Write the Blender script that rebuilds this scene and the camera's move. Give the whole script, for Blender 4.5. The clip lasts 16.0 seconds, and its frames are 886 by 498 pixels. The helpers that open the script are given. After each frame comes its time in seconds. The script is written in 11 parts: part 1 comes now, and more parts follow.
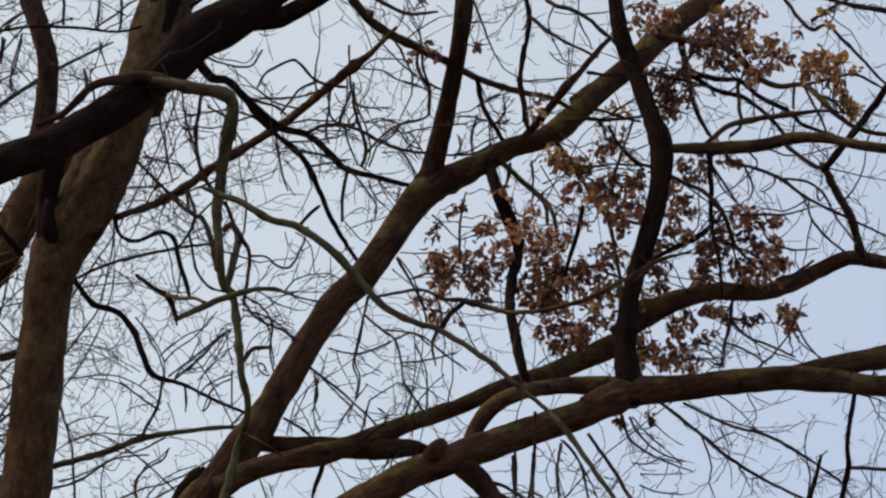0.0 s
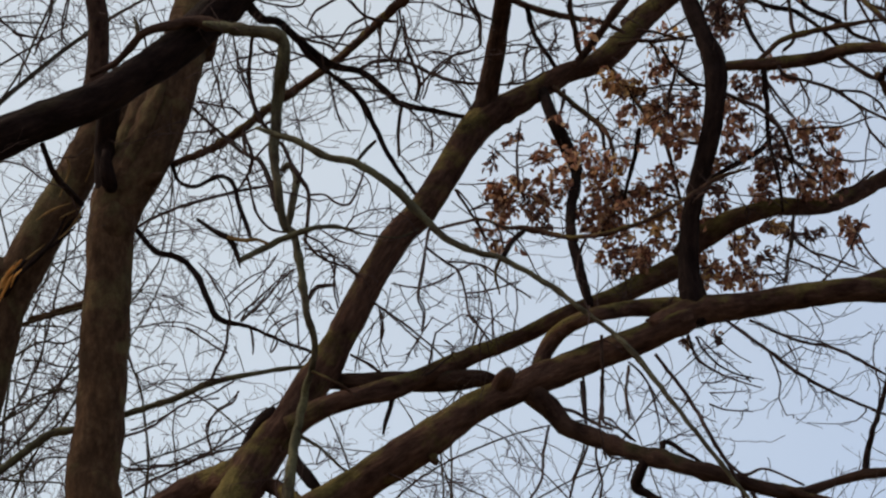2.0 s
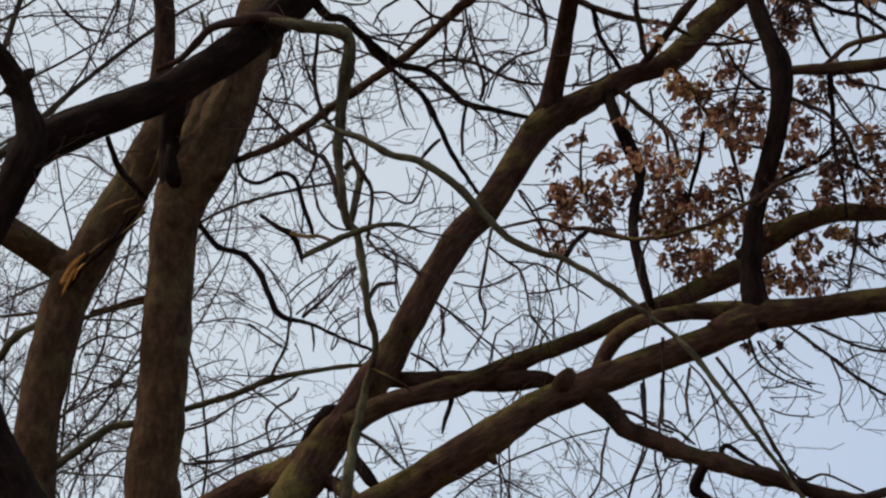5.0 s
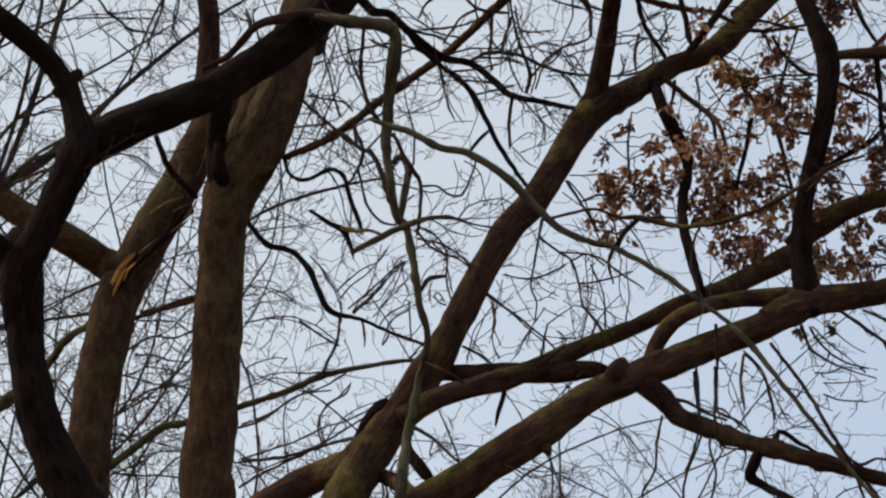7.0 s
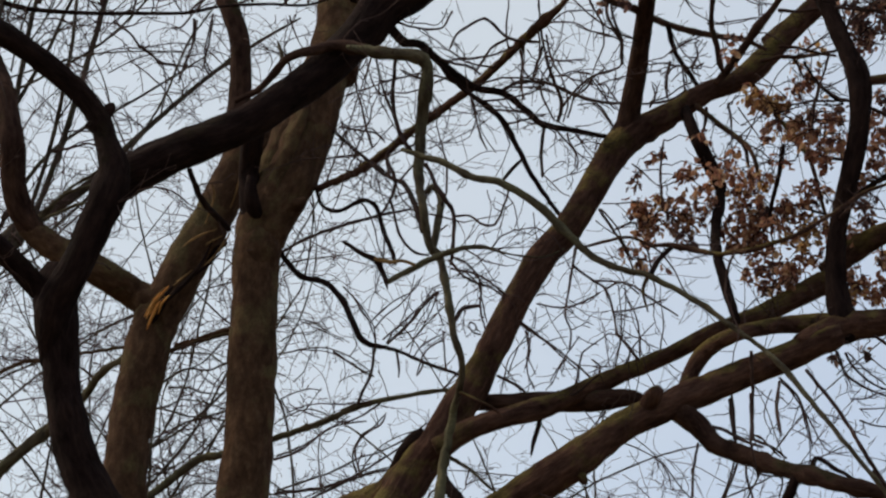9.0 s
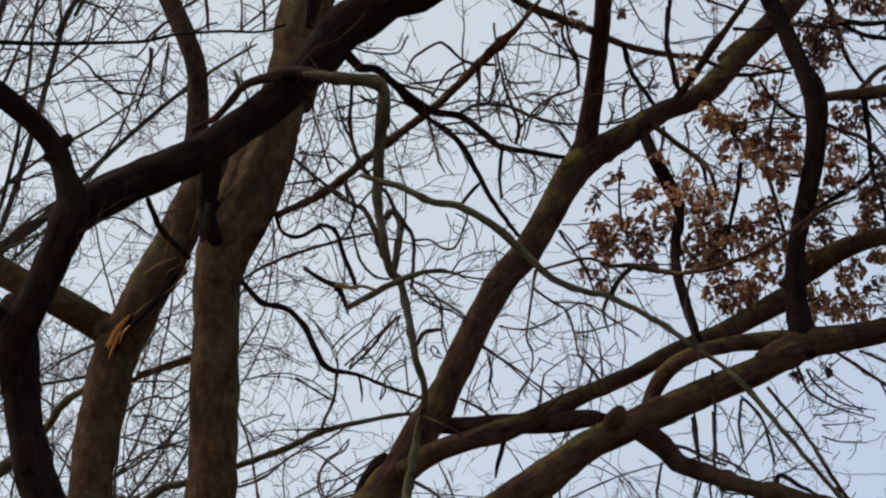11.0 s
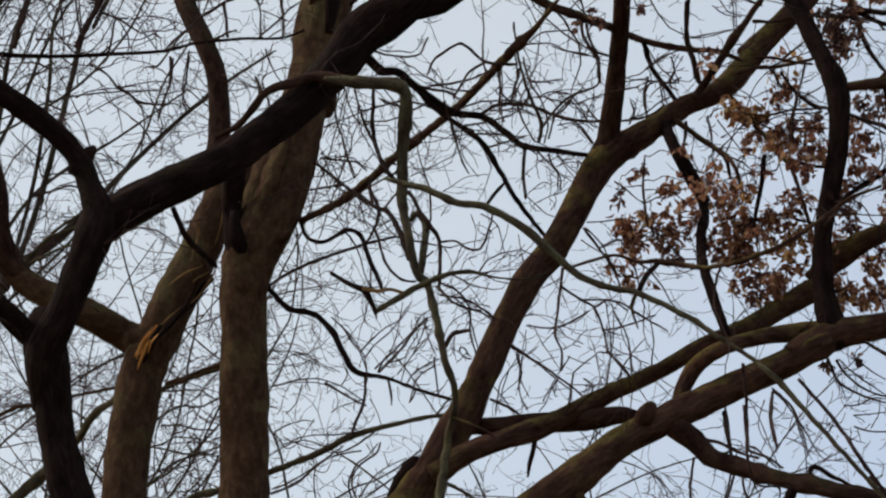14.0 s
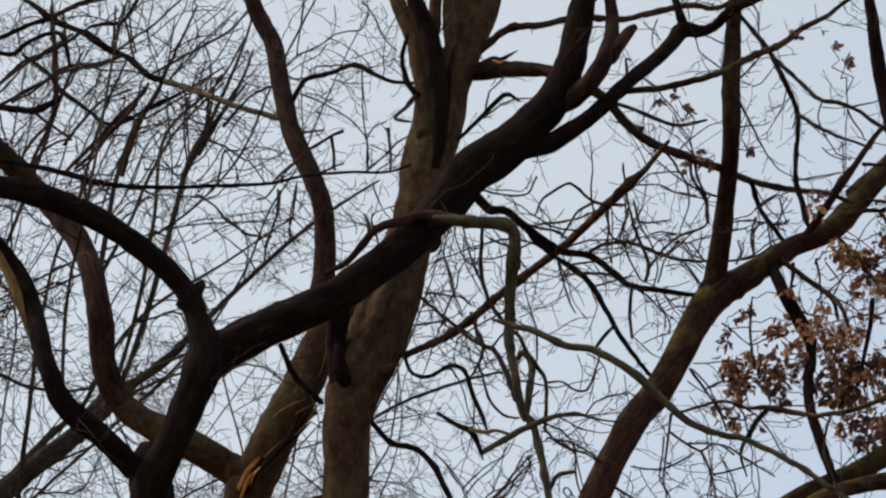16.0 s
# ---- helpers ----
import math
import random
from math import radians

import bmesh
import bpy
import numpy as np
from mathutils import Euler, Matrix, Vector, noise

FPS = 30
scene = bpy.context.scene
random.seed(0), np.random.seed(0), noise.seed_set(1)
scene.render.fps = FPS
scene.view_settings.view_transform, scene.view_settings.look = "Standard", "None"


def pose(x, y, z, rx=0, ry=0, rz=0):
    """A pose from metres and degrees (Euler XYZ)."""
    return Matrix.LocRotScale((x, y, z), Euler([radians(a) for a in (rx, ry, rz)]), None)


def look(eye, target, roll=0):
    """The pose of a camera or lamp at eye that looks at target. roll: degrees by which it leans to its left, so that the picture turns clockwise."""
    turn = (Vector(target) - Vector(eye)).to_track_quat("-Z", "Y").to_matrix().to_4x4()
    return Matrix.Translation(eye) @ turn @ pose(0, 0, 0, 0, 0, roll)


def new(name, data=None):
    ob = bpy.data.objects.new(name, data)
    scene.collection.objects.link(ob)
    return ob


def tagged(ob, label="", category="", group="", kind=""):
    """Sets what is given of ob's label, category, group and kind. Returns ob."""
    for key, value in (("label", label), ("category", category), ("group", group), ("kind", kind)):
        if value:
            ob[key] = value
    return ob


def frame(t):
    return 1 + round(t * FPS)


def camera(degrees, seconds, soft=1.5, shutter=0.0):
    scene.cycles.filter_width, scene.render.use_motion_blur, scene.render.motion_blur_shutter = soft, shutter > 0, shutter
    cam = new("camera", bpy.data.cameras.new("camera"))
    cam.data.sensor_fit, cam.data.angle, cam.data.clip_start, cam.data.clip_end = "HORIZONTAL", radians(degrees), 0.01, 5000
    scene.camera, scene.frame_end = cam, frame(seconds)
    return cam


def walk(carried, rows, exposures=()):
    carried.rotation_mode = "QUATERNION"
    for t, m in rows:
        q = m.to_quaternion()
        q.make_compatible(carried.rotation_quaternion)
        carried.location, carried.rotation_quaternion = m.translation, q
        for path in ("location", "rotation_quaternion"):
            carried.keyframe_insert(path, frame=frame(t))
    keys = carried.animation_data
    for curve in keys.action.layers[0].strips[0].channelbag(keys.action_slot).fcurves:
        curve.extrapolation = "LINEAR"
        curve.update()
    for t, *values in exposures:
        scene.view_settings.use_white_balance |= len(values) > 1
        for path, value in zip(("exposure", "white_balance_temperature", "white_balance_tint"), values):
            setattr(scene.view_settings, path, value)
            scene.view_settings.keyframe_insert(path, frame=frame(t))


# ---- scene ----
# Held at eye height by someone who stands and sways a little; a long lens looks up into the crowns.
cam = camera(20.0, 16.0, soft=2.3)
ROWS = [
    (0, 0.077, -0.004, 1.666, 112.911, -1.799, -5.505),
    (0.5, -0.021, 0.023, 1.641, 111.997, -0.810, -4.694),
    (1, -0.036, 0.005, 1.628, 111.638, -1.387, -4.153),
    (1.5, -0.001, 0.018, 1.630, 111.218, -0.560, -3.444),
    (2, 0.072, 0.000, 1.628, 111.426, 0.368, -3.167),
    (2.5, 0.086, 0.011, 1.621, 111.444, -0.934, -3.497),
    (3, 0.073, -0.010, 1.628, 111.465, -1.466, -3.624),
    (3.5, 0.068, -0.001, 1.640, 111.318, -0.381, -3.144),
    (4, 0.077, -0.007, 1.639, 111.502, -0.599, -2.901),
    (6.3, 0.042, 0.027, 1.563, 111.211, -0.899, -1.411),
    (6.5, 0.042, 0.027, 1.563, 110.836, -0.787, -1.322),
    (7, 0.006, 0.012, 1.567, 111.430, -0.263, -0.915),
    (7.5, 0.013, 0.023, 1.551, 111.494, -0.437, -0.688),
    (8, 0.008, 0.022, 1.554, 111.684, -0.127, -0.301),
    (8.5, -0.011, 0.015, 1.556, 111.889, -0.174, -0.144),
    (9, -0.011, 0.009, 1.570, 112.095, 0.039, -0.034),
    (9.5, -0.015, -0.014, 1.582, 112.312, 0.511, 0.032),
    (10, -0.003, -0.016, 1.595, 112.647, 0.811, 0.049),
    (10.2, -0.003, -0.016, 1.595, 112.683, 1.006, -0.094),
    (12.5, 0.026, 0.013, 1.564, 112.206, 1.512, -0.560),
    (13, 0.018, 0.013, 1.554, 112.258, 1.473, -0.552),
    (13.5, -0.006, 0.023, 1.564, 112.346, 1.783, -0.091),
    (14, -0.030, -0.010, 1.588, 112.626, 2.695, 0.652),
    (14.5, -0.089, -0.022, 1.664, 112.757, 4.279, 2.483),
    (15, -0.103, -0.044, 1.686, 113.258, 1.872, 2.487),
    (15.5, -0.124, -0.047, 1.719, 114.431, 0.786, 2.413),
    (16, -0.133, -0.062, 1.745, 115.301, 1.028, 2.174),
]
walk(cam, [(t, pose(*place)) for t, *place in ROWS])

# ---- light: hazy winter sky and a weak, veiled sun ----
SUN_ELEVATION, SUN_AZIMUTH = 42.0, -75.0  # degrees; azimuth from the view's direction, clockwise
world = bpy.data.worlds.new("world")
scene.world = world
world.use_nodes = True
wn, wl = world.node_tree.nodes, world.node_tree.links
background = wn["Background"]
sky = wn.new("ShaderNodeTexSky")
sky.sky_type, sky.sun_disc = "NISHITA", False
sky.sun_elevation, sky.sun_rotation = radians(SUN_ELEVATION), radians(SUN_AZIMUTH)
sky.air_density, sky.dust_density, sky.ozone_density = 1.0, 2.0, 1.5
veil = wn.new("ShaderNodeMix")
veil.data_type = "RGBA"
veil.inputs["Factor"].default_value = 0.65
wl.new(sky.outputs["Color"], veil.inputs["A"])
wl.new(veil.outputs["Result"], background.inputs["Color"])
background.inputs["Strength"].default_value = 0.1115
az, el = radians(SUN_AZIMUTH), radians(SUN_ELEVATION)
toward = Vector((math.sin(az) * math.cos(el), math.cos(az) * math.cos(el), math.sin(el)))
# the haze is whiter towards the sun and bluer away from it
where = wn.new("ShaderNodeTexCoord")
nearness = wn.new("ShaderNodeVectorMath")
nearness.operation = "DOT_PRODUCT"
nearness.inputs[1].default_value = toward
wl.new(where.outputs["Generated"], nearness.inputs[0])
spread = wn.new("ShaderNodeMapRange")
spread.inputs["From Min"].default_value, spread.inputs["From Max"].default_value = 0.2, 0.46
wl.new(nearness.outputs["Value"], spread.inputs["Value"])
haze = wn.new("ShaderNodeMix")
haze.data_type = "RGBA"
haze.inputs["A"].default_value, haze.inputs["B"].default_value = (5.82, 6.74, 8.35, 1), (7.65, 8.13, 8.35, 1)
wl.new(spread.outputs["Result"], haze.inputs["Factor"])
wl.new(haze.outputs["Result"], veil.inputs["B"])
sun = new("sun", bpy.data.lights.new("sun", "SUN"))
sun.data.energy, sun.data.angle, sun.data.color = 2.6, radians(12), (1.0, 0.88, 0.72)
sun.matrix_world = look(toward * 60, (0, 0, 0))


# ---- materials ----
def node_material(name):
    m = bpy.data.materials.new(name)
    m.use_nodes = True
    return m, m.node_tree.nodes, m.node_tree.links, m.node_tree.nodes["Principled BSDF"]


def ramp(nodes, stops):
    r = nodes.new("ShaderNodeValToRGB")
    while len(r.color_ramp.elements) < len(stops):
        r.color_ramp.elements.new(0.5)
    for e, (p, c) in zip(r.color_ramp.elements, stops):
        e.position, e.color = p, (*c, 1)
    return r


def noise_node(nodes, links, vector, scale, detail=4.0, rough=0.6):
    n = nodes.new("ShaderNodeTexNoise")
    n.inputs["Scale"].default_value, n.inputs["Detail"].default_value, n.inputs["Roughness"].default_value = scale, detail, rough
    links.new(vector, n.inputs["Vector"])
    return n


def bark(name, dark, mid, light, patch, patch_from, stretch=(1, 1, 0.22), grain=38.0, relief=0.5, mottle=1.0, upper=0.12):
    """Bark: long grain along the limb, blotches of lichen or moss that grow more on the upper side, and relief. Coordinates run along each limb."""
    m, n, l, bsdf = node_material(name)
    at = n.new("ShaderNodeAttribute")
    at.attribute_name = "bark"
    mp = n.new("ShaderNodeMapping")
    mp.inputs["Scale"].default_value = stretch
    l.new(at.outputs["Vector"], mp.inputs["Vector"])
    fine = noise_node(n, l, mp.outputs["Vector"], grain, 6.0, 0.65)
    broad = noise_node(n, l, at.outputs["Vector"], 3.2, 4.0, 0.6)
    base = ramp(n, [(0.25, dark), (0.5, mid), (0.78, light)])
    l.new(fine.outputs["Fac"], base.inputs["Fac"])
    cover = ramp(n, [(patch_from, (0, 0, 0)), (patch_from + 0.14, (1, 1, 1))])
    facing = n.new("ShaderNodeNewGeometry")
    up = n.new("ShaderNodeSeparateXYZ")
    l.new(facing.outputs["Normal"], up.inputs["Vector"])
    more = n.new("ShaderNodeMath")
    more.operation = "MULTIPLY_ADD"
    more.inputs[1].default_value = upper
    l.new(up.outputs["Z"], more.inputs[0])
    l.new(broad.outputs["Fac"], more.inputs[2])
    l.new(more.outputs["Value"], cover.inputs["Fac"])
    mix = n.new("ShaderNodeMix")
    mix.data_type = "RGBA"
    l.new(cover.outputs["Color"], mix.inputs["Factor"])
    l.new(base.outputs["Color"], mix.inputs["A"])
    speck = noise_node(n, l, at.outputs["Vector"], 60.0, 3.0, 0.6)
    tint = ramp(n, [(0.3, tuple(c * 0.55 for c in patch)), (0.7, patch)])
    l.new(speck.outputs["Fac"], tint.inputs["Fac"])
    l.new(tint.outputs["Color"], mix.inputs["B"])
    stretch_mid = n.new("ShaderNodeMapping")
    stretch_mid.inputs["Scale"].default_value = (1, 1, 0.5)
    l.new(at.outputs["Vector"], stretch_mid.inputs["Vector"])
    streak = noise_node(n, l, stretch_mid.outputs["Vector"], 9.0, 5.0, 0.7)
    tones = [(0.32, (0.42, 0.39, 0.38)), (0.5, (0.92, 0.92, 0.9)), (0.7, (1.45, 1.4, 1.25))]
    shade = ramp(n, [(p, tuple(1 + (v - 1) * mottle for v in c)) for p, c in tones])
    l.new(streak.outputs["Fac"], shade.inputs["Fac"])
    worn = n.new("ShaderNodeMix")
    worn.data_type, worn.blend_type = "RGBA", "MULTIPLY"
    worn.inputs["Factor"].default_value = 1.0
    l.new(mix.outputs["Result"], worn.inputs["A"])
    l.new(shade.outputs["Color"], worn.inputs["B"])
    l.new(worn.outputs["Result"], bsdf.inputs["Base Color"])
    bsdf.inputs["Roughness"].default_value = 0.9
    bsdf.inputs["Specular IOR Level"].default_value = 0.04
    b = n.new("ShaderNodeBump")
    b.inputs["Strength"].default_value, b.inputs["Distance"].default_value = relief, 0.02
    l.new(fine.outputs["Fac"], b.inputs["Height"])
    swell = n.new("ShaderNodeBump")
    swell.inputs["Strength"].default_value, swell.inputs["Distance"].default_value = 0.55, 0.09
    l.new(streak.outputs["Fac"], swell.inputs["Height"])
    l.new(swell.outputs["Normal"], b.inputs["Normal"])
    l.new(b.outputs["Normal"], bsdf.inputs["Normal"])
    return m


BARK = {
    "beech": bark("smooth_brown_bark", (0.03, 0.0155, 0.0092), (0.067, 0.036, 0.0208), (0.118, 0.07, 0.041), (0.115, 0.084, 0.04), 0.52, (1, 1, 0.65), 16.0, 0.3, 0.7),
    # Dark oak bark; this near-black also carries shade, on strips most plainly.
    "dark": bark("dark_furrowed_bark_and_shade", (0.0088, 0.0048, 0.0042), (0.017, 0.0093, 0.0078), (0.029, 0.0168, 0.0135), (0.024, 0.0165, 0.0095), 0.6, (1, 1, 0.2), 40.0, 0.8),
    "moss": bark("mossy_bark", (0.03, 0.0145, 0.0105), (0.066, 0.033, 0.0235), (0.112, 0.061, 0.042), (0.135, 0.1, 0.035), 0.5, (1, 1, 0.25), 34.0, 0.9, upper=0.15),
    "brown": bark("dusky_brown_bark", (0.021, 0.011, 0.0085), (0.046, 0.0242, 0.0178), (0.077, 0.043, 0.031), (0.045, 0.036, 0.018), 0.56, (1, 1, 0.3), 26.0, 0.5),
    "lichen": bark("grey_green_lichened_bark", (0.036, 0.027, 0.018), (0.076, 0.06, 0.039), (0.135, 0.111, 0.074), (0.13, 0.116, 0.068), 0.48, (1, 1, 0.3), 30.0, 0.5),
    # Bare wood tone, also used where a limb's lit side is painted pale.
    "pale": bark("pale_weathered_wood_and_lit_edge", (0.09, 0.05, 0.022), (0.2, 0.115, 0.05), (0.34, 0.205, 0.09), (0.12, 0.085, 0.04), 0.6, (1, 1, 0.12), 30.0, 0.5),
    "straw": bark("straw_grey_bare_wood", (0.09, 0.066, 0.036), (0.19, 0.148, 0.083), (0.31, 0.25, 0.15), (0.07, 0.054, 0.03), 0.55, (1, 1, 0.3), 30.0, 0.5),
    "torn": bark("freshly_torn_orange_wood", (0.26, 0.09, 0.025), (0.6, 0.25, 0.065), (0.85, 0.47, 0.16), (0.10, 0.045, 0.02), 0.66, (1, 1, 0.12), 34.0, 0.7),
    "far": bark("grey_brown_bark", (0.035, 0.026, 0.02), (0.06, 0.046, 0.035), (0.09, 0.07, 0.052), (0.07, 0.066, 0.036), 0.55, (1, 1, 0.3), 24.0, 0.3),
    "fine": bark("far_twig_bark", (0.045, 0.026, 0.0255), (0.078, 0.047, 0.0455), (0.115, 0.078, 0.073), (0.065, 0.056, 0.04), 0.6, (1, 1, 0.3), 30.0, 0.1),
    "twig": bark("twig_bark", (0.03, 0.018, 0.0162), (0.057, 0.0345, 0.0305), (0.09, 0.06, 0.052), (0.05, 0.04, 0.028), 0.6, (1, 1, 0.3), 30.0, 0.2),
}


def leaf_material(name, joined, stops):
    m, n, l, bsdf = node_material(name)
    info = n.new("ShaderNodeNewGeometry" if joined else "ShaderNodeObjectInfo")
    tone = ramp(n, stops)
    l.new(info.outputs["Random Per Island" if joined else "Random"], tone.inputs["Fac"])
    tc = n.new("ShaderNodeTexCoord")
    blot = noise_node(n, l, tc.outputs["Object"], 34.0, 4.0, 0.6)
    dull = ramp(n, [(0.3, (0.55, 0.5, 0.48)), (0.7, (1.0, 1.0, 1.0))])
    l.new(blot.outputs["Fac"], dull.inputs["Fac"])
    mul = n.new("ShaderNodeMix")
    mul.data_type, mul.blend_type = "RGBA", "MULTIPLY"
    mul.inputs["Factor"].default_value = 1.0
    l.new(tone.outputs["Color"], mul.inputs["A"])
    l.new(dull.outputs["Color"], mul.inputs["B"])
    l.new(mul.outputs["Result"], bsdf.inputs["Base Color"])
    bsdf.inputs["Roughness"].default_value = 0.75
    through_light = n.new("ShaderNodeBsdfTranslucent")
    l.new(mul.outputs["Result"], through_light.inputs["Color"])
    add = n.new("ShaderNodeMixShader")
    add.inputs["Fac"].default_value = 0.5
    l.new(bsdf.outputs["BSDF"], add.inputs[1])
    l.new(through_light.outputs["BSDF"], add.inputs[2])
    l.new(add.outputs["Shader"], n["Material Output"].inputs["Surface"])
    return m


BROWN = [(0.0, (0.11, 0.045, 0.036)), (0.4, (0.32, 0.135, 0.088)), (0.75, (0.55, 0.265, 0.15)), (1.0, (0.8, 0.51, 0.28))]
GOLD = [(0.0, (0.14, 0.06, 0.03)), (0.4, (0.4, 0.2, 0.08)), (0.75, (0.66, 0.38, 0.14)), (1.0, (0.85, 0.58, 0.26))]
# The brown tones darkened: shade on some clumps is put into the colour.
SHADED_BROWN = [(0.0, (0.055, 0.028, 0.029)), (0.4, (0.155, 0.076, 0.066)), (0.75, (0.3, 0.155, 0.115)), (1.0, (0.5, 0.3, 0.19))]
LEAF = {"brown": leaf_material("withered_oak_leaf", False, BROWN), "gold": leaf_material("golden_oak_leaf", False, GOLD), "dusk": leaf_material("shaded_oak_leaf", False, SHADED_BROWN)}
LEAF_JOINED = {"brown": leaf_material("withered_oak_foliage", True, BROWN), "gold": leaf_material("golden_oak_foliage", True, GOLD), "dusk": leaf_material("shaded_oak_foliage", True, SHADED_BROWN)}


def ground_material():
    m, n, l, bsdf = node_material("leaf_litter_and_grass")
    tc = n.new("ShaderNodeTexCoord")
    big = noise_node(n, l, tc.outputs["Object"], 0.25, 5.0)
    small = noise_node(n, l, tc.outputs["Object"], 9.0, 6.0, 0.7)
    litter = ramp(n, [(0.3, (0.09, 0.052, 0.03)), (0.55, (0.2, 0.12, 0.066)), (0.8, (0.32, 0.2, 0.115))])
    grass = ramp(n, [(0.3, (0.04, 0.05, 0.018)), (0.7, (0.11, 0.13, 0.045))])
    l.new(small.outputs["Fac"], litter.inputs["Fac"])
    l.new(small.outputs["Fac"], grass.inputs["Fac"])
    where = ramp(n, [(0.42, (0, 0, 0)), (0.58, (1, 1, 1))])
    l.new(big.outputs["Fac"], where.inputs["Fac"])
    mix = n.new("ShaderNodeMix")
    mix.data_type = "RGBA"
    l.new(where.outputs["Color"], mix.inputs["Factor"])
    l.new(litter.outputs["Color"], mix.inputs["A"])
    l.new(grass.outputs["Color"], mix.inputs["B"])
    l.new(mix.outputs["Result"], bsdf.inputs["Base Color"])
    bsdf.inputs["Roughness"].default_value = 0.95
    b = n.new("ShaderNodeBump")
    b.inputs["Strength"].default_value, b.inputs["Distance"].default_value = 0.8, 0.05
    l.new(small.outputs["Fac"], b.inputs["Height"])
    l.new(b.outputs["Normal"], bsdf.inputs["Normal"])
    return m


# ---- the ground ----
def make_ground():
    rings = [0, 4, 8, 12, 16, 20, 25, 30, 40, 60, 100, 200, 500, 1200, 3000]
    verts, faces, k = [(0, 15, 0)], [], 48
    for r in rings[1:]:
        for i in range(k):
            a = 2 * math.pi * i / k
            x, y = r * math.cos(a), 15 + r * math.sin(a)
            z = 0.12 * noise.noise((x * 0.12, y * 0.12, 3.0)) * min(1, r / 10) if r < 150 else 0.0
            verts.append((x, y, z))
    for i in range(k):
        faces.append((0, 1 + i, 1 + (i + 1) % k))
    for j in range(len(rings) - 2):
        for i in range(k):
            a, b = 1 + j * k + i, 1 + j * k + (i + 1) % k
            faces.append((a, a + k, b + k, b))
    me = bpy.data.meshes.new("ground")
    me.from_pydata(verts, [], faces)
    me.shade_smooth()
    me.materials.append(ground_material())
    return tagged(new("ground", me), "leaf litter and thin winter grass under bare trees", "ground", kind="structure")


make_ground()


# ---- limbs ----
def spline(rows, step):
    """Points and radii along a smooth curve through the rows (x, y, z, radius), about step metres apart."""
    a = np.array(rows, float)
    p = np.vstack([2 * a[0] - a[1], a, 2 * a[-1] - a[-2]])
    out = []
    for i in range(1, len(p) - 2):
        n = max(2, int(np.linalg.norm(p[i + 1, :3] - p[i, :3]) / step))
        t = np.linspace(0, 1, n, endpoint=False)[:, None]
        out.append(0.5 * (2 * p[i] + (p[i + 1] - p[i - 1]) * t + (2 * p[i - 1] - 5 * p[i] + 4 * p[i + 1] - p[i + 2]) * t ** 2
                          + (3 * p[i] - p[i - 1] - 3 * p[i + 1] + p[i + 2]) * t ** 3))
    out.append(p[-2][None])
    c = np.vstack(out)
    return c[:, :3], np.maximum(c[:, 3], 0.0012)


def frames_along(c):
    """Two normals at each point of a curve, carried along without twist."""
    t = np.gradient(c, axis=0)
    t /= np.linalg.norm(t, axis=1)[:, None] + 1e-12
    u = np.cross(t[0], (0.3, 0.9, 0.2))
    us = []
    for d in t:
        u = u - d * np.dot(u, d)
        u /= np.linalg.norm(u) + 1e-12
        us.append(u)
    us = np.array(us)
    return us, np.cross(t, us)


class Tubes:
    """Collects tubes and turns them into one mesh."""

    def __init__(self):
        self.v, self.f, self.b, self.n = [], [], [], 0

    def add(self, c, r, sides, rough=0.0, seed=0.0, flare=0.0):
        u, w = frames_along(c)
        k = len(c)
        s = np.r_[0, np.cumsum(np.linalg.norm(np.diff(c, axis=0), axis=1))]
        ang = np.linspace(0, 2 * np.pi, sides, endpoint=False)
        ca, sa = np.cos(ang), np.sin(ang)
        rr = np.repeat(r[:, None], sides, 1)
        if rough:
            for i in range(k):
                for j in range(sides):
                    q = Vector((ca[j] * r[i] * 3, sa[j] * r[i] * 3, s[i] * 1.6)) / max(r[i], 0.02) * 0.09 + Vector((seed, seed * 1.7, 0))
                    big = noise.noise(q * 2.2)
                    lump = max(0.0, noise.noise(Vector((ca[j], sa[j], s[i] * 1.3 + seed * 5.1)) * 1.25) - 0.25)
                    rr[i, j] *= 0.97 + rough * (0.7 * big + 0.5 * noise.noise(q * 7) + 0.9 * lump)
        if flare:
            rr *= (1 + flare * np.exp(-s / 0.35))[:, None] * (1 + 0.25 * flare * np.exp(-s / 0.5)[:, None] * np.cos(5 * ang + seed)[None])
        v = c[:, None] + rr[:, :, None] * (u[:, None] * ca[None, :, None] + w[:, None] * sa[None, :, None])
        b = np.stack([np.repeat(r[:, None], sides, 1) * ca[None] + seed, np.repeat(r[:, None], sides, 1) * sa[None] + seed * 0.7, np.repeat(s[:, None], sides, 1)], -1)
        o = self.n
        i, j = np.meshgrid(np.arange(k - 1), np.arange(sides), indexing="ij")
        j2 = (j + 1) % sides
        self.f.extend(np.stack([o + i * sides + j, o + i * sides + j2, o + (i + 1) * sides + j2, o + (i + 1) * sides + j], -1).reshape(-1, 4).tolist())
        self.f.append([o + x for x in reversed(range(sides))])
        self.f.append([o + (k - 1) * sides + x for x in range(sides)])
        self.v.append(v.reshape(-1, 3))
        self.b.append(b.reshape(-1, 3))
        self.n += k * sides

    def mesh(self, name, material):
        me = bpy.data.meshes.new(name)
        me.from_pydata(np.vstack(self.v).tolist(), [], self.f)
        at = me.attributes.new("bark", "FLOAT_VECTOR", "POINT")
        at.data.foreach_set("vector", np.vstack(self.b).astype(np.float32).ravel())
        me.shade_smooth()
        me.materials.append(material)
        return me


def part(name, me, parent, label="", kind=""):
    ob = new(name, me)
    ob.parent = parent
    return tagged(ob, label, kind=kind)


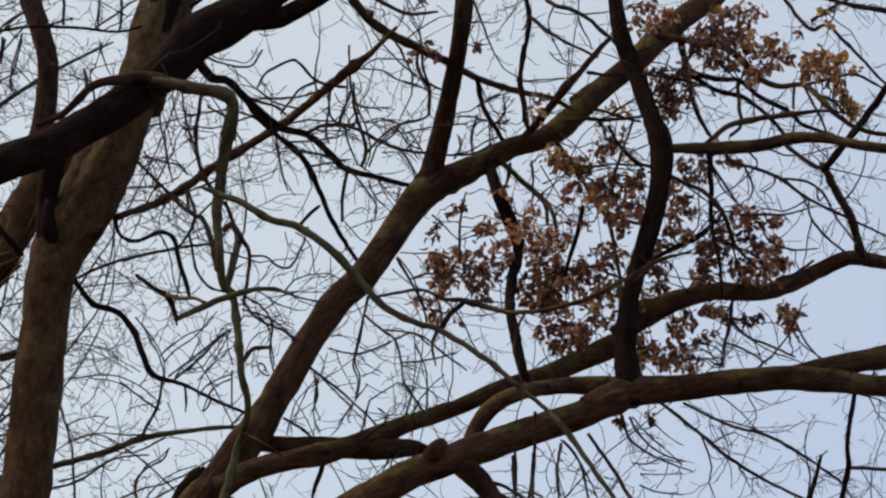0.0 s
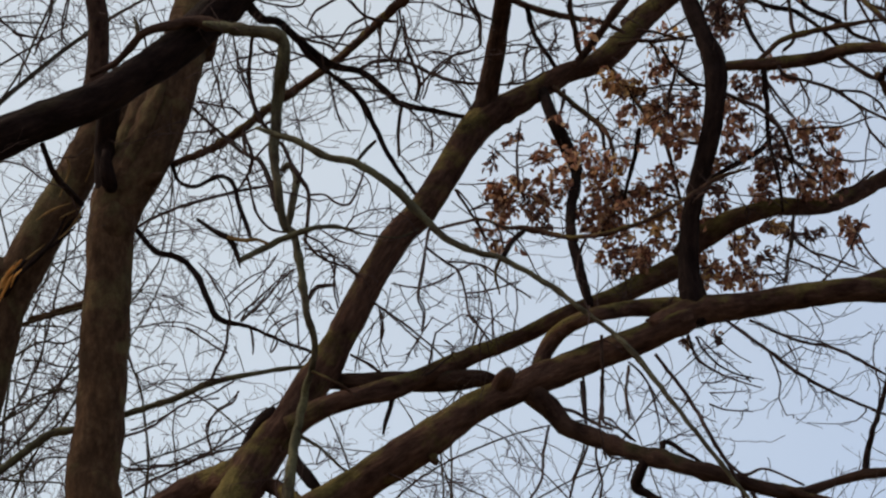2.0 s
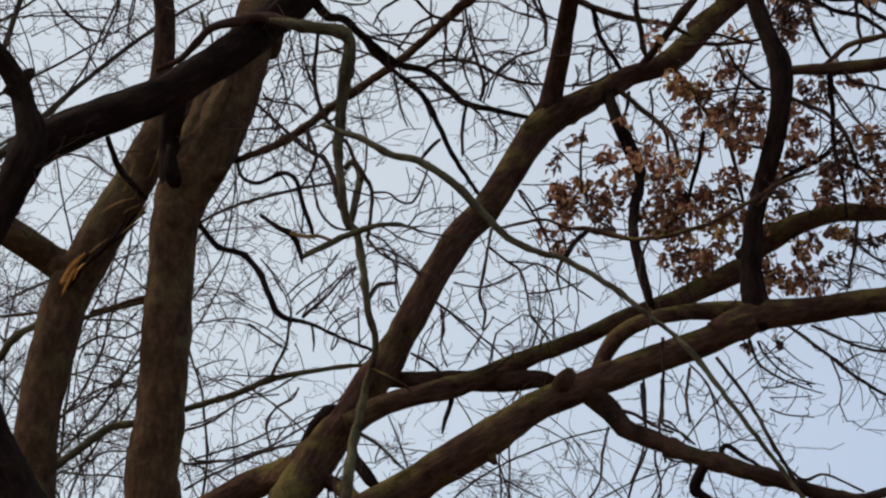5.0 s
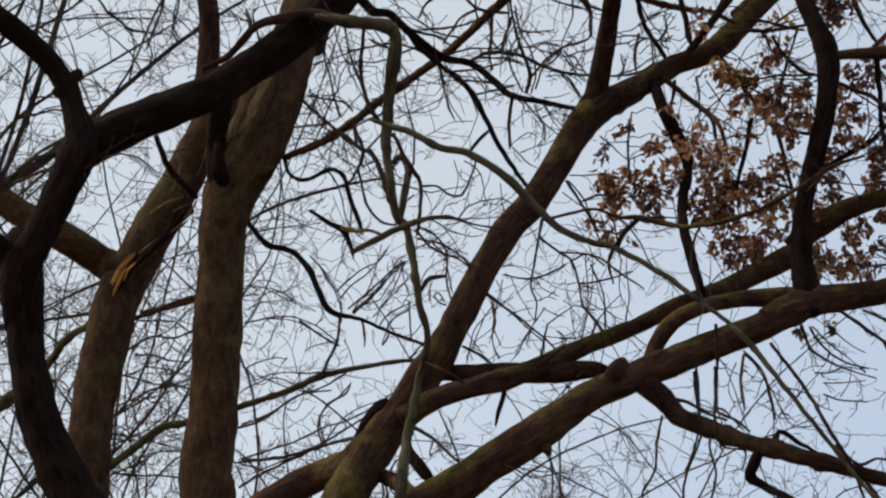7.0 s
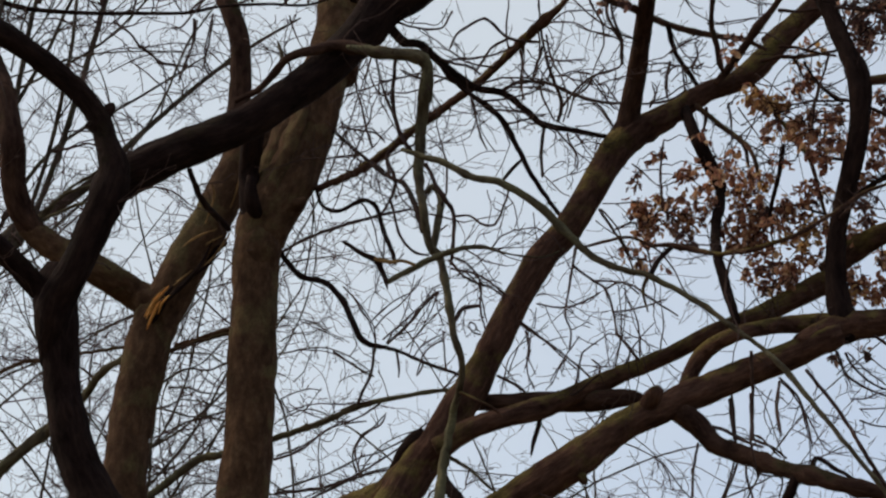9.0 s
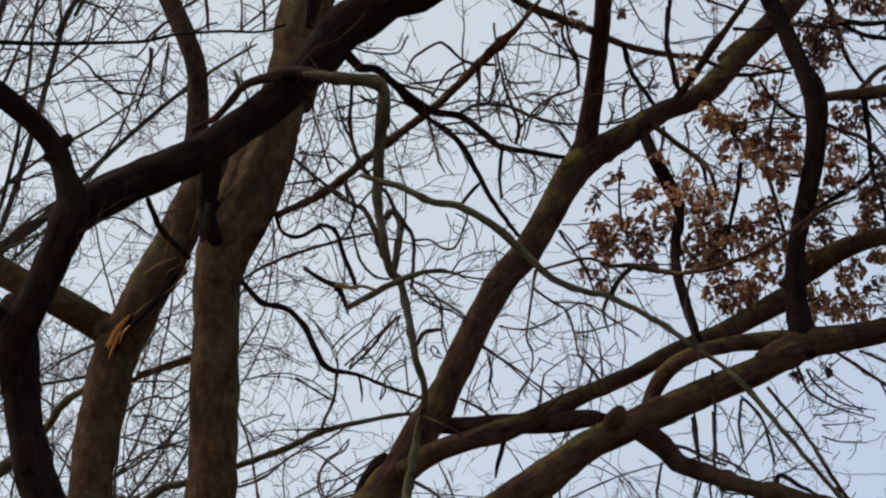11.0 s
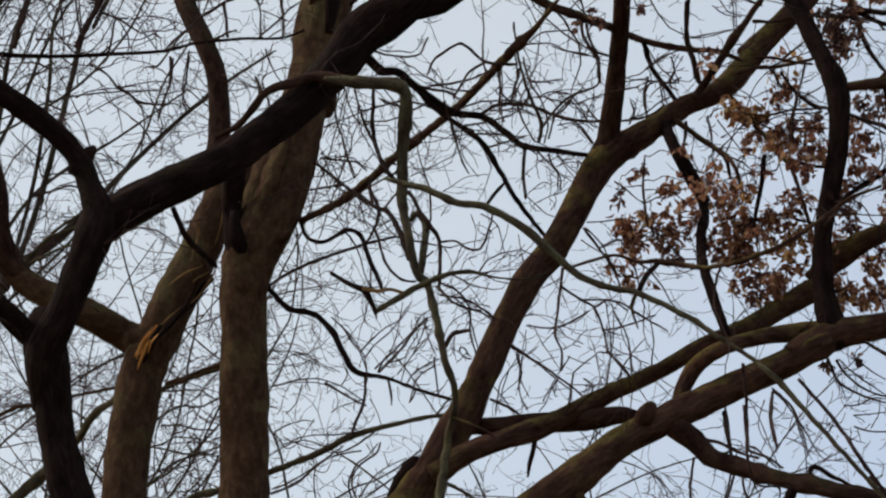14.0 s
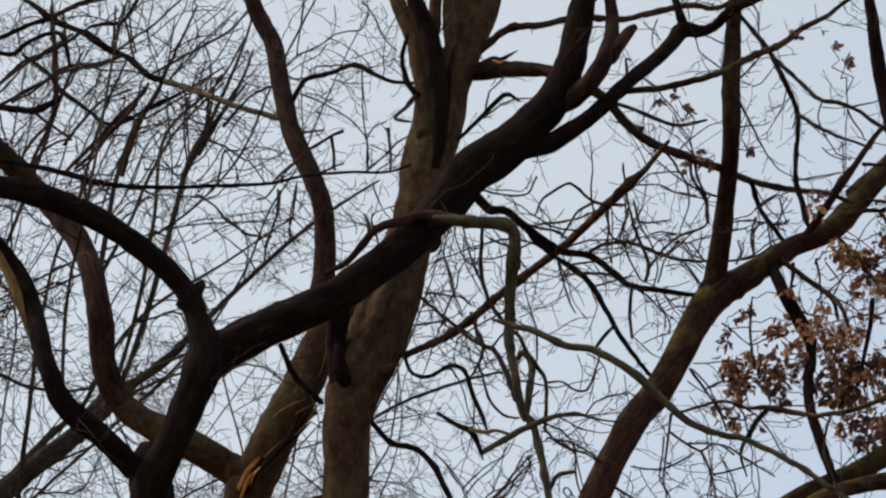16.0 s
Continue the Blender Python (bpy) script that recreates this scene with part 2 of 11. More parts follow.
GROWN = {}
LOOK = {"beech": "smooth brown bark", "dark": "dark furrowed bark, tone also used for shade", "moss": "brown bark with olive moss", "brown": "dusky brown bark", "lichen": "grey-green lichened bark", "pale": "pale weathered bare wood, tone also used for lit edges", "straw": "straw-grey bare wood", "torn": "freshly torn orange wood", "far": "grey-brown bark", "twig": "thin dark bark"}


def limb(tree, name, bark_kind, *rows):
    """One limb of a tree: a tapered, uneven tube through (x, y, z, radius)."""
    big = max(r[3] for r in rows)
    c, r = spline(rows, max(0.022, min(0.06, big * 0.7)))
    sides = 20 if big > 0.1 else 14 if big > 0.05 else 9 if big > 0.025 else 7
    rounded = np.array([0.75, 0.92]) if big > 0.02 else np.array([1.0, 1.0])
    r[-2:] *= rounded[::-1]
    if name in ("limb", "stem") and big > 0.03:
        for i in range(3, len(c) - 1):
            c[i] += np.array(noise.noise_vector(Vector(c[i]) * 3.0)) * r[i] * 0.04
    if name in ("branch", "twig", "bough") and len(c) > 6:
        seed = len(GROWN.get(tree.name, [])) * 3.7
        for i in range(2, len(c)):
            c[i] += np.array(noise.noise_vector(Vector(c[i]) * 4.5 + Vector((seed, 0, 0)))) * min(0.003, r[i] * 0.15)
            c[i] += np.array(noise.noise_vector(Vector(c[i]) * 13.0 + Vector((0, seed, 0)))) * min(0.006, 0.002 + r[i] * 0.25)
            r[i] *= 0.95 + 0.55 * max(0.0, noise.noise(Vector(c[i]) * 11.0 + Vector((0, 0, seed))) - 0.1)
    t = Tubes()
    GROWN.setdefault(tree.name, []).append((c, r, name))
    t.add(c, r, sides, 0.2 if big > 0.03 else 0.18, seed=len(GROWN[tree.name]) * 1.37, flare=0.5 if rows[0][2] < 0.3 else 0.0)
    return part(name, t.mesh(name, BARK[bark_kind]), tree, LOOK[bark_kind])


def tree_root(name, base, label, group=""):
    e = new(name)
    e.location = base
    e.empty_display_size = 0.3
    return tagged(e, label, "tree", group)


def settle(tree):
    """Keep the limbs where they are, though the tree's own origin stands at its foot."""
    for o in tree.children:
        o.matrix_parent_inverse = Matrix.Translation(-Vector(tree.location))


# ---- twigs ----
def across(rng, d):
    """A random direction square to d."""
    o = rng.normal(0, 1, 3)
    o -= d * np.dot(o, d)
    return o / (np.linalg.norm(o) + 1e-9)


def wander(rng, start, way, length, r0, r1, kink, droop=0.0, steps=7, plane=None):
    """A crooked twig as points and radii: it bends slowly and turns a little to and fro at each bud."""
    p, d = np.array(start, float), np.array(way, float)
    d /= np.linalg.norm(d)
    side = across(rng, d) if plane is None else plane
    turn = rng.normal(0, kink * 0.5, 3)
    pts, sign = [p.copy()], 1 if rng.random() < 0.5 else -1
    for i in range(steps):
        sign = -sign if rng.random() < 0.8 else sign
        turn = 0.6 * turn + rng.normal(0, kink * 0.62, 3)
        d = d + turn + side * sign * kink * rng.uniform(0.2, 1.0) + np.array((0, 0, droop))
        d /= np.linalg.norm(d)
        p = p + d * length / steps * rng.uniform(0.5, 1.5)
        pts.append(p.copy())
    return np.array(pts), np.linspace(r0, r1, steps + 1)


def sprout(rng, tubes, c, r, level, per_metre, lengths, kink, lift, thin=0.0016, start=0.15, spread=(30, 70), node=0.09):
    """Side twigs along a curve, mostly in one spread-out plane and to alternate sides, and twigs on those."""
    s = np.r_[0, np.cumsum(np.linalg.norm(np.diff(c, axis=0), axis=1))]
    flat, sign = rng.normal(0, 1, 3) + np.array((0, 0.9, 0)), 1
    places = np.sort(rng.uniform(start, 1.0, rng.poisson(per_metre[0] * s[-1] * (1 - start))))
    for u in places:
        i = max(0, min(len(c) - 2, int(np.searchsorted(s, u * s[-1])) - 1))
        d = c[i + 1] - c[i]
        d = d / (np.linalg.norm(d) + 1e-9)
        out = np.cross(d, flat + rng.normal(0, 0.6, 3))
        out /= np.linalg.norm(out) + 1e-9
        sign = -sign if rng.random() < 0.85 else sign
        a = radians(rng.uniform(*spread))
        way = d * math.cos(a) + out * sign * math.sin(a) + np.array((0, 0, lift))
        length = lengths[0] * rng.uniform(0.4, 1.3) * (1.2 - 0.55 * u)
        r0 = min(r[i] * 0.62, max(thin * 1.25, length * 0.0105))
        steps = max(3, min(14, int(length / node)))
        tc, tr = wander(rng, c[i], way, length, r0, max(thin * 0.8, r0 * 0.35), kink * rng.uniform(0.7, 1.35), rng.normal(0.02, 0.06), steps, out)
        tubes.add(tc, tr, 4 if level > 1 else 3, seed=rng.uniform(0, 9))
        if level > 1:
            sprout(rng, tubes, tc, tr, level - 1, per_metre[1:], lengths[1:], kink, lift * 0.6, thin, 0.12, (32, 78), node * 0.8)


# ---- tree objects ----
beech = tree_root("beech_tree", (-1.7, 18.4, 0), "tall bare tree with smooth brown stems and a torn limb")
limb(beech, "trunk", "beech", (-1.7, 18.4, -0.15, 0.42), (-1.674, 18.35, 0.9, 0.3612), (-1.593, 18.194, 3.5, 0.2676), (-1.484, 17.995, 6.367, 0.2201), (-1.474, 17.991, 6.883, 0.1972), (-1.456, 17.985, 7.408, 0.1929), (-1.446, 17.984, 7.947, 0.1907), (-1.444, 17.983, 8.498, 0.1863), (-1.44, 17.982, 8.824, 0.1918), (-1.364, 17.982, 9.108, 0.2148), (-1.196, 17.981, 9.442, 0.2162), (-1.058, 17.98, 9.83, 0.2), (-0.963, 17.98, 10.223, 0.1925), (-0.871, 17.978, 10.623, 0.185))
limb(beech, "stem", "beech", (-1.43, 17.982, 8.801, 0.0784), (-1.404, 17.989, 8.945, 0.1136), (-1.377, 18, 9.21, 0.1319), (-1.316, 18.013, 9.553, 0.1328), (-1.217, 18.025, 9.851, 0.1292), (-1.091, 18.041, 10.203, 0.1212), (-0.955, 18.055, 10.585, 0.1086), (-0.833, 18.069, 10.972, 0.0821))
limb(beech, "stem", "beech", (-0.891, 17.98, 10.351, 0.2065), (-0.808, 18.021, 10.876, 0.2089), (-0.72, 18.055, 11.301, 0.2201), (-0.65, 18.097, 11.632, 0.2171), (-0.57, 18.13, 11.91, 0.1952), (-0.46, 18.163, 12.189, 0.159), (-0.368, 18.191, 12.47, 0.1694), (-0.316, 18.213, 12.7, 0.1796), (-0.251, 18.237, 13.17, 0.1719), (-0.089, 18.386, 15.148, 0.1118))
limb(beech, "fork", "beech", (-0.795, 17.882, 11.211, 0.0681), (-0.78, 17.943, 11.5, 0.0961), (-0.782, 17.989, 11.734, 0.0921), (-0.821, 18.039, 11.979, 0.088), (-0.875, 18.095, 12.273, 0.0747), (-0.954, 18.143, 12.519, 0.0705), (-1.02, 18.179, 12.707, 0.0661), (-1.081, 18.224, 13.084, 0.0619), (-1.23, 18.386, 14.117, 0.0439))
limb(beech, "fork", "dark", (-0.708, 17.847, 10.935, 0.0316), (-0.668, 17.819, 11.224, 0.0634), (-0.675, 17.808, 11.526, 0.0773), (-0.696, 17.795, 11.83, 0.0868), (-0.745, 17.774, 12.16, 0.078), (-0.85, 17.754, 12.446, 0.0715), (-0.936, 17.715, 12.761, 0.0648), (-1.136, 17.642, 13.727, 0.047))
limb(beech, "fork", "beech", (-0.719, 17.959, 11.976, 0.0185), (-0.707, 17.982, 12.2, 0.0417), (-0.694, 18.002, 12.399, 0.0512), (-0.684, 18.006, 12.6, 0.0515), (-0.642, 18.036, 12.948, 0.0471), (-0.582, 18.102, 13.783, 0.0336))
limb(beech, "fork", "beech", (-0.585, 17.919, 11.688, 0.0183), (-0.575, 17.949, 11.965, 0.0415), (-0.568, 17.977, 12.299, 0.0627), (-0.563, 18.001, 12.583, 0.0678), (-0.546, 18.011, 12.928, 0.0659), (-0.497, 18.106, 14.364, 0.0436))
# A dark tube on the stem paints the shade of the groove between forks.
limb(beech, "furrow", "dark", (-0.542, 17.859, 12.045, 0.0092), (-0.574, 17.854, 11.858, 0.0206), (-0.592, 17.845, 11.646, 0.0274), (-0.621, 17.835, 11.359, 0.0295), (-0.668, 17.827, 11.049, 0.0271))
limb(beech, "stem", "beech", (-1.75, 18.35, 3, 0.3), (-2.129, 18.33, 5.025, 0.24), (-2.419, 18.273, 6.441, 0.2024), (-2.412, 18.296, 6.973, 0.1877), (-2.389, 18.311, 7.424, 0.1853), (-2.339, 18.333, 7.886, 0.185), (-2.244, 18.354, 8.358, 0.1847), (-2.09, 18.373, 8.743, 0.1774), (-1.872, 18.396, 9.184, 0.1679), (-1.686, 18.417, 9.634, 0.1627), (-1.539, 18.433, 9.988, 0.1548), (-1.441, 18.444, 10.204, 0.1143))
limb(beech, "limb", "brown", (-1.72, 18.444, 9.949, 0.1089), (-1.65, 18.459, 10.357, 0.095), (-1.654, 18.42, 10.852, 0.0875), (-1.751, 18.445, 11.183, 0.0841), (-1.931, 18.59, 11.69, 0.0854), (-2.073, 18.814, 12.353, 0.083), (-2.128, 18.869, 12.716, 0.0795), (-2.302, 18.845, 13.102, 0.0715), (-2.38, 18.782, 13.484, 0.0676), (-2.582, 18.86, 14.372, 0.044))
limb(beech, "limb", "beech", (-2.235, 18.362, 8.526, 0.1514), (-2.419, 18.395, 8.662, 0.1264), (-2.661, 18.19, 8.757, 0.1214), (-3.063, 18.162, 8.972, 0.1116), (-3.233, 18.131, 9.121, 0.0934), (-3.28, 18.08, 9.169, 0.0531))
limb(beech, "limb", "brown", (-3.064, 18.161, 8.986, 0.0573), (-3.187, 18.131, 9.092, 0.0971), (-3.279, 18.068, 9.203, 0.1014), (-3.338, 17.944, 9.392, 0.0968), (-3.355, 17.808, 9.72, 0.1012), (-3.45, 17.883, 10.15, 0.0979), (-3.669, 18.098, 10.609, 0.102), (-4.023, 18.21, 11.082, 0.0964), (-4.275, 18.026, 11.304, 0.0914), (-4.516, 17.785, 11.476, 0.0839), (-5.005, 17.753, 11.973, 0.0616))
limb(beech, "branch", "lichen", (-2.443, 18.342, 8.121, 0.028), (-2.649, 18.458, 8.022, 0.0316), (-2.81, 18.721, 7.927, 0.0355), (-3.144, 19.228, 7.827, 0.0507), (-3.279, 19.266, 7.73, 0.0507), (-3.545, 19.32, 7.5, 0.0506), (-3.878, 19.736, 7.351, 0.0514))
limb(beech, "branch", "beech", (-3.855, 19.293, 8.165, 0.0165), (-3.488, 19.452, 8.443, 0.0185), (-3.313, 19.633, 8.543, 0.0168), (-3.036, 20.088, 8.77, 0.0153), (-2.672, 20.213, 8.881, 0.0155))
limb(beech, "branch", "beech", (-2.16, 18.346, 8.145, 0.0175), (-1.926, 18.593, 8.328, 0.016), (-1.693, 18.696, 8.437, 0.0143), (-1.42, 18.902, 8.594, 0.0127))
limb(beech, "branch", "moss", (-0.968, 17.981, 9.374, 0.0282), (-0.59, 17.344, 9.271, 0.0341), (-0.235, 16.926, 9.371, 0.0335), (-0.02, 16.809, 9.493, 0.0334), (0.273, 16.339, 9.509, 0.0326), (0.504, 15.569, 9.387, 0.0312), (0.65, 15.143, 9.338, 0.0381), (0.796, 14.873, 9.363, 0.021), (0.936, 14.636, 9.432, 0.0149))
limb(beech, "branch", "dark", (-1.28, 17.987, 8.873, 0.0209), (-1.186, 18.058, 8.77, 0.0227), (-1.088, 18.146, 8.701, 0.0245), (-0.915, 18.19, 8.671, 0.0246), (-0.777, 18.095, 8.493, 0.0261), (-0.681, 17.943, 8.251, 0.0258), (-0.593, 17.915, 8.081, 0.0257), (-0.361, 18.112, 8.084, 0.0156), (-0.102, 18.305, 8.037, 0.014), (0.137, 18.267, 7.931, 0.0139))
limb(beech, "twig", "twig", (-0.521, 17.975, 8.071, 0.012), (-0.544, 18.103, 7.897, 0.0121), (-0.65, 18.162, 7.664, 0.0138))
limb(beech, "twig", "twig", (-0.361, 18.112, 8.093, 0.0104), (-0.336, 18.209, 8.003, 0.0104), (-0.337, 18.299, 7.929, 0.0052))
limb(beech, "branch", "dark", (-0.983, 17.981, 9.37, 0.0159), (-0.925, 17.916, 9.198, 0.0158), (-0.797, 17.814, 9.117, 0.0174), (-0.625, 17.843, 9.214, 0.0175), (-0.518, 17.925, 9.202, 0.0193), (-0.448, 17.85, 8.958, 0.0208), (-0.379, 17.706, 8.713, 0.0189), (-0.348, 17.705, 8.62, 0.0103))
limb(beech, "branch", "twig", (-1.28, 18.002, 8.832, 0.0122), (-0.976, 17.98, 8.988, 0.014), (-0.637, 18.241, 9.216, 0.0142), (-0.371, 18.283, 9.306, 0.0125), (-0.193, 18.279, 9.329, 0.0107))
limb(beech, "snag", "torn", (-2.182, 18.141, 8.549, 0.0087), (-2.211, 18.147, 8.496, 0.0196), (-2.24, 18.153, 8.442, 0.0218), (-2.264, 18.16, 8.389, 0.0087))
limb(beech, "snag", "torn", (-2.118, 18.131, 8.621, 0.0044), (-2.156, 18.141, 8.568, 0.0153), (-2.194, 18.15, 8.516, 0.0087))
# Dark strip that paints the shade in the torn notch.
limb(beech, "snag", "dark", (-2.086, 18.121, 8.612, 0.0087), (-2.132, 18.129, 8.545, 0.0196), (-2.173, 18.135, 8.472, 0.024), (-2.21, 18.141, 8.4, 0.0087))
limb(beech, "branch", "dark", (-0.755, 17.983, 11.704, 0.0294), (-0.852, 17.883, 11.626, 0.0293), (-0.932, 17.874, 11.779, 0.0257), (-0.96, 17.751, 11.92, 0.0183), (-0.905, 17.63, 12.056, 0.0127))
limb(beech, "twig", "twig", (-0.852, 17.883, 11.626, 0.0256), (-0.936, 17.86, 11.503, 0.0182), (-1.022, 17.725, 11.33, 0.0145), (-0.884, 17.691, 11.275, 0.009))
limb(beech, "branch", "dark", (-0.8, 18.002, 11.794, 0.0166), (-1.084, 18.103, 11.888, 0.0186), (-1.372, 18.239, 12.119, 0.0225), (-1.585, 18.518, 12.221, 0.0209), (-1.813, 18.64, 12.234, 0.0229), (-1.896, 18.631, 12.109, 0.0229), (-1.965, 18.689, 11.982, 0.0229))
limb(beech, "branch", "straw", (-2.033, 18.661, 11.868, 0.0262), (-2.376, 18.702, 12.006, 0.0263), (-2.638, 18.842, 12.201, 0.0265), (-2.915, 19.05, 12.42, 0.0268), (-3.14, 19.056, 12.503, 0.0293))
limb(beech, "branch", "beech", (-0.352, 18.163, 12.157, 0.0336), (-0.087, 18.069, 12.323, 0.0336), (0.193, 17.859, 12.226, 0.0295), (0.518, 17.771, 12.241, 0.0294), (0.851, 17.974, 12.32, 0.026), (1.145, 18.14, 12.477, 0.0263), (1.426, 18.071, 12.489, 0.0262), (1.64, 17.881, 12.34, 0.0222), (1.816, 17.72, 12.378, 0.0221), (2.061, 17.682, 12.615, 0.0166))
limb(beech, "snag", "brown", (-0.419, 18.14, 11.951, 0.0651), (-0.296, 18.049, 11.916, 0.0834), (-0.168, 17.955, 11.878, 0.0783), (-0.076, 17.885, 11.835, 0.0688), (0.129, 17.727, 11.733, 0.0591), (0.316, 17.579, 11.615, 0.0451))
limb(beech, "snag", "brown", (-0.247, 18.01, 11.944, 0.0277), (-0.171, 17.949, 11.959, 0.0208), (-0.095, 17.891, 11.966, 0.0138), (-0.015, 17.827, 11.978, 0.0046))
limb(beech, "snag", "brown", (-0.331, 18.072, 11.994, 0.0232), (-0.226, 17.965, 11.992, 0.0162), (-0.142, 17.887, 11.933, 0.0069))
limb(beech, "snag", "torn", (-0.215, 17.63, 11.779, 0.0091), (-0.17, 17.629, 11.757, 0.0136), (-0.133, 17.63, 11.776, 0.0045))
limb(beech, "branch", "dark", (-0.528, 17.826, 11.17, 0.0145), (-0.436, 17.808, 11.248, 0.0181), (-0.293, 17.716, 11.357, 0.0217), (-0.129, 17.585, 11.433, 0.0216), (-0.009, 17.56, 11.352, 0.009))
limb(beech, "branch", "lichen", (0.172, 19.838, 8.365, 0.0169), (-0.205, 19.892, 8.338, 0.0208), (-0.675, 19.867, 8.225, 0.0263), (-1.051, 19.928, 8.078, 0.0282), (-1.437, 20.116, 8.011, 0.0303), (-1.829, 20.3, 7.945, 0.0343), (-2.07, 20.351, 7.901, 0.0382), (-2.347, 20.345, 7.678, 0.038), (-2.621, 20.326, 7.452, 0.0378), (-2.999, 20.405, 7.204, 0.0302))
limb(beech, "burl", "beech", (-1.419, 17.965, 8.583, 0.0867), (-1.418, 17.959, 8.721, 0.1565), (-1.417, 17.954, 8.86, 0.183), (-1.425, 17.949, 8.99, 0.1572), (-1.458, 17.945, 9.102, 0.1006))
limb(beech, "stub", "dark", (-1.371, 18.038, 8.87, 0.0677), (-1.413, 17.975, 8.972, 0.1005), (-1.454, 17.902, 9.074, 0.0964), (-1.498, 17.887, 9.258, 0.079), (-1.503, 17.871, 9.49, 0.0793), (-1.471, 17.719, 9.661, 0.0926), (-1.444, 17.673, 9.76, 0.079), (-1.423, 17.656, 9.849, 0.0565))
limb(beech, "wand", "dark", (-4.485, 17.357, 10.969, 0.0141), (-4.128, 17.408, 10.901, 0.0159), (-3.856, 17.394, 10.836, 0.0211), (-3.585, 17.389, 10.752, 0.0246), (-3.238, 17.448, 10.674, 0.0211), (-2.822, 17.646, 10.736, 0.0178), (-2.396, 17.829, 10.828, 0.0162), (-2.038, 17.88, 10.86, 0.0144), (-1.764, 17.865, 10.909, 0.0126), (-1.398, 17.836, 10.915, 0.0126), (-1.036, 17.861, 10.929, 0.0108), (-0.626, 17.974, 11.191, 0.0091))
limb(beech, "branch", "twig", (-4.338, 17.624, 9.193, 0.0121), (-4.1, 17.754, 9.219, 0.0156), (-3.94, 17.845, 9.165, 0.0157), (-3.721, 18.079, 9.199, 0.0141), (-3.475, 18.172, 9.251, 0.0124))
limb(beech, "branch", "dark", (-3.105, 19.055, 12.49, 0.0293), (-3.246, 19.094, 12.573, 0.0319), (-3.36, 19.174, 12.716, 0.032), (-3.478, 19.26, 12.87, 0.0273), (-3.64, 19.309, 12.972, 0.0348), (-3.808, 19.237, 13.078, 0.0323), (-3.896, 19.159, 13.093, 0.0272), (-4.129, 19.04, 13.158, 0.0321), (-4.302, 19.111, 13.341, 0.0248), (-4.557, 19.296, 13.611, 0.0226), (-5.002, 19.377, 13.888, 0.0177))
limb(beech, "twig", "twig", (-3.613, 19.301, 12.955, 0.0149), (-3.628, 19.43, 13.271, 0.0126), (-3.638, 19.498, 13.546, 0.0101))
limb(beech, "twig", "twig", (-3.388, 19.189, 12.736, 0.0123), (-3.482, 19.336, 13.153, 0.0125), (-3.526, 19.389, 13.313, 0.0125))
limb(beech, "branch", "dark", (-3.874, 19.18, 13.092, 0.0124), (-3.769, 19.276, 13.214, 0.015), (-3.534, 19.238, 13.212, 0.0174), (-3.462, 19.38, 13.439, 0.0201), (-3.385, 19.441, 13.695, 0.0177))
limb(beech, "branch", "dark", (-4.978, 19.904, 13.395, 0.0231), (-4.767, 19.874, 13.469, 0.0231), (-4.477, 19.724, 13.503, 0.023), (-4.253, 19.635, 13.52, 0.0229), (-4.053, 19.644, 13.637, 0.0229), (-3.73, 19.514, 13.69, 0.0178))
limb(beech, "branch", "dark", (-4.976, 19.904, 13.353, 0.0231), (-4.755, 19.867, 13.303, 0.023), (-4.617, 19.833, 13.278, 0.0255), (-4.468, 19.726, 13.326, 0.0229), (-4.215, 19.609, 13.349, 0.0203), (-4.123, 19.606, 13.273, 0.0202), (-4.029, 19.523, 12.933, 0.015))
limb(beech, "branch", "dark", (-5.049, 19.892, 12.833, 0.0356), (-4.7, 19.768, 12.687, 0.0353), (-4.365, 19.642, 12.569, 0.0351), (-4.142, 19.525, 12.596, 0.0299), (-4.122, 19.514, 12.635, 0.02))
limb(beech, "twig", "twig", (-4.364, 19.642, 12.552, 0.015), (-4.229, 19.744, 12.479, 0.0151), (-4.036, 19.802, 12.342, 0.0126))
limb(beech, "branch", "twig", (-4.701, 19.768, 12.704, 0.0177), (-4.412, 19.815, 12.906, 0.0178), (-4.163, 19.82, 13.047, 0.0153), (-3.849, 20.052, 13.259, 0.0129), (-3.664, 20.033, 13.26, 0.0103))
limb(beech, "branch", "twig", (-4.825, 19.818, 12.869, 0.0152), (-4.542, 19.883, 13.167, 0.0153), (-4.468, 20.005, 13.311, 0.0154), (-4.15, 20.196, 13.676, 0.013))
limb(beech, "branch", "dark", (-4.531, 19.799, 13.244, 0.0127), (-4.307, 19.765, 13.051, 0.0127), (-4.16, 19.843, 12.885, 0.0152), (-3.947, 20.088, 12.792, 0.0154), (-3.778, 20.151, 12.682, 0.0154), (-3.529, 20.057, 12.697, 0.0153), (-3.3, 19.915, 12.736, 0.0204), (-3.045, 19.921, 12.871, 0.0127), (-2.71, 20.144, 13.241, 0.0078))
limb(beech, "branch", "twig", (-3.246, 19.094, 12.573, 0.0123), (-2.948, 19.253, 12.857, 0.0124), (-2.588, 19.169, 13.021, 0.0124), (-2.404, 19.296, 13.318, 0.01))
limb(beech, "twig", "twig", (0.66, 15.292, 9.29, 0.0096), (0.453, 15.404, 9.377, 0.0116), (0.336, 15.328, 9.459, 0.0116), (0.258, 15.26, 9.446, 0.0096), (0.104, 15.357, 9.388, 0.0097), (0.046, 15.384, 9.281, 0.0058))
limb(beech, "twig", "twig", (0.453, 15.404, 9.377, 0.0116), (0.336, 15.413, 9.308, 0.0097), (0.22, 15.498, 9.156, 0.0097))
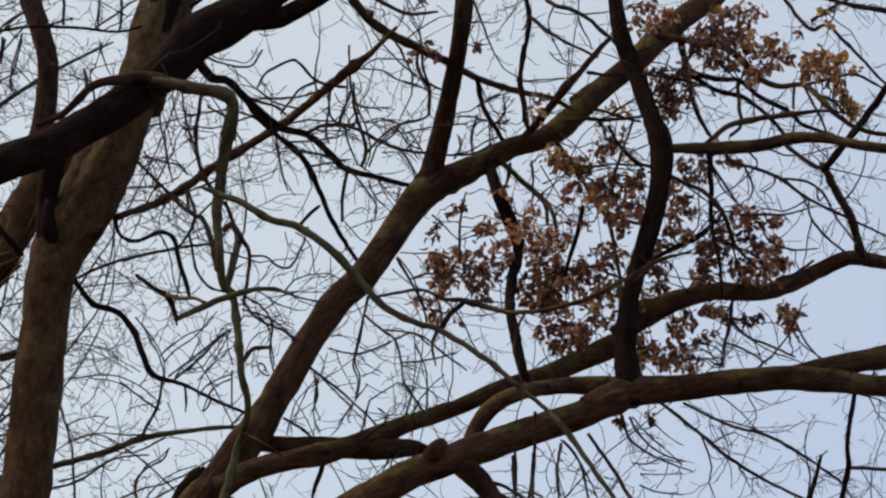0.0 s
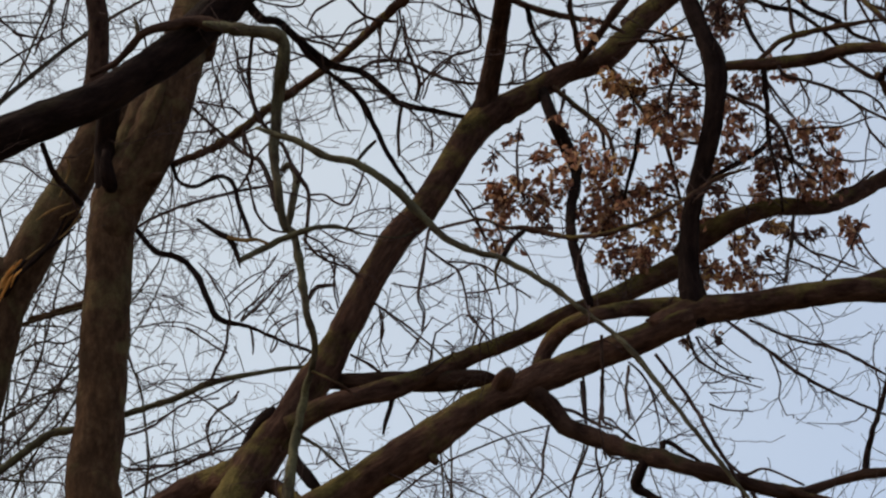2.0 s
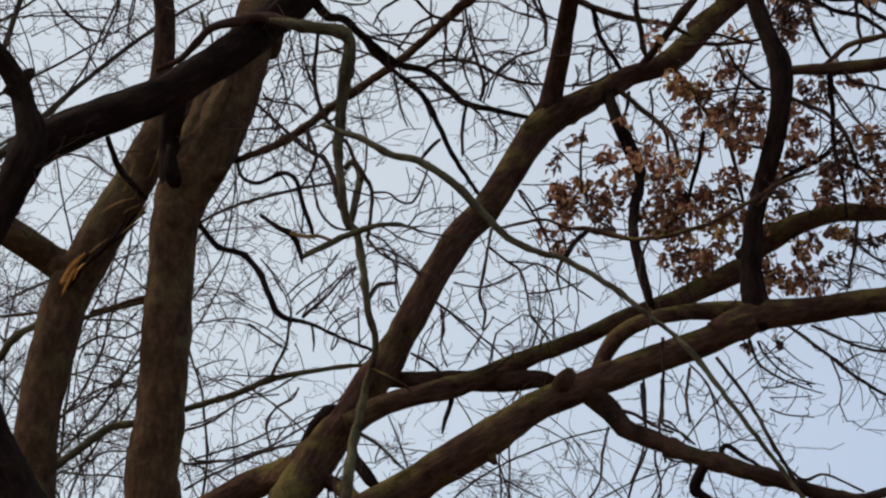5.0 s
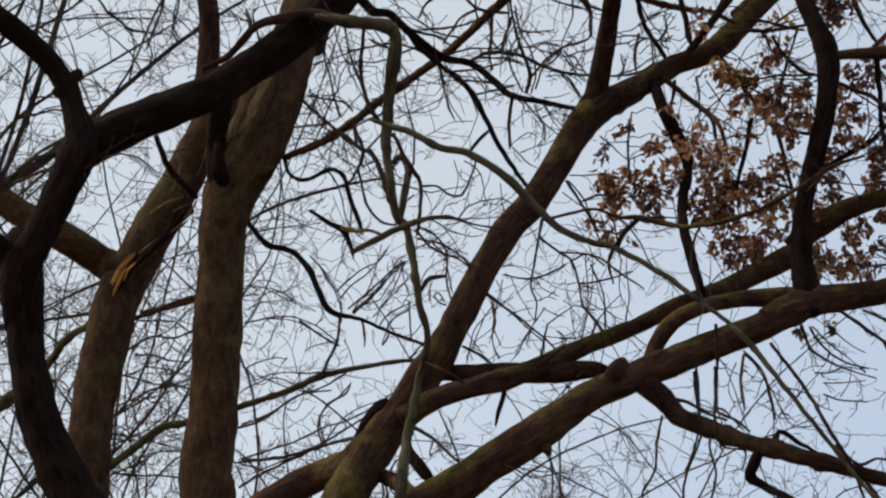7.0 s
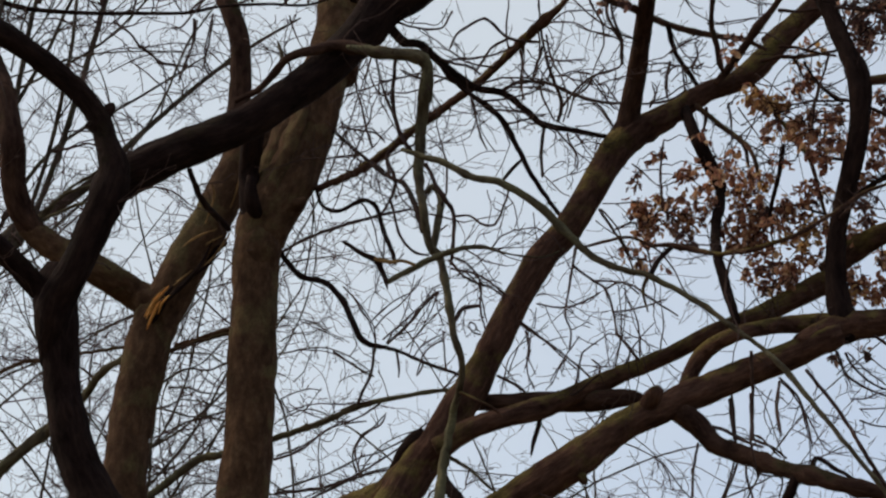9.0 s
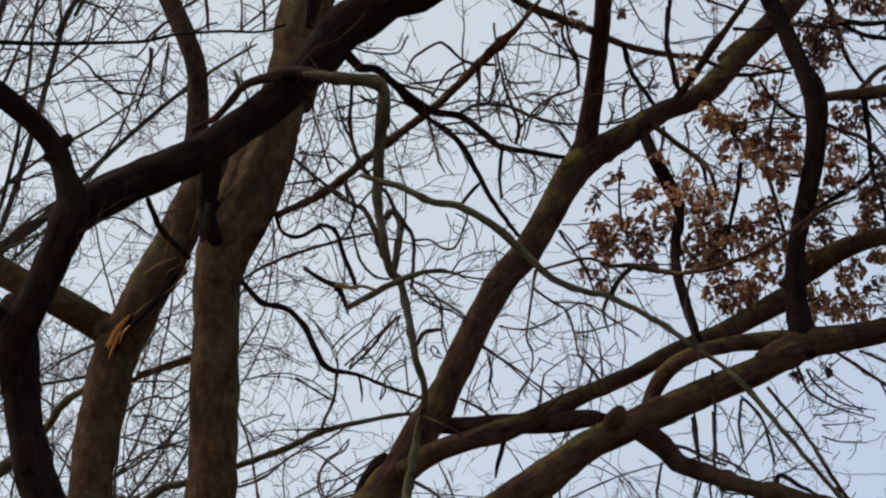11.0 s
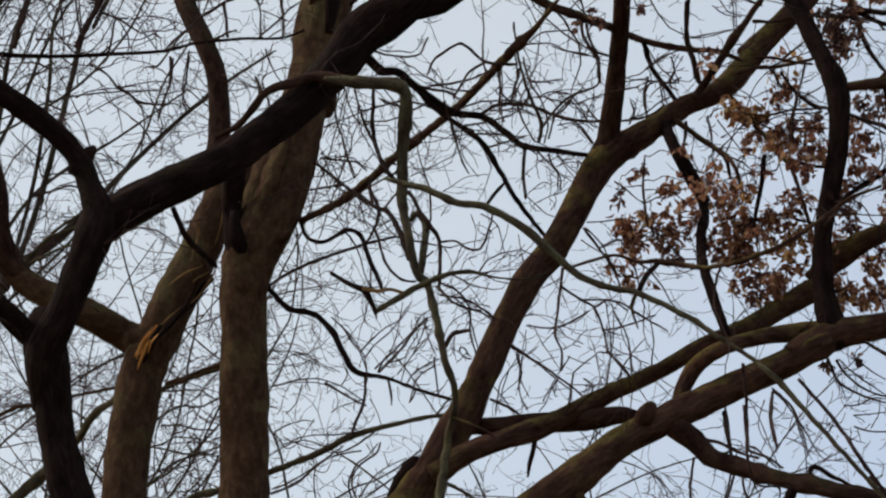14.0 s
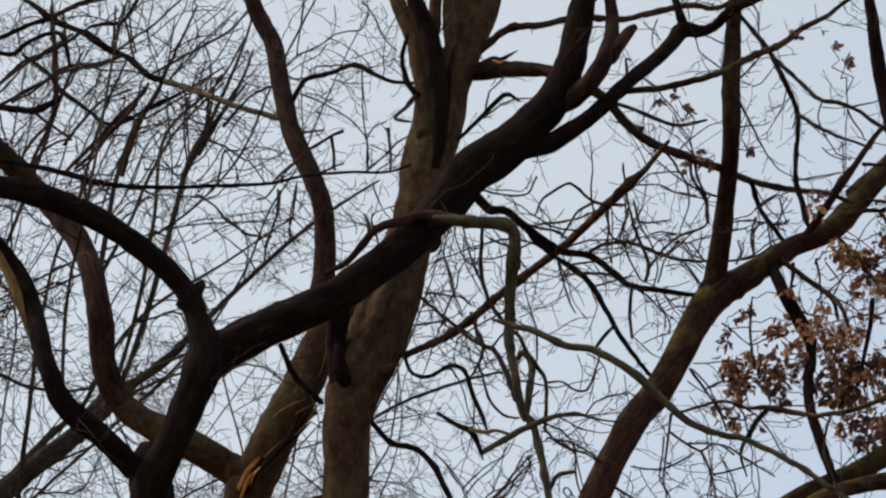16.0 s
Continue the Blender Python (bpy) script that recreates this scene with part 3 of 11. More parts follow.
limb(beech, "branch", "beech", (-1.694, 19.466, 8.769, 0.021), (-1.866, 19.59, 8.772, 0.0235), (-2.062, 19.71, 8.742, 0.0236), (-2.238, 19.837, 8.744, 0.0237))
limb(beech, "twig", "twig", (-1.198, 17.251, 6.689, 0.0101), (-0.984, 17.363, 6.748, 0.0101), (-0.702, 17.354, 6.814, 0.0101), (-0.387, 17.534, 7.068, 0.0082), (-0.144, 17.614, 7.272, 0.0062))
limb(beech, "twig", "twig", (-1.19, 17.253, 6.501, 0.01), (-0.981, 17.37, 6.666, 0.0101), (-0.626, 17.457, 6.868, 0.0102), (-0.304, 17.615, 7, 0.0083))
limb(beech, "twig", "twig", (-1.209, 17.244, 6.939, 0.0101), (-1.034, 17.311, 7.027, 0.0102), (-0.806, 17.527, 7.273, 0.0083), (-0.562, 17.614, 7.351, 0.0062))
limb(beech, "twig", "twig", (0.551, 15.476, 9.362, 0.0078), (0.551, 15.52, 9.21, 0.0078), (0.61, 15.577, 9.152, 0.0078), (0.706, 15.571, 9.098, 0.0058))
limb(beech, "twig", "twig", (-0.827, 17.925, 8.007, 0.0086), (-0.617, 18.072, 7.909, 0.0086), (-0.523, 18.11, 7.867, 0.0065))
limb(beech, "twig", "twig", (-0.146, 18.272, 8.049, 0.0087), (-0.168, 18.373, 8.015, 0.0087), (-0.199, 18.458, 7.998, 0.0066))
limb(beech, "twig", "twig", (0.007, 19.861, 8.363, 0.0118), (0.078, 19.941, 8.48, 0.0095), (0.151, 20.047, 8.602, 0.0072))
limb(beech, "snag", "pale", (-1.674, 18.335, 9.149, 0.0045), (-1.727, 18.276, 9.019, 0.0133), (-1.789, 18.217, 8.895, 0.0088), (-1.852, 18.168, 8.805, 0.0044))
limb(beech, "snag", "pale", (-1.952, 18.205, 8.781, 0.0044), (-2.025, 18.175, 8.694, 0.011), (-2.089, 18.149, 8.623, 0.0044))
# The shade under the torn edge, put in as a dark strip.
limb(beech, "snag", "dark", (-1.735, 18.288, 8.962, 0.0067), (-1.846, 18.238, 8.823, 0.0132), (-1.969, 18.19, 8.709, 0.0176), (-2.078, 18.141, 8.573, 0.0087))
limb(beech, "twig", "twig", (0.645, 15.002, 9.459, 0.0076), (0.658, 15.162, 9.413, 0.0076), (0.672, 15.293, 9.349, 0.0096), (0.709, 15.554, 9.35, 0.0097), (0.744, 15.83, 9.376, 0.0119), (0.787, 16.023, 9.358, 0.014), (0.826, 16.107, 9.3, 0.014), (0.85, 16.192, 9.246, 0.0161), (0.834, 16.382, 9.215, 0.0142))
limb(beech, "twig", "twig", (0.687, 15.096, 9.334, 0.0076), (0.785, 15.156, 9.374, 0.0057), (0.897, 15.11, 9.341, 0.0057), (0.988, 15.101, 9.282, 0.0057), (1.088, 15.196, 9.297, 0.0057), (1.163, 15.19, 9.278, 0.0057))
limb(beech, "twig", "twig", (0.747, 15.133, 9.372, 0.0057), (0.826, 15.129, 9.436, 0.0057), (0.927, 15.214, 9.489, 0.0058), (1.032, 15.223, 9.499, 0.0058))
limb(beech, "twig", "twig", (0.54, 15.48, 9.349, 0.0078), (0.546, 15.493, 9.216, 0.0077), (0.536, 15.582, 9.131, 0.0078), (0.546, 15.55, 9.029, 0.0058), (0.565, 15.575, 8.997, 0.0058))
limb(beech, "twig", "twig", (-2.038, 17.88, 10.85, 0.009), (-1.947, 17.867, 10.943, 0.0113), (-1.82, 17.959, 11.113, 0.0114), (-1.76, 18.059, 11.241, 0.0115), (-1.692, 18.072, 11.287, 0.0161), (-1.62, 18.034, 11.316, 0.0137), (-1.549, 18.02, 11.352, 0.0137), (-1.469, 18.072, 11.417, 0.0184))
limb(beech, "twig", "twig", (-1.558, 18.022, 11.349, 0.016), (-1.545, 18.081, 11.218, 0.0138), (-1.535, 18.116, 11.082, 0.0137))
limb(beech, "twig", "twig", (-1.695, 17.86, 10.903, 0.0113), (-1.541, 17.909, 11, 0.0091), (-1.453, 17.952, 11.055, 0.0091))
limb(beech, "twig", "twig", (-1.931, 18.59, 11.679, 0.0142), (-1.756, 18.511, 11.654, 0.0118), (-1.642, 18.412, 11.612, 0.007))
limb(beech, "twig", "twig", (-1.072, 17.859, 10.935, 0.0113), (-1.066, 17.865, 11.111, 0.0113), (-1.086, 17.867, 11.317, 0.0159))
limb(beech, "twig", "twig", (-1.925, 18.636, 12.114, 0.0095), (-1.753, 18.762, 12.095, 0.0072), (-1.614, 18.833, 12.048, 0.0072), (-1.463, 18.749, 11.889, 0.0072), (-1.369, 18.746, 11.776, 0.0072), (-1.32, 18.834, 11.716, 0.0072), (-1.327, 18.97, 11.6, 0.0096), (-1.318, 18.982, 11.498, 0.0096))
limb(beech, "twig", "twig", (-1.327, 18.813, 11.732, 0.0072), (-1.349, 18.841, 11.961, 0.0072), (-1.364, 18.959, 12.243, 0.0073), (-1.369, 19.034, 12.559, 0.0073))
limb(beech, "twig", "twig", (-1.317, 18.813, 11.732, 0.0072), (-1.256, 18.867, 11.875, 0.0072), (-1.161, 18.917, 11.941, 0.0072))
limb(beech, "twig", "twig", (-1.262, 17.846, 10.93, 0.009), (-1.128, 17.901, 11.081, 0.0091), (-1.011, 17.903, 11.205, 0.0091), (-0.935, 17.936, 11.272, 0.0068))
limb(beech, "twig", "twig", (-4.581, 20.16, 12.317, 0.0153), (-4.452, 20.104, 12.516, 0.0153), (-4.311, 20.021, 12.614, 0.0178), (-4.26, 19.991, 12.741, 0.0204), (-4.256, 20.011, 12.926, 0.0179), (-4.276, 20.065, 13.19, 0.0154), (-4.285, 20.034, 13.411, 0.0129), (-4.305, 19.97, 13.55, 0.0129), (-4.317, 19.909, 13.817, 0.0103))
limb(beech, "twig", "twig", (-4.475, 20.155, 12.256, 0.0204), (-4.38, 20.131, 12.502, 0.0179), (-4.292, 20.05, 12.629, 0.0179), (-4.203, 19.948, 12.802, 0.0153), (-4.171, 19.949, 12.918, 0.0128), (-4.115, 19.973, 13.103, 0.0128), (-3.981, 19.897, 13.321, 0.0103))
limb(beech, "twig", "twig", (-4.142, 20.134, 12.19, 0.0204), (-3.936, 20.068, 12.383, 0.0204), (-3.812, 20.066, 12.523, 0.023), (-3.697, 19.987, 12.619, 0.0229), (-3.554, 19.893, 12.705, 0.0229), (-3.424, 19.88, 12.834, 0.0204), (-3.373, 19.87, 12.94, 0.0178))
limb(beech, "twig", "twig", (-3.629, 20.108, 12.112, 0.0254), (-3.525, 19.979, 12.376, 0.0254), (-3.469, 20.01, 12.596, 0.0255), (-3.403, 19.982, 12.72, 0.0255), (-3.297, 19.891, 12.835, 0.0204), (-3.243, 19.87, 12.934, 0.0153))
limb(beech, "twig", "twig", (-3.723, 20.131, 12.687, 0.018), (-3.551, 20.183, 12.767, 0.018), (-3.431, 20.241, 12.874, 0.0207), (-3.315, 20.17, 12.876, 0.018), (-3.187, 20.188, 12.967, 0.0103), (-3.089, 20.235, 13.029, 0.0078))
limb(beech, "twig", "twig", (-4.177, 20.143, 12.469, 0.0153), (-4.037, 20.042, 12.596, 0.0153), (-3.937, 20.037, 12.735, 0.0153), (-3.833, 20.01, 12.832, 0.0128), (-3.717, 19.935, 12.845, 0.0102), (-3.527, 19.867, 12.876, 0.0102))
limb(beech, "twig", "twig", (-4.261, 20.031, 13.005, 0.0154), (-4.088, 20.012, 12.865, 0.0153), (-3.927, 20.115, 12.778, 0.018), (-3.811, 20.05, 12.645, 0.0179), (-3.724, 20.079, 12.636, 0.0179))
limb(beech, "twig", "twig", (-4.55, 20.158, 12.23, 0.0127), (-4.434, 20.07, 12.269, 0.0127), (-4.303, 20.019, 12.384, 0.0127), (-4.131, 19.902, 12.395, 0.0126), (-4.048, 19.861, 12.374, 0.0101))
limb(beech, "twig", "twig", (-4.909, 20.178, 13.041, 0.0155), (-4.802, 20.141, 13.136, 0.0155), (-4.627, 20.032, 13.242, 0.0154), (-4.524, 20.02, 13.321, 0.0155), (-4.32, 20.028, 13.396, 0.0155), (-4.15, 19.947, 13.441, 0.0154), (-4.04, 19.902, 13.502, 0.0154))
limb(beech, "twig", "twig", (-4.276, 20.064, 13.201, 0.018), (-4.077, 19.892, 13.157, 0.0179), (-3.867, 19.6, 13.002, 0.0151), (-3.653, 19.4, 12.912, 0.0175), (-3.546, 19.278, 12.883, 0.0149))
limb(beech, "twig", "twig", (-4.255, 20.187, 13.919, 0.0157), (-4.209, 20.095, 13.619, 0.0182), (-4.151, 19.967, 13.367, 0.018), (-4.103, 19.896, 13.159, 0.0153))
limb(beech, "twig", "twig", (-3.065, 20.108, 12.094, 0.0305), (-2.933, 20.066, 12.352, 0.028), (-2.855, 20.045, 12.48, 0.0255), (-2.764, 19.962, 12.571, 0.0203), (-2.678, 19.897, 12.645, 0.0178), (-2.468, 19.865, 12.902, 0.0102))
limb(beech, "twig", "twig", (-2.892, 20.051, 12.428, 0.0153), (-2.869, 20.155, 12.708, 0.0154), (-2.842, 20.075, 12.862, 0.0154), (-2.821, 20.105, 12.965, 0.0129), (-2.742, 20.187, 13.179, 0.0104))
limb(beech, "twig", "twig", (-3.027, 20.107, 12.207, 0.0102), (-3.049, 19.957, 12.47, 0.0102), (-3.035, 19.939, 12.739, 0.0102), (-3.036, 19.865, 12.868, 0.0076))
limb(beech, "twig", "twig", (-3.089, 19.054, 12.473, 0.0098), (-2.935, 19.169, 12.753, 0.0099), (-2.825, 19.092, 12.845, 0.0098), (-2.697, 19.047, 12.954, 0.0074), (-2.489, 19.168, 13.245, 0.0075))
limb(beech, "twig", "twig", (-2.834, 20.091, 12.917, 0.0077), (-2.845, 20.173, 13.203, 0.0078), (-2.868, 20.143, 13.362, 0.0078), (-2.932, 20.21, 13.551, 0.0078))
limb(beech, "twig", "twig", (-0.305, 16.21, 9.539, 0.0049), (-0.244, 16.234, 9.497, 0.0043), (-0.183, 16.17, 9.444, 0.0038), (-0.134, 16.165, 9.451, 0.0032))
limb(beech, "twig", "twig", (-0.546, 16.345, 9.696, 0.0049), (-0.576, 16.423, 9.666, 0.0041), (-0.616, 16.43, 9.623, 0.0033))
limb(beech, "twig", "twig", (-0.515, 16.399, 9.723, 0.0049), (-0.555, 16.459, 9.593, 0.0044), (-0.577, 16.544, 9.52, 0.0038), (-0.635, 16.519, 9.349, 0.0033))
limb(beech, "twig", "twig", (-0.72, 16.551, 9.431, 0.0045), (-0.677, 16.478, 9.465, 0.0041), (-0.597, 16.528, 9.499, 0.0037), (-0.515, 16.569, 9.487, 0.0033))
limb(beech, "twig", "twig", (-0.597, 16.569, 9.464, 0.0054), (-0.575, 16.573, 9.329, 0.0048), (-0.546, 16.631, 9.221, 0.0043), (-0.512, 16.626, 9.106, 0.0037))
limb(beech, "twig", "twig", (-0.778, 16.569, 9.213, 0.0054), (-0.718, 16.589, 9.268, 0.0048), (-0.637, 16.636, 9.245, 0.0043), (-0.575, 16.67, 9.171, 0.0037))
limb(beech, "twig", "twig", (-0.738, 16.557, 9.298, 0.0045), (-0.68, 16.67, 9.261, 0.0039), (-0.628, 16.67, 9.126, 0.0033))
limb(beech, "twig", "twig", (-0.854, 17.06, 8.958, 0.0042), (-0.769, 16.995, 8.976, 0.0039), (-0.688, 17.063, 8.983, 0.0036), (-0.561, 17.042, 8.929, 0.0033))
limb(beech, "twig", "twig", (-0.687, 16.978, 9.083, 0.0046), (-0.602, 16.983, 9.017, 0.004), (-0.522, 17.1, 9, 0.0033))
limb(beech, "twig", "twig", (-0.731, 16.997, 9.182, 0.0042), (-0.687, 17.009, 9.028, 0.0038), (-0.626, 17.097, 8.975, 0.0033))
limb(beech, "twig", "twig", (-0.669, 17.509, 8.295, 0.0076), (-0.609, 17.626, 8.236, 0.0072), (-0.544, 17.639, 8.129, 0.0068), (-0.509, 17.667, 8.027, 0.0063), (-0.5, 17.672, 7.939, 0.0059))
limb(beech, "twig", "twig", (-0.545, 17.671, 8.141, 0.0068), (-0.459, 17.589, 8.2, 0.0063), (-0.355, 17.602, 8.297, 0.0058), (-0.27, 17.563, 8.327, 0.0052), (-0.207, 17.54, 8.364, 0.0047), (-0.144, 17.548, 8.481, 0.0042))
limb(beech, "branch", "twig", (-0.411, 17.472, 7.902, 0.0117), (-0.307, 17.44, 7.988, 0.0107), (-0.224, 17.44, 8.078, 0.0096), (-0.12, 17.348, 8.178, 0.0086), (-0.029, 17.338, 8.272, 0.0075))
limb(beech, "twig", "twig", (-0.411, 17.469, 7.91, 0.0075), (-0.349, 17.432, 8.008, 0.0063), (-0.245, 17.447, 8.058, 0.005))
limb(beech, "twig", "twig", (-0.244, 17.521, 7.841, 0.0042), (-0.202, 17.436, 7.943, 0.0044), (-0.141, 17.472, 8.045, 0.0046), (-0.078, 17.371, 8.142, 0.0048), (-0.029, 17.383, 8.272, 0.005))
limb(beech, "twig", "twig", (-0.329, 17.469, 8.021, 0.005), (-0.267, 17.427, 8.162, 0.0046), (-0.226, 17.371, 8.32, 0.0042), (-0.205, 17.299, 8.382, 0.0038))
limb(beech, "ridge", "beech", (-1.365, 17.799, 9.098, 0.0305), (-1.302, 17.789, 9.321, 0.0568), (-1.207, 17.771, 9.562, 0.057), (-1.111, 17.748, 9.806, 0.0485), (-1.036, 17.735, 10.019, 0.0265))
limb(beech, "twig", "twig", (-1.666, 16.676, 11.834, 0.0079), (-1.699, 16.807, 11.71, 0.0073), (-1.726, 16.871, 11.57, 0.0068), (-1.735, 16.837, 11.425, 0.0062))
limb(beech, "twig", "twig", (-1.834, 16.96, 11.398, 0.0084), (-1.742, 16.909, 11.467, 0.008), (-1.624, 16.821, 11.472, 0.0076), (-1.521, 16.904, 11.581, 0.0072), (-1.443, 16.858, 11.618, 0.0068), (-1.339, 16.825, 11.624, 0.0064), (-1.235, 16.78, 11.609, 0.0061), (-1.19, 16.769, 11.692, 0.0057), (-1.172, 16.775, 11.797, 0.0053))
limb(beech, "twig", "twig", (-1.451, 16.845, 11.62, 0.0048), (-1.425, 16.746, 11.688, 0.0042), (-1.434, 16.739, 11.811, 0.0035))
limb(beech, "twig", "twig", (-1.836, 16.992, 11.341, 0.0053), (-1.722, 16.943, 11.41, 0.0047), (-1.582, 16.851, 11.427, 0.0041), (-1.5, 16.912, 11.57, 0.0035))
limb(beech, "twig", "twig", (-1.221, 16.721, 11.827, 0.0075), (-1.171, 16.749, 11.781, 0.0071), (-1.119, 16.836, 11.729, 0.0066), (-1.075, 16.812, 11.586, 0.0062), (-1.013, 16.879, 11.521, 0.0057), (-0.964, 16.938, 11.503, 0.0053))
limb(beech, "twig", "twig", (-1.328, 16.975, 11.463, 0.0044), (-1.192, 16.915, 11.473, 0.004), (-1.037, 16.901, 11.525, 0.0035))
limb(beech, "twig", "twig", (-1.683, 17.007, 11.193, 0.0053), (-1.575, 17.033, 11.178, 0.0047), (-1.466, 17.044, 11.105, 0.0041), (-1.408, 17.159, 11.14, 0.0035))
limb(beech, "twig", "twig", (-1.482, 16.973, 11.291, 0.0048), (-1.336, 17.075, 11.302, 0.0042), (-1.178, 17.032, 11.277, 0.0035))
limb(beech, "twig", "twig", (-1.236, 17.04, 11.269, 0.0048), (-1.228, 17.103, 11.152, 0.0042), (-1.208, 17.127, 10.99, 0.0035))
limb(beech, "twig", "twig", (-2.624, 17.746, 11.688, 0.0074), (-2.525, 17.677, 11.724, 0.0068), (-2.389, 17.698, 11.741, 0.0063), (-2.256, 17.742, 11.724, 0.0057), (-2.122, 17.786, 11.69, 0.0052), (-2.053, 17.784, 11.703, 0.0046))
limb(beech, "twig", "twig", (-2.835, 17.56, 11.906, 0.0078), (-2.695, 17.521, 11.984, 0.0071), (-2.577, 17.493, 12.016, 0.0065), (-2.371, 17.493, 12.033, 0.0058), (-2.24, 17.536, 12.106, 0.0051))
limb(beech, "twig", "twig", (-2.844, 17.66, 11.728, 0.0069), (-2.655, 17.594, 11.866, 0.0061), (-2.558, 17.53, 11.957, 0.0054), (-2.367, 17.447, 12.112, 0.0046))
limb(beech, "branch", "dark", (-2.399, 17.662, 11.271, 0.0128), (-2.289, 17.67, 11.426, 0.0116), (-2.175, 17.654, 11.542, 0.0103), (-2.018, 17.588, 11.587, 0.0091))
limb(beech, "twig", "twig", (-1.213, 17.167, 10.592, 0.0052), (-1.2, 17.119, 10.714, 0.0044), (-1.214, 17.067, 10.859, 0.0035))
limb(beech, "twig", "twig", (-1.191, 17.165, 10.59, 0.0048), (-1.121, 17.094, 10.624, 0.0041), (-1.034, 17.109, 10.702, 0.0035))
limb(beech, "twig", "twig", (-1.173, 17.212, 10.491, 0.007), (-1.144, 17.312, 10.418, 0.0063), (-1.093, 17.317, 10.297, 0.0055), (-1.052, 17.353, 10.264, 0.0048))
limb(beech, "twig", "twig", (-1.393, 17.537, 10.415, 0.0044), (-1.325, 17.517, 10.281, 0.004), (-1.328, 17.555, 10.226, 0.0035))
limb(beech, "twig", "twig", (-1.795, 17.558, 10.688, 0.008), (-1.824, 17.548, 10.511, 0.0076), (-1.855, 17.612, 10.37, 0.0071), (-1.833, 17.671, 10.275, 0.0067), (-1.787, 17.745, 10.259, 0.0062))
limb(beech, "branch", "twig", (-1.941, 17.548, 10.639, 0.0107), (-1.958, 17.654, 10.468, 0.0095), (-2.005, 17.686, 10.338, 0.0083), (-2.062, 17.739, 10.168, 0.0071))
limb(beech, "twig", "twig", (-2.348, 17.561, 10.413, 0.008), (-2.226, 17.668, 10.337, 0.0071), (-2.099, 17.737, 10.326, 0.0062), (-1.995, 17.683, 10.296, 0.0053))
limb(beech, "burl", "beech", (-1.206, 17.869, 9.166, 0.0219), (-1.132, 17.864, 9.188, 0.0612), (-1.05, 17.849, 9.234, 0.0262))
# Pale slivers of the tear; its lit edge is put into their colour too.
limb(beech, "snag", "pale", (-1.601, 18.161, 9.653, 0.0045), (-1.615, 18.223, 9.509, 0.0081), (-1.654, 18.27, 9.393, 0.0072), (-1.716, 18.318, 9.268, 0.0036))
limb(beech, "snag", "pale", (-1.712, 18.23, 9.087, 0.0044), (-1.799, 18.24, 9.043, 0.0098), (-1.869, 18.253, 8.995, 0.0089), (-1.943, 18.291, 8.881, 0.0044))
# Two dark strips paint the shade beneath the tear and in its notch.
limb(beech, "snag", "dark", (-1.691, 18.321, 9.057, 0.0089), (-1.788, 18.336, 8.996, 0.0313), (-1.854, 18.354, 8.935, 0.0313), (-1.91, 18.395, 8.818, 0.0089))
limb(beech, "snag", "dark", (-2.117, 18.106, 8.533, 0.0088), (-2.169, 18.129, 8.458, 0.0307), (-2.211, 18.149, 8.391, 0.0351), (-2.236, 18.171, 8.325, 0.0132))
limb(beech, "snag", "torn", (-2.162, 18.035, 8.534, 0.0044), (-2.209, 18.052, 8.475, 0.0105), (-2.247, 18.07, 8.417, 0.0052))
limb(beech, "snag", "torn", (-2.204, 18.037, 8.488, 0.0044), (-2.238, 18.055, 8.43, 0.0122), (-2.263, 18.074, 8.372, 0.0105), (-2.271, 18.089, 8.331, 0.0035))
limb(beech, "snag", "torn", (-2.223, 18.073, 8.446, 0.0035), (-2.261, 18.084, 8.403, 0.0087), (-2.291, 18.099, 8.353, 0.0044))
limb(beech, "snag", "pale", (-2.138, 18.035, 8.571, 0.0035), (-2.198, 18.051, 8.512, 0.0079), (-2.245, 18.061, 8.469, 0.0035))
limb(beech, "twig", "twig", (-3.661, 16.846, 11.852, 0.0126), (-3.482, 16.776, 11.906, 0.0114), (-3.357, 16.809, 11.956, 0.0102), (-3.159, 16.812, 12.007, 0.009))
limb(beech, "twig", "twig", (-3.189, 17.089, 11.667, 0.0117), (-3.019, 16.983, 11.737, 0.0108), (-2.917, 17.026, 11.835, 0.0099), (-2.747, 16.91, 11.925, 0.009), (-2.637, 16.898, 12.027, 0.0081))
limb(beech, "twig", "twig", (-3.189, 17.085, 11.675, 0.009), (-3.166, 16.95, 11.75, 0.0082), (-3.146, 16.959, 11.883, 0.0075), (-3.094, 16.843, 11.941, 0.0067))
limb(beech, "twig", "twig", (-3.021, 17.048, 11.622, 0.009), (-3.044, 17.004, 11.725, 0.0081), (-3.067, 16.973, 11.862, 0.0072), (-3.061, 16.838, 12.014, 0.0063))
limb(beech, "twig", "twig", (-3.879, 16.983, 11.532, 0.0108), (-3.746, 16.971, 11.591, 0.0096), (-3.618, 16.978, 11.682, 0.0084), (-3.464, 16.964, 11.77, 0.0072))
limb(beech, "twig", "twig", (-4.108, 17.099, 11.327, 0.0099), (-3.969, 17.017, 11.423, 0.009), (-3.889, 17.031, 11.544, 0.0081), (-3.736, 16.919, 11.576, 0.0072))
limb(beech, "twig", "twig", (-3.993, 17.082, 11.238, 0.0126), (-3.822, 17.086, 11.344, 0.0121), (-3.659, 17.024, 11.43, 0.0117), (-3.514, 17.063, 11.512, 0.0112), (-3.316, 17.075, 11.531, 0.0108), (-3.198, 17.028, 11.567, 0.0103), (-3.132, 17.019, 11.61, 0.0099))
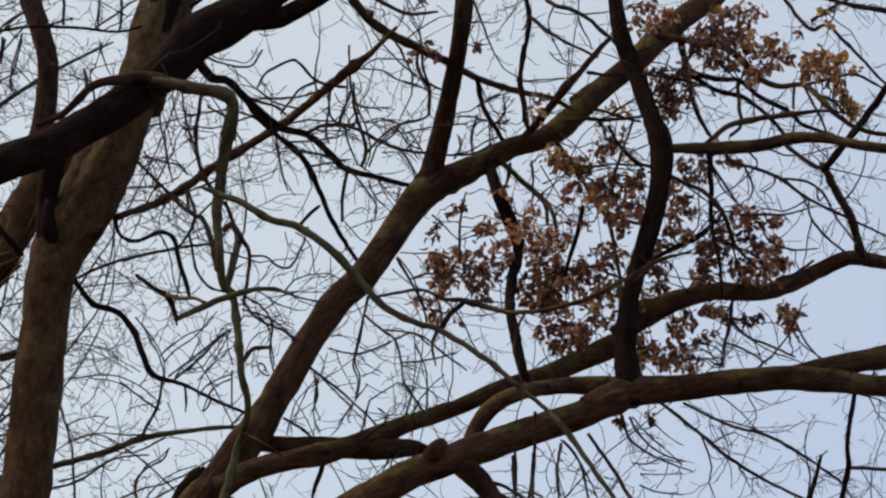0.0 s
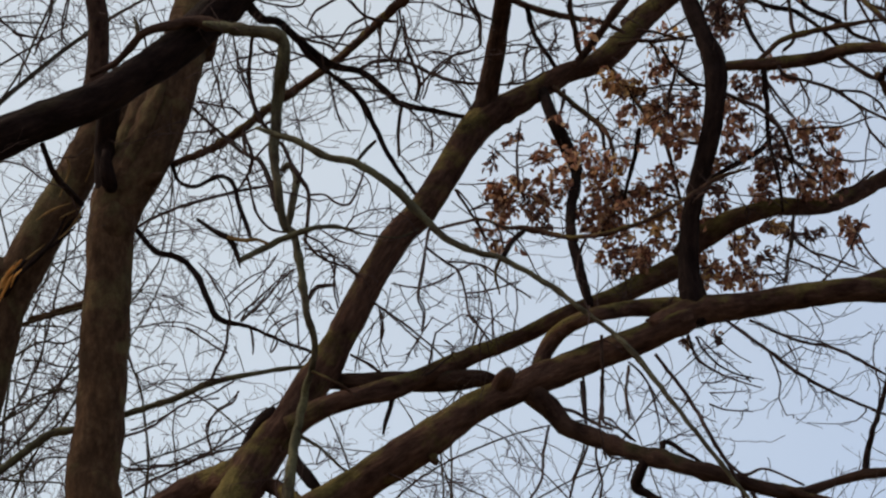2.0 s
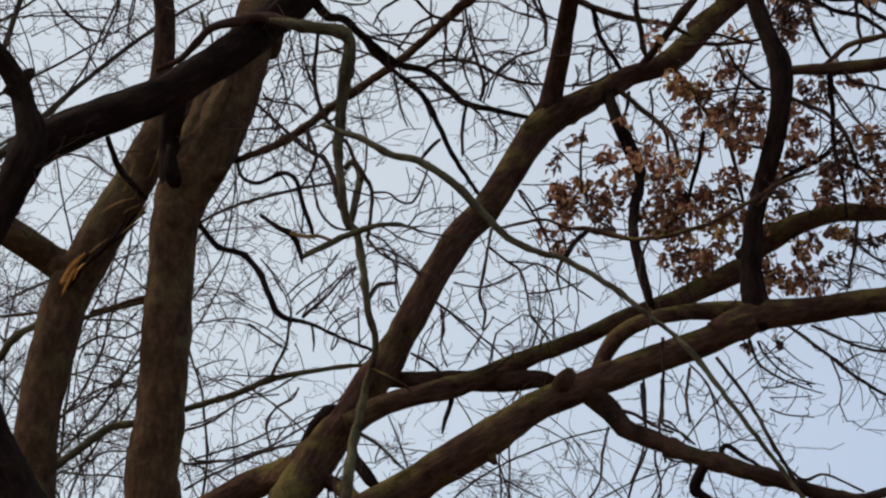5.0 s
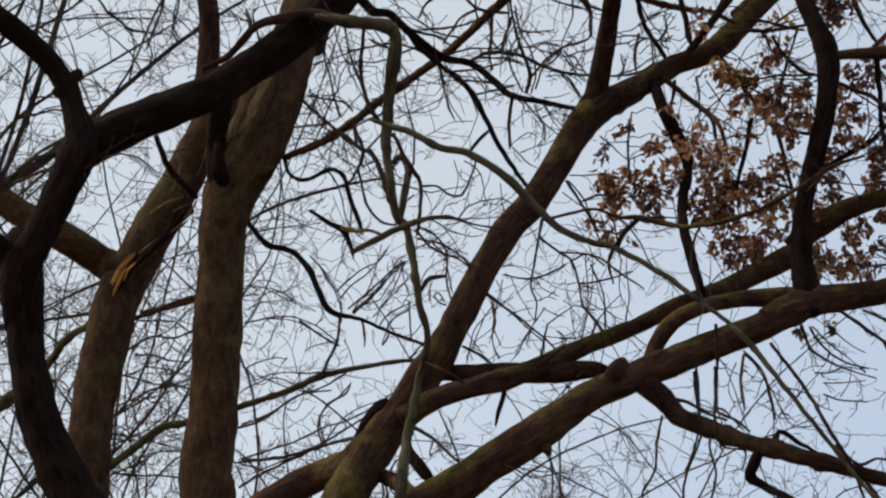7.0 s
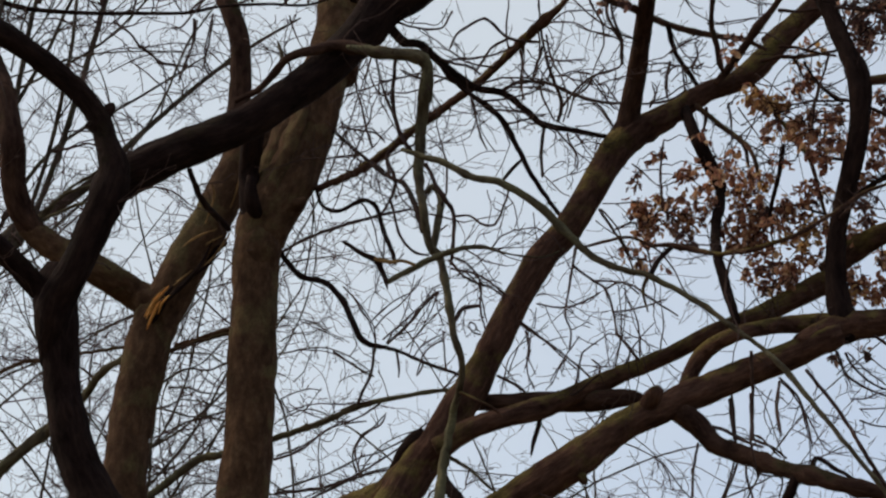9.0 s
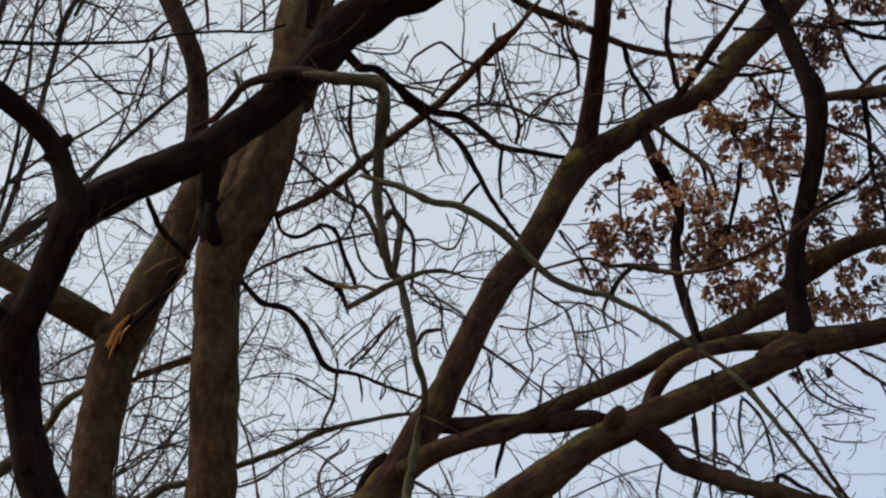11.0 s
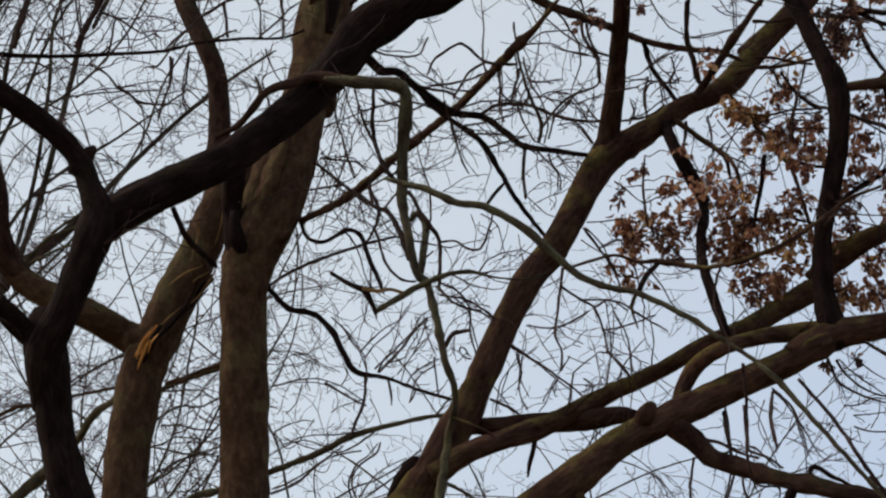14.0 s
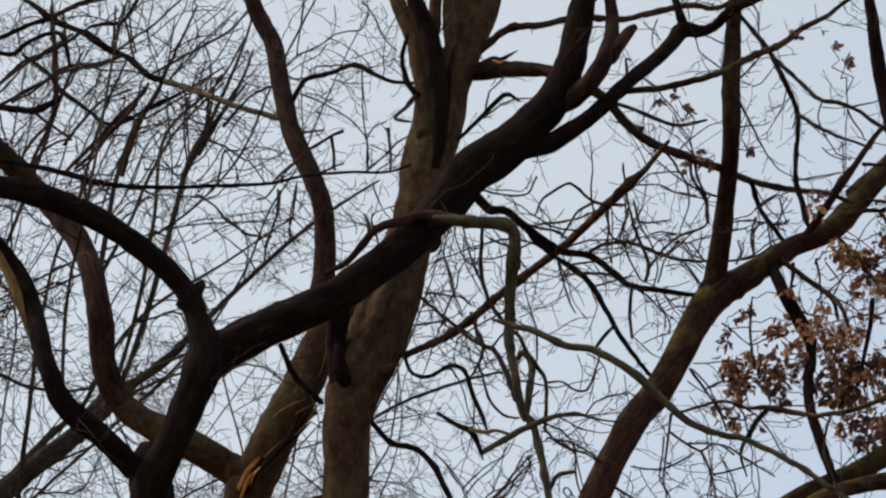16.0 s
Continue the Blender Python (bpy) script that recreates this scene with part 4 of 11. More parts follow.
limb(beech, "twig", "twig", (-3.416, 17.016, 11.502, 0.009), (-3.262, 17.154, 11.538, 0.0079), (-3.106, 17.162, 11.536, 0.0069), (-2.99, 17.142, 11.495, 0.0058))
limb(beech, "twig", "twig", (-3.842, 17.017, 11.55, 0.0108), (-3.739, 17.079, 11.489, 0.0104), (-3.663, 17.056, 11.397, 0.01), (-3.561, 17.133, 11.3, 0.0096), (-3.44, 17.22, 11.251, 0.0093), (-3.382, 17.289, 11.211, 0.0089), (-3.319, 17.33, 11.144, 0.0085), (-3.228, 17.379, 11.147, 0.0081))
limb(beech, "twig", "twig", (-3.042, 17.675, 11.665, 0.0157), (-3.149, 17.747, 11.526, 0.0175), (-3.238, 17.758, 11.405, 0.0194), (-3.362, 17.834, 11.322, 0.0188), (-3.502, 17.888, 11.174, 0.0159), (-3.619, 17.856, 11.034, 0.0129))
limb(beech, "twig", "twig", (-3.309, 17.781, 11.364, 0.0111), (-3.195, 17.776, 11.414, 0.0105), (-3.026, 17.718, 11.412, 0.01), (-2.914, 17.721, 11.477, 0.0094), (-2.805, 17.744, 11.564, 0.0089), (-2.689, 17.724, 11.626, 0.0083))
limb(beech, "twig", "twig", (-2.901, 17.586, 11.688, 0.0065), (-2.944, 17.534, 11.817, 0.0061), (-2.996, 17.546, 11.957, 0.0057), (-2.987, 17.371, 12.04, 0.0053), (-2.947, 17.312, 12.214, 0.005), (-2.963, 17.336, 12.308, 0.0046))
limb(beech, "twig", "twig", (-2.884, 17.619, 11.722, 0.0065), (-2.83, 17.534, 11.839, 0.0059), (-2.801, 17.45, 12.026, 0.0053), (-2.7, 17.348, 12.173, 0.0047), (-2.656, 17.34, 12.298, 0.0041))
limb(beech, "twig", "twig", (-2.932, 17.597, 11.895, 0.0051), (-3, 17.463, 12.041, 0.0046), (-3.026, 17.394, 12.16, 0.0041), (-3.067, 17.347, 12.229, 0.0037))
limb(beech, "twig", "twig", (-2.911, 18.097, 11.963, 0.0061), (-2.712, 17.972, 12.206, 0.0057), (-2.634, 17.887, 12.327, 0.0052), (-2.464, 17.822, 12.444, 0.0047), (-2.364, 17.828, 12.574, 0.0043))
limb(beech, "twig", "twig", (-2.693, 18.014, 12.16, 0.0057), (-2.658, 17.897, 12.307, 0.005), (-2.703, 17.851, 12.471, 0.0044), (-2.661, 17.732, 12.534, 0.0038))
limb(beech, "twig", "twig", (-2.878, 17.99, 12.17, 0.0057), (-2.755, 17.916, 12.322, 0.005), (-2.679, 17.864, 12.37, 0.0044), (-2.441, 17.812, 12.535, 0.0038))
limb(beech, "twig", "twig", (-3.171, 17.873, 12.276, 0.0052), (-3.106, 17.727, 12.387, 0.0045), (-3.081, 17.685, 12.517, 0.0038))
limb(beech, "twig", "twig", (-3.29, 17.882, 12.286, 0.0052), (-3.254, 17.721, 12.363, 0.0045), (-3.277, 17.735, 12.556, 0.0038))
limb(beech, "twig", "twig", (-3.397, 17.826, 12.258, 0.0052), (-3.373, 17.707, 12.359, 0.0045), (-3.414, 17.714, 12.549, 0.0038))
limb(beech, "twig", "twig", (-3.565, 17.704, 12.285, 0.0052), (-3.49, 17.79, 12.385, 0.0047), (-3.447, 17.733, 12.458, 0.0043), (-3.447, 17.641, 12.506, 0.0038))
limb(beech, "twig", "twig", (-3.515, 17.627, 11.413, 0.0065), (-3.46, 17.665, 11.597, 0.0058), (-3.406, 17.58, 11.731, 0.0052), (-3.345, 17.503, 11.774, 0.0046))
limb(beech, "twig", "twig", (-3.345, 17.689, 11.492, 0.006), (-3.286, 17.58, 11.596, 0.0054), (-3.217, 17.63, 11.752, 0.0048), (-3.111, 17.588, 11.776, 0.0041))
limb(beech, "twig", "twig", (-3.458, 17.692, 11.43, 0.0065), (-3.344, 17.672, 11.534, 0.0058), (-3.235, 17.694, 11.579, 0.0052), (-3.078, 17.702, 11.655, 0.0046))
limb(beech, "twig", "twig", (-3.712, 17.608, 11.592, 0.0083), (-3.627, 17.55, 11.671, 0.0076), (-3.544, 17.442, 11.763, 0.0069), (-3.544, 17.41, 11.875, 0.0062), (-3.572, 17.339, 11.961, 0.0055))
limb(beech, "twig", "twig", (-3.753, 17.308, 12.128, 0.012), (-3.725, 17.4, 11.876, 0.0114), (-3.727, 17.526, 11.635, 0.0109), (-3.752, 17.607, 11.473, 0.0103), (-3.823, 17.727, 11.283, 0.0098), (-3.883, 17.726, 11.105, 0.0092))
limb(beech, "twig", "twig", (-2.644, 18.421, 11.509, 0.0094), (-2.591, 18.294, 11.748, 0.0087), (-2.551, 18.178, 11.87, 0.0079), (-2.514, 18.086, 11.952, 0.0071))
limb(beech, "twig", "twig", (-2.932, 18.134, 11.888, 0.008), (-2.933, 18.207, 11.714, 0.0074), (-2.92, 18.296, 11.496, 0.0068), (-2.908, 18.391, 11.281, 0.0063), (-2.932, 18.488, 11.163, 0.0057))
limb(beech, "twig", "twig", (-2.782, 18.215, 11.862, 0.0085), (-2.781, 18.317, 11.661, 0.0076), (-2.776, 18.44, 11.406, 0.0066), (-2.757, 18.426, 11.293, 0.0057))
limb(beech, "twig", "twig", (-3.062, 18.422, 11.397, 0.009), (-3.127, 18.388, 11.245, 0.0076), (-3.218, 18.451, 11.155, 0.0061))
limb(beech, "twig", "twig", (-3.15, 18.43, 11.31, 0.0094), (-2.983, 18.418, 11.297, 0.0078), (-2.838, 18.453, 11.352, 0.0061))
limb(beech, "twig", "twig", (-2.443, 17.632, 10.715, 0.0108), (-2.406, 17.599, 10.857, 0.0099), (-2.374, 17.573, 10.994, 0.009), (-2.272, 17.58, 11.009, 0.0081))
limb(beech, "twig", "twig", (-2.596, 17.708, 10.693, 0.0099), (-2.46, 17.716, 10.592, 0.0094), (-2.376, 17.785, 10.498, 0.0088), (-2.269, 17.841, 10.447, 0.0083), (-2.231, 17.874, 10.406, 0.0077), (-2.018, 17.903, 10.392, 0.0072))
limb(beech, "twig", "twig", (-1.945, 17.769, 10.735, 0.0108), (-1.962, 17.777, 10.554, 0.0102), (-2.021, 17.837, 10.411, 0.0096), (-2.086, 17.964, 10.324, 0.009))
limb(beech, "twig", "twig", (-2.124, 17.725, 10.644, 0.0094), (-2.064, 17.789, 10.689, 0.0087), (-1.96, 17.646, 10.739, 0.0079), (-1.878, 17.706, 10.892, 0.0071), (-1.774, 17.651, 10.941, 0.0063))
limb(beech, "twig", "twig", (-1.813, 17.756, 10.738, 0.009), (-1.844, 17.766, 10.519, 0.0082), (-1.876, 17.83, 10.377, 0.0075), (-1.826, 17.883, 10.297, 0.0067))
limb(beech, "twig", "twig", (-2.978, 19.524, 11.299, 0.0069), (-2.843, 19.534, 11.365, 0.0063), (-2.596, 19.531, 11.382, 0.0057), (-2.301, 19.54, 11.43, 0.0051), (-2.11, 19.604, 11.427, 0.0045))
limb(beech, "twig", "twig", (-2.904, 19.655, 11.195, 0.0064), (-2.701, 19.604, 11.284, 0.0058), (-2.507, 19.617, 11.366, 0.0051), (-2.21, 19.621, 11.395, 0.0045))
limb(beech, "twig", "twig", (-2.841, 19.47, 11.608, 0.0069), (-2.584, 19.367, 11.756, 0.0061), (-2.389, 19.393, 11.774, 0.0053), (-2.067, 19.367, 11.926, 0.0045))
limb(beech, "twig", "twig", (-2.859, 19.407, 11.66, 0.0069), (-2.729, 19.34, 11.759, 0.0063), (-2.579, 19.287, 12.003, 0.0057), (-2.467, 19.152, 12.123, 0.0051), (-2.348, 19.167, 12.266, 0.0045))
limb(beech, "twig", "twig", (-2.246, 19.457, 11.662, 0.0059), (-2.358, 19.329, 11.795, 0.0053), (-2.452, 19.269, 11.906, 0.0046), (-2.549, 19.247, 11.954, 0.004))
limb(beech, "twig", "twig", (-2.859, 19.418, 11.638, 0.0064), (-2.635, 19.391, 11.682, 0.0056), (-2.444, 19.443, 11.735, 0.0048), (-2.238, 19.36, 11.779, 0.004))
limb(beech, "twig", "twig", (-0.492, 17.684, 10.224, 0.0062), (-0.489, 17.758, 10.054, 0.0056), (-0.428, 17.802, 9.934, 0.005), (-0.366, 17.794, 9.799, 0.0044))
limb(beech, "twig", "twig", (-0.686, 18.041, 10.322, 0.0049), (-0.619, 18.078, 10.147, 0.0043), (-0.587, 18.191, 10.064, 0.0036))
limb(beech, "twig", "twig", (-0.844, 18.202, 9.867, 0.0054), (-0.697, 18.164, 9.983, 0.0049), (-0.561, 18.135, 9.956, 0.0045), (-0.458, 18.174, 9.878, 0.004))
limb(beech, "twig", "twig", (-0.813, 18.177, 10.04, 0.0054), (-0.732, 18.22, 9.859, 0.0047), (-0.648, 18.317, 9.737, 0.004))
limb(beech, "twig", "twig", (-0.533, 18.395, 8.356, 0.0071), (-0.452, 18.341, 8.444, 0.0066), (-0.328, 18.326, 8.541, 0.0062), (-0.246, 18.271, 8.619, 0.0057), (-0.184, 18.285, 8.732, 0.0053))
limb(beech, "twig", "twig", (-0.774, 18.299, 8.678, 0.0071), (-0.701, 18.256, 8.582, 0.0067), (-0.622, 18.316, 8.508, 0.0064), (-0.533, 18.395, 8.365, 0.0061), (-0.521, 18.469, 8.197, 0.0057))
limb(beech, "twig", "twig", (0.077, 18.807, 8.547, 0.0045), (0.112, 18.752, 8.683, 0.0042), (0.195, 18.748, 8.783, 0.0039), (0.391, 18.691, 8.862, 0.0036))
limb(beech, "twig", "twig", (0.602, 18.797, 8.36, 0.0058), (0.539, 18.925, 8.224, 0.0049), (0.519, 18.943, 8.111, 0.004))
limb(beech, "twig", "twig", (0.861, 18.967, 8.131, 0.0058), (0.95, 18.914, 8.271, 0.0049), (1.049, 18.78, 8.383, 0.004))
limb(beech, "twig", "twig", (-1.111, 18.819, 8.34, 0.0054), (-0.933, 18.836, 8.334, 0.0049), (-0.795, 18.835, 8.272, 0.0045), (-0.601, 18.918, 8.162, 0.004))
limb(beech, "twig", "twig", (-1.127, 18.74, 8.556, 0.0049), (-0.944, 18.783, 8.48, 0.0043), (-0.782, 18.791, 8.399, 0.0036))
# Dark tube along the scar, its shadow line put in as colour.
limb(beech, "furrow", "dark", (-2.171, 18.043, 8.417, 0.0044), (-2.077, 18.023, 8.498, 0.0153), (-1.965, 17.995, 8.602, 0.0175), (-1.85, 17.95, 8.747, 0.0131), (-1.77, 17.897, 8.899, 0.0044))
limb(beech, "snag", "torn", (-2.154, 17.973, 8.437, 0.0042), (-2.195, 17.993, 8.372, 0.0155), (-2.233, 18.018, 8.292, 0.0113), (-2.262, 18.04, 8.223, 0.0029))
limb(beech, "snag", "torn", (-2.092, 17.965, 8.477, 0.0029), (-2.146, 17.98, 8.421, 0.0085), (-2.175, 18.007, 8.34, 0.0029))
limb(beech, "snag", "pale", (-1.781, 17.701, 9.308, 0.0044), (-1.751, 17.739, 9.228, 0.0113), (-1.782, 17.783, 9.117, 0.0087), (-1.822, 17.823, 9.013, 0.0044))
limb(beech, "snag", "pale", (-1.996, 17.894, 8.849, 0.0044), (-1.915, 17.878, 8.909, 0.0105), (-1.818, 17.869, 8.956, 0.007), (-1.731, 17.864, 8.987, 0.0035))
# The dark tone here paints the shading at the stub's base.
limb(beech, "collar", "dark", (-1.476, 17.681, 9.351, 0.0261), (-1.471, 17.699, 9.207, 0.0565), (-1.446, 17.745, 9.103, 0.0608), (-1.382, 17.861, 9.044, 0.0175))
limb(beech, "branch", "lichen", (-3.3, 18.786, 9.428, 0.0208), (-3.187, 18.727, 9.527, 0.0185), (-3.063, 18.721, 9.648, 0.0162), (-2.892, 18.751, 9.732, 0.0139), (-2.721, 18.68, 9.768, 0.0116))
limb(beech, "branch", "lichen", (-3.309, 18.92, 9.472, 0.0186), (-3.038, 18.812, 9.564, 0.014), (-2.776, 18.92, 9.696, 0.0102))
limb(beech, "branch", "lichen", (-3.27, 18.959, 9.561, 0.0164), (-3.076, 18.889, 9.749, 0.0148), (-2.92, 18.929, 9.884, 0.0133), (-2.742, 18.826, 9.947, 0.0117))




oak_dark = tree_root("oak_tree", (0.3, 14.7, 0), "bare oak with nearly black crooked limbs")
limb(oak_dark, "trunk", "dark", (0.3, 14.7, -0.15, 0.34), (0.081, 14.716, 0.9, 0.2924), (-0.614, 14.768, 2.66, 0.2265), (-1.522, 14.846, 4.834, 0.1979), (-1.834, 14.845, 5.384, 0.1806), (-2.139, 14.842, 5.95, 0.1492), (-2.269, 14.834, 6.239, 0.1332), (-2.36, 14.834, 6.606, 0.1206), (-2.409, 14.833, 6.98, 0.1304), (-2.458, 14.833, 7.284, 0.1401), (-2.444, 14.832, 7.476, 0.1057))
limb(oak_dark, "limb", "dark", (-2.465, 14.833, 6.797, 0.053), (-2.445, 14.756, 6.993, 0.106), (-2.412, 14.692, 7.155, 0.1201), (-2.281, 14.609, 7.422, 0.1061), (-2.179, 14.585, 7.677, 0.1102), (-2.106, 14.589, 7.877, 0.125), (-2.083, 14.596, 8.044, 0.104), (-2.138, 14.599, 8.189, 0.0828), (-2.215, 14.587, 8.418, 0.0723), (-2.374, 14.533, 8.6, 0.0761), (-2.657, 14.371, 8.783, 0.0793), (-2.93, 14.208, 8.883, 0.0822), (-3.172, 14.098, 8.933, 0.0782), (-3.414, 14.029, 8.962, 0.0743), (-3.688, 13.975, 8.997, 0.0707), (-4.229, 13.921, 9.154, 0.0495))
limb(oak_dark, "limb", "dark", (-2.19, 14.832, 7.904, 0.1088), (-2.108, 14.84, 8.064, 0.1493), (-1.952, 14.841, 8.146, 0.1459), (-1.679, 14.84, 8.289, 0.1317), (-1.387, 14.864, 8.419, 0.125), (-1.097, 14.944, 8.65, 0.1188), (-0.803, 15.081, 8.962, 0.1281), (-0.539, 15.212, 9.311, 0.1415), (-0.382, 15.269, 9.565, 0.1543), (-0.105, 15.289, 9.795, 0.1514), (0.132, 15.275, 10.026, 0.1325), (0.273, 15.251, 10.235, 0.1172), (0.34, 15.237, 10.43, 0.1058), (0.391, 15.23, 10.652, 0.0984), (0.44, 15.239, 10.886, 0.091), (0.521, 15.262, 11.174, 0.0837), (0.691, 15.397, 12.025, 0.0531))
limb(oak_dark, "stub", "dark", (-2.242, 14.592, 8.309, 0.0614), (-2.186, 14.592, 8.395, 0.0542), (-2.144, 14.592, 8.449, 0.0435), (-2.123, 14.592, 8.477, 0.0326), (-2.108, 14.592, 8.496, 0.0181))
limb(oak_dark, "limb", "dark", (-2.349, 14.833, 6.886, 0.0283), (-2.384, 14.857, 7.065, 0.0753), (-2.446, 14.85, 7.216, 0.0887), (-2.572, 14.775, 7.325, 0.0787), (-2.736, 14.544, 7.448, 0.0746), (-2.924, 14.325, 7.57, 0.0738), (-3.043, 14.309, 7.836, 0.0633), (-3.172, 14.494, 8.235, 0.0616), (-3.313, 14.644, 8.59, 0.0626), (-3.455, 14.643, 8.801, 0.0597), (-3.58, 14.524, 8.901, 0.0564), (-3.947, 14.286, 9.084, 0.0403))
limb(oak_dark, "stub", "dark", (-2.447, 14.833, 7.323, 0.0554), (-2.522, 14.832, 7.391, 0.04), (-2.549, 14.832, 7.423, 0.0229))
limb(oak_dark, "branch", "lichen", (-0.636, 14.838, 9.029, 0.0112), (-0.551, 14.843, 9.014, 0.0298), (-0.45, 14.83, 8.987, 0.0427), (-0.308, 14.799, 8.959, 0.0445), (-0.167, 14.791, 8.934, 0.0444), (-0.104, 14.814, 8.871, 0.0444), (-0.112, 14.9, 8.74, 0.0445), (-0.138, 15.043, 8.561, 0.0428), (-0.156, 15.047, 8.237, 0.037), (-0.129, 14.972, 7.964, 0.0311), (-0.098, 14.982, 7.731, 0.0291), (-0.066, 15.017, 7.635, 0.0273))
limb(oak_dark, "branch", "brown", (-1.378, 15.062, 8.736, 0.015), (-1.247, 15.046, 8.799, 0.0225), (-1.132, 14.967, 8.864, 0.0261), (-1.018, 14.887, 8.97, 0.0298), (-0.835, 14.935, 9.056, 0.0356), (-0.687, 14.961, 9.099, 0.0413), (-0.572, 14.921, 9.058, 0.043), (-0.458, 14.861, 9.003, 0.0391), (-0.346, 14.829, 8.974, 0.0149))
limb(oak_dark, "branch", "lichen", (-0.069, 15.527, 7.841, 0.0241), (-0.05, 15.566, 7.971, 0.0272), (-0.02, 15.621, 8.158, 0.0274), (-0.016, 15.719, 8.326, 0.0246), (-0.066, 15.735, 8.416, 0.0247), (-0.113, 15.758, 8.363, 0.0185))
limb(oak_dark, "branch", "lichen", (-0.069, 15.527, 7.873, 0.0271), (-0.011, 15.535, 7.795, 0.0271), (0.033, 15.501, 7.541, 0.0269), (0.07, 15.479, 7.254, 0.0267), (0.129, 15.576, 7.053, 0.0237), (0.063, 15.793, 6.774, 0.0269), (0.006, 15.798, 6.464, 0.0326), (-0.03, 15.713, 6.132, 0.0409), (-0.065, 15.772, 5.772, 0.0407))
limb(oak_dark, "stub", "lichen", (-1.056, 14.909, 8.952, 0.0179), (-1.069, 14.908, 9.026, 0.0134), (-1.093, 14.908, 9.101, 0.0075))
limb(oak_dark, "branch", "twig", (-0.308, 14.799, 8.938, 0.0119), (-0.328, 14.951, 8.723, 0.0149), (-0.31, 15.043, 8.602, 0.0149), (-0.252, 14.985, 8.412, 0.0163), (-0.179, 15.079, 8.353, 0.0119))
limb(oak_dark, "branch", "dark", (-0.859, 17.98, 9.869, 0.0125), (-0.604, 17.118, 9.271, 0.0135), (-0.375, 16.388, 8.766, 0.0145), (-0.27, 16.177, 8.63, 0.019), (-0.184, 15.637, 8.227, 0.0214), (-0.127, 14.981, 7.762, 0.0175))
limb(oak_dark, "twig", "twig", (-0.375, 16.388, 8.766, 0.0129), (-0.402, 16.466, 8.955, 0.013), (-0.37, 16.48, 9.042, 0.0081))
limb(oak_dark, "branch", "twig", (-0.115, 15.046, 8.277, 0.0133), (0.007, 15.061, 8.043, 0.0147), (0.073, 15.234, 7.995, 0.0149), (0.063, 15.187, 7.736, 0.0133), (0.052, 15.233, 7.635, 0.0074))
limb(oak_dark, "branch", "dark", (-0.62, 14.577, 7.534, 0.0128), (-0.504, 14.531, 7.431, 0.0169), (-0.415, 14.515, 7.38, 0.0225), (-0.362, 14.526, 7.278, 0.0168), (-0.342, 14.492, 7.182, 0.007))
limb(oak_dark, "branch", "lichen", (-0.344, 14.535, 7.244, 0.0168), (-0.222, 14.586, 7.339, 0.0226), (-0.082, 14.576, 7.411, 0.0226), (0.06, 14.539, 7.454, 0.0197), (0.237, 14.598, 7.508, 0.0142), (0.417, 14.725, 7.51, 0.0071), (0.632, 14.751, 7.5, 0.0057), (0.776, 14.749, 7.557, 0.0057))
limb(oak_dark, "snag", "pale", (-0.425, 14.491, 7.385, 0.0141), (-0.327, 14.491, 7.363, 0.0141), (-0.249, 14.491, 7.37, 0.0112), (-0.169, 14.491, 7.34, 0.0112))
limb(oak_dark, "branch", "dark", (-1.635, 14.84, 8.147, 0.019), (-1.574, 15.021, 8.026, 0.0235), (-1.486, 15.304, 8.005, 0.0239), (-1.406, 15.398, 7.951, 0.021))
limb(oak_dark, "limb", "dark", (-0.434, 15.246, 9.461, 0.043), (-0.358, 15.294, 9.399, 0.0369), (-0.263, 15.383, 9.337, 0.034), (-0.148, 15.516, 9.382, 0.028), (0.028, 15.912, 9.404, 0.0318), (0.231, 16.255, 9.415, 0.0292), (0.435, 16.329, 9.406, 0.026), (0.594, 16.286, 9.251, 0.0259), (0.714, 16.295, 9.143, 0.0242), (0.924, 16.462, 9.175, 0.0212), (1.146, 16.743, 9.26, 0.0182), (1.303, 16.914, 9.325, 0.0167), (1.361, 16.961, 9.342, 0.0151))
limb(oak_dark, "branch", "dark", (-0.032, 15.792, 9.389, 0.0126), (0.067, 15.856, 9.288, 0.019), (0.269, 16.179, 9.266, 0.0193), (0.435, 16.438, 9.232, 0.0228), (0.573, 16.402, 8.926, 0.021), (0.672, 16.44, 8.745, 0.0194), (0.846, 16.766, 8.642, 0.0164), (0.923, 16.871, 8.578, 0.0148))
limb(oak_dark, "branch", "twig", (0.414, 16.323, 9.416, 0.013), (0.56, 16.389, 9.524, 0.0147), (0.777, 16.673, 9.648, 0.015), (0.948, 16.781, 9.622, 0.0134), (1.153, 16.746, 9.536, 0.0133), (1.377, 16.956, 9.617, 0.0118), (1.44, 17.008, 9.627, 0.0101))
limb(oak_dark, "twig", "twig", (0.735, 16.31, 9.172, 0.0129), (0.704, 16.333, 8.939, 0.0145), (0.708, 16.31, 8.745, 0.0096))
limb(oak_dark, "limb", "dark", (-0.166, 15.28, 9.695, 0.0387), (0.003, 15.336, 9.763, 0.07), (0.168, 15.312, 9.797, 0.07), (0.364, 15.227, 9.877, 0.062), (0.521, 15.197, 9.99, 0.0582), (0.709, 15.343, 10.255, 0.053), (0.931, 15.644, 10.593, 0.0543), (1.096, 15.856, 10.87, 0.0572), (1.182, 15.929, 11.02, 0.0699), (1.295, 15.951, 11.014, 0.0453), (1.405, 15.934, 11.033, 0.037), (1.543, 15.859, 11.127, 0.0411), (1.729, 15.775, 11.176, 0.0369), (2.08, 15.849, 11.375, 0.0268))
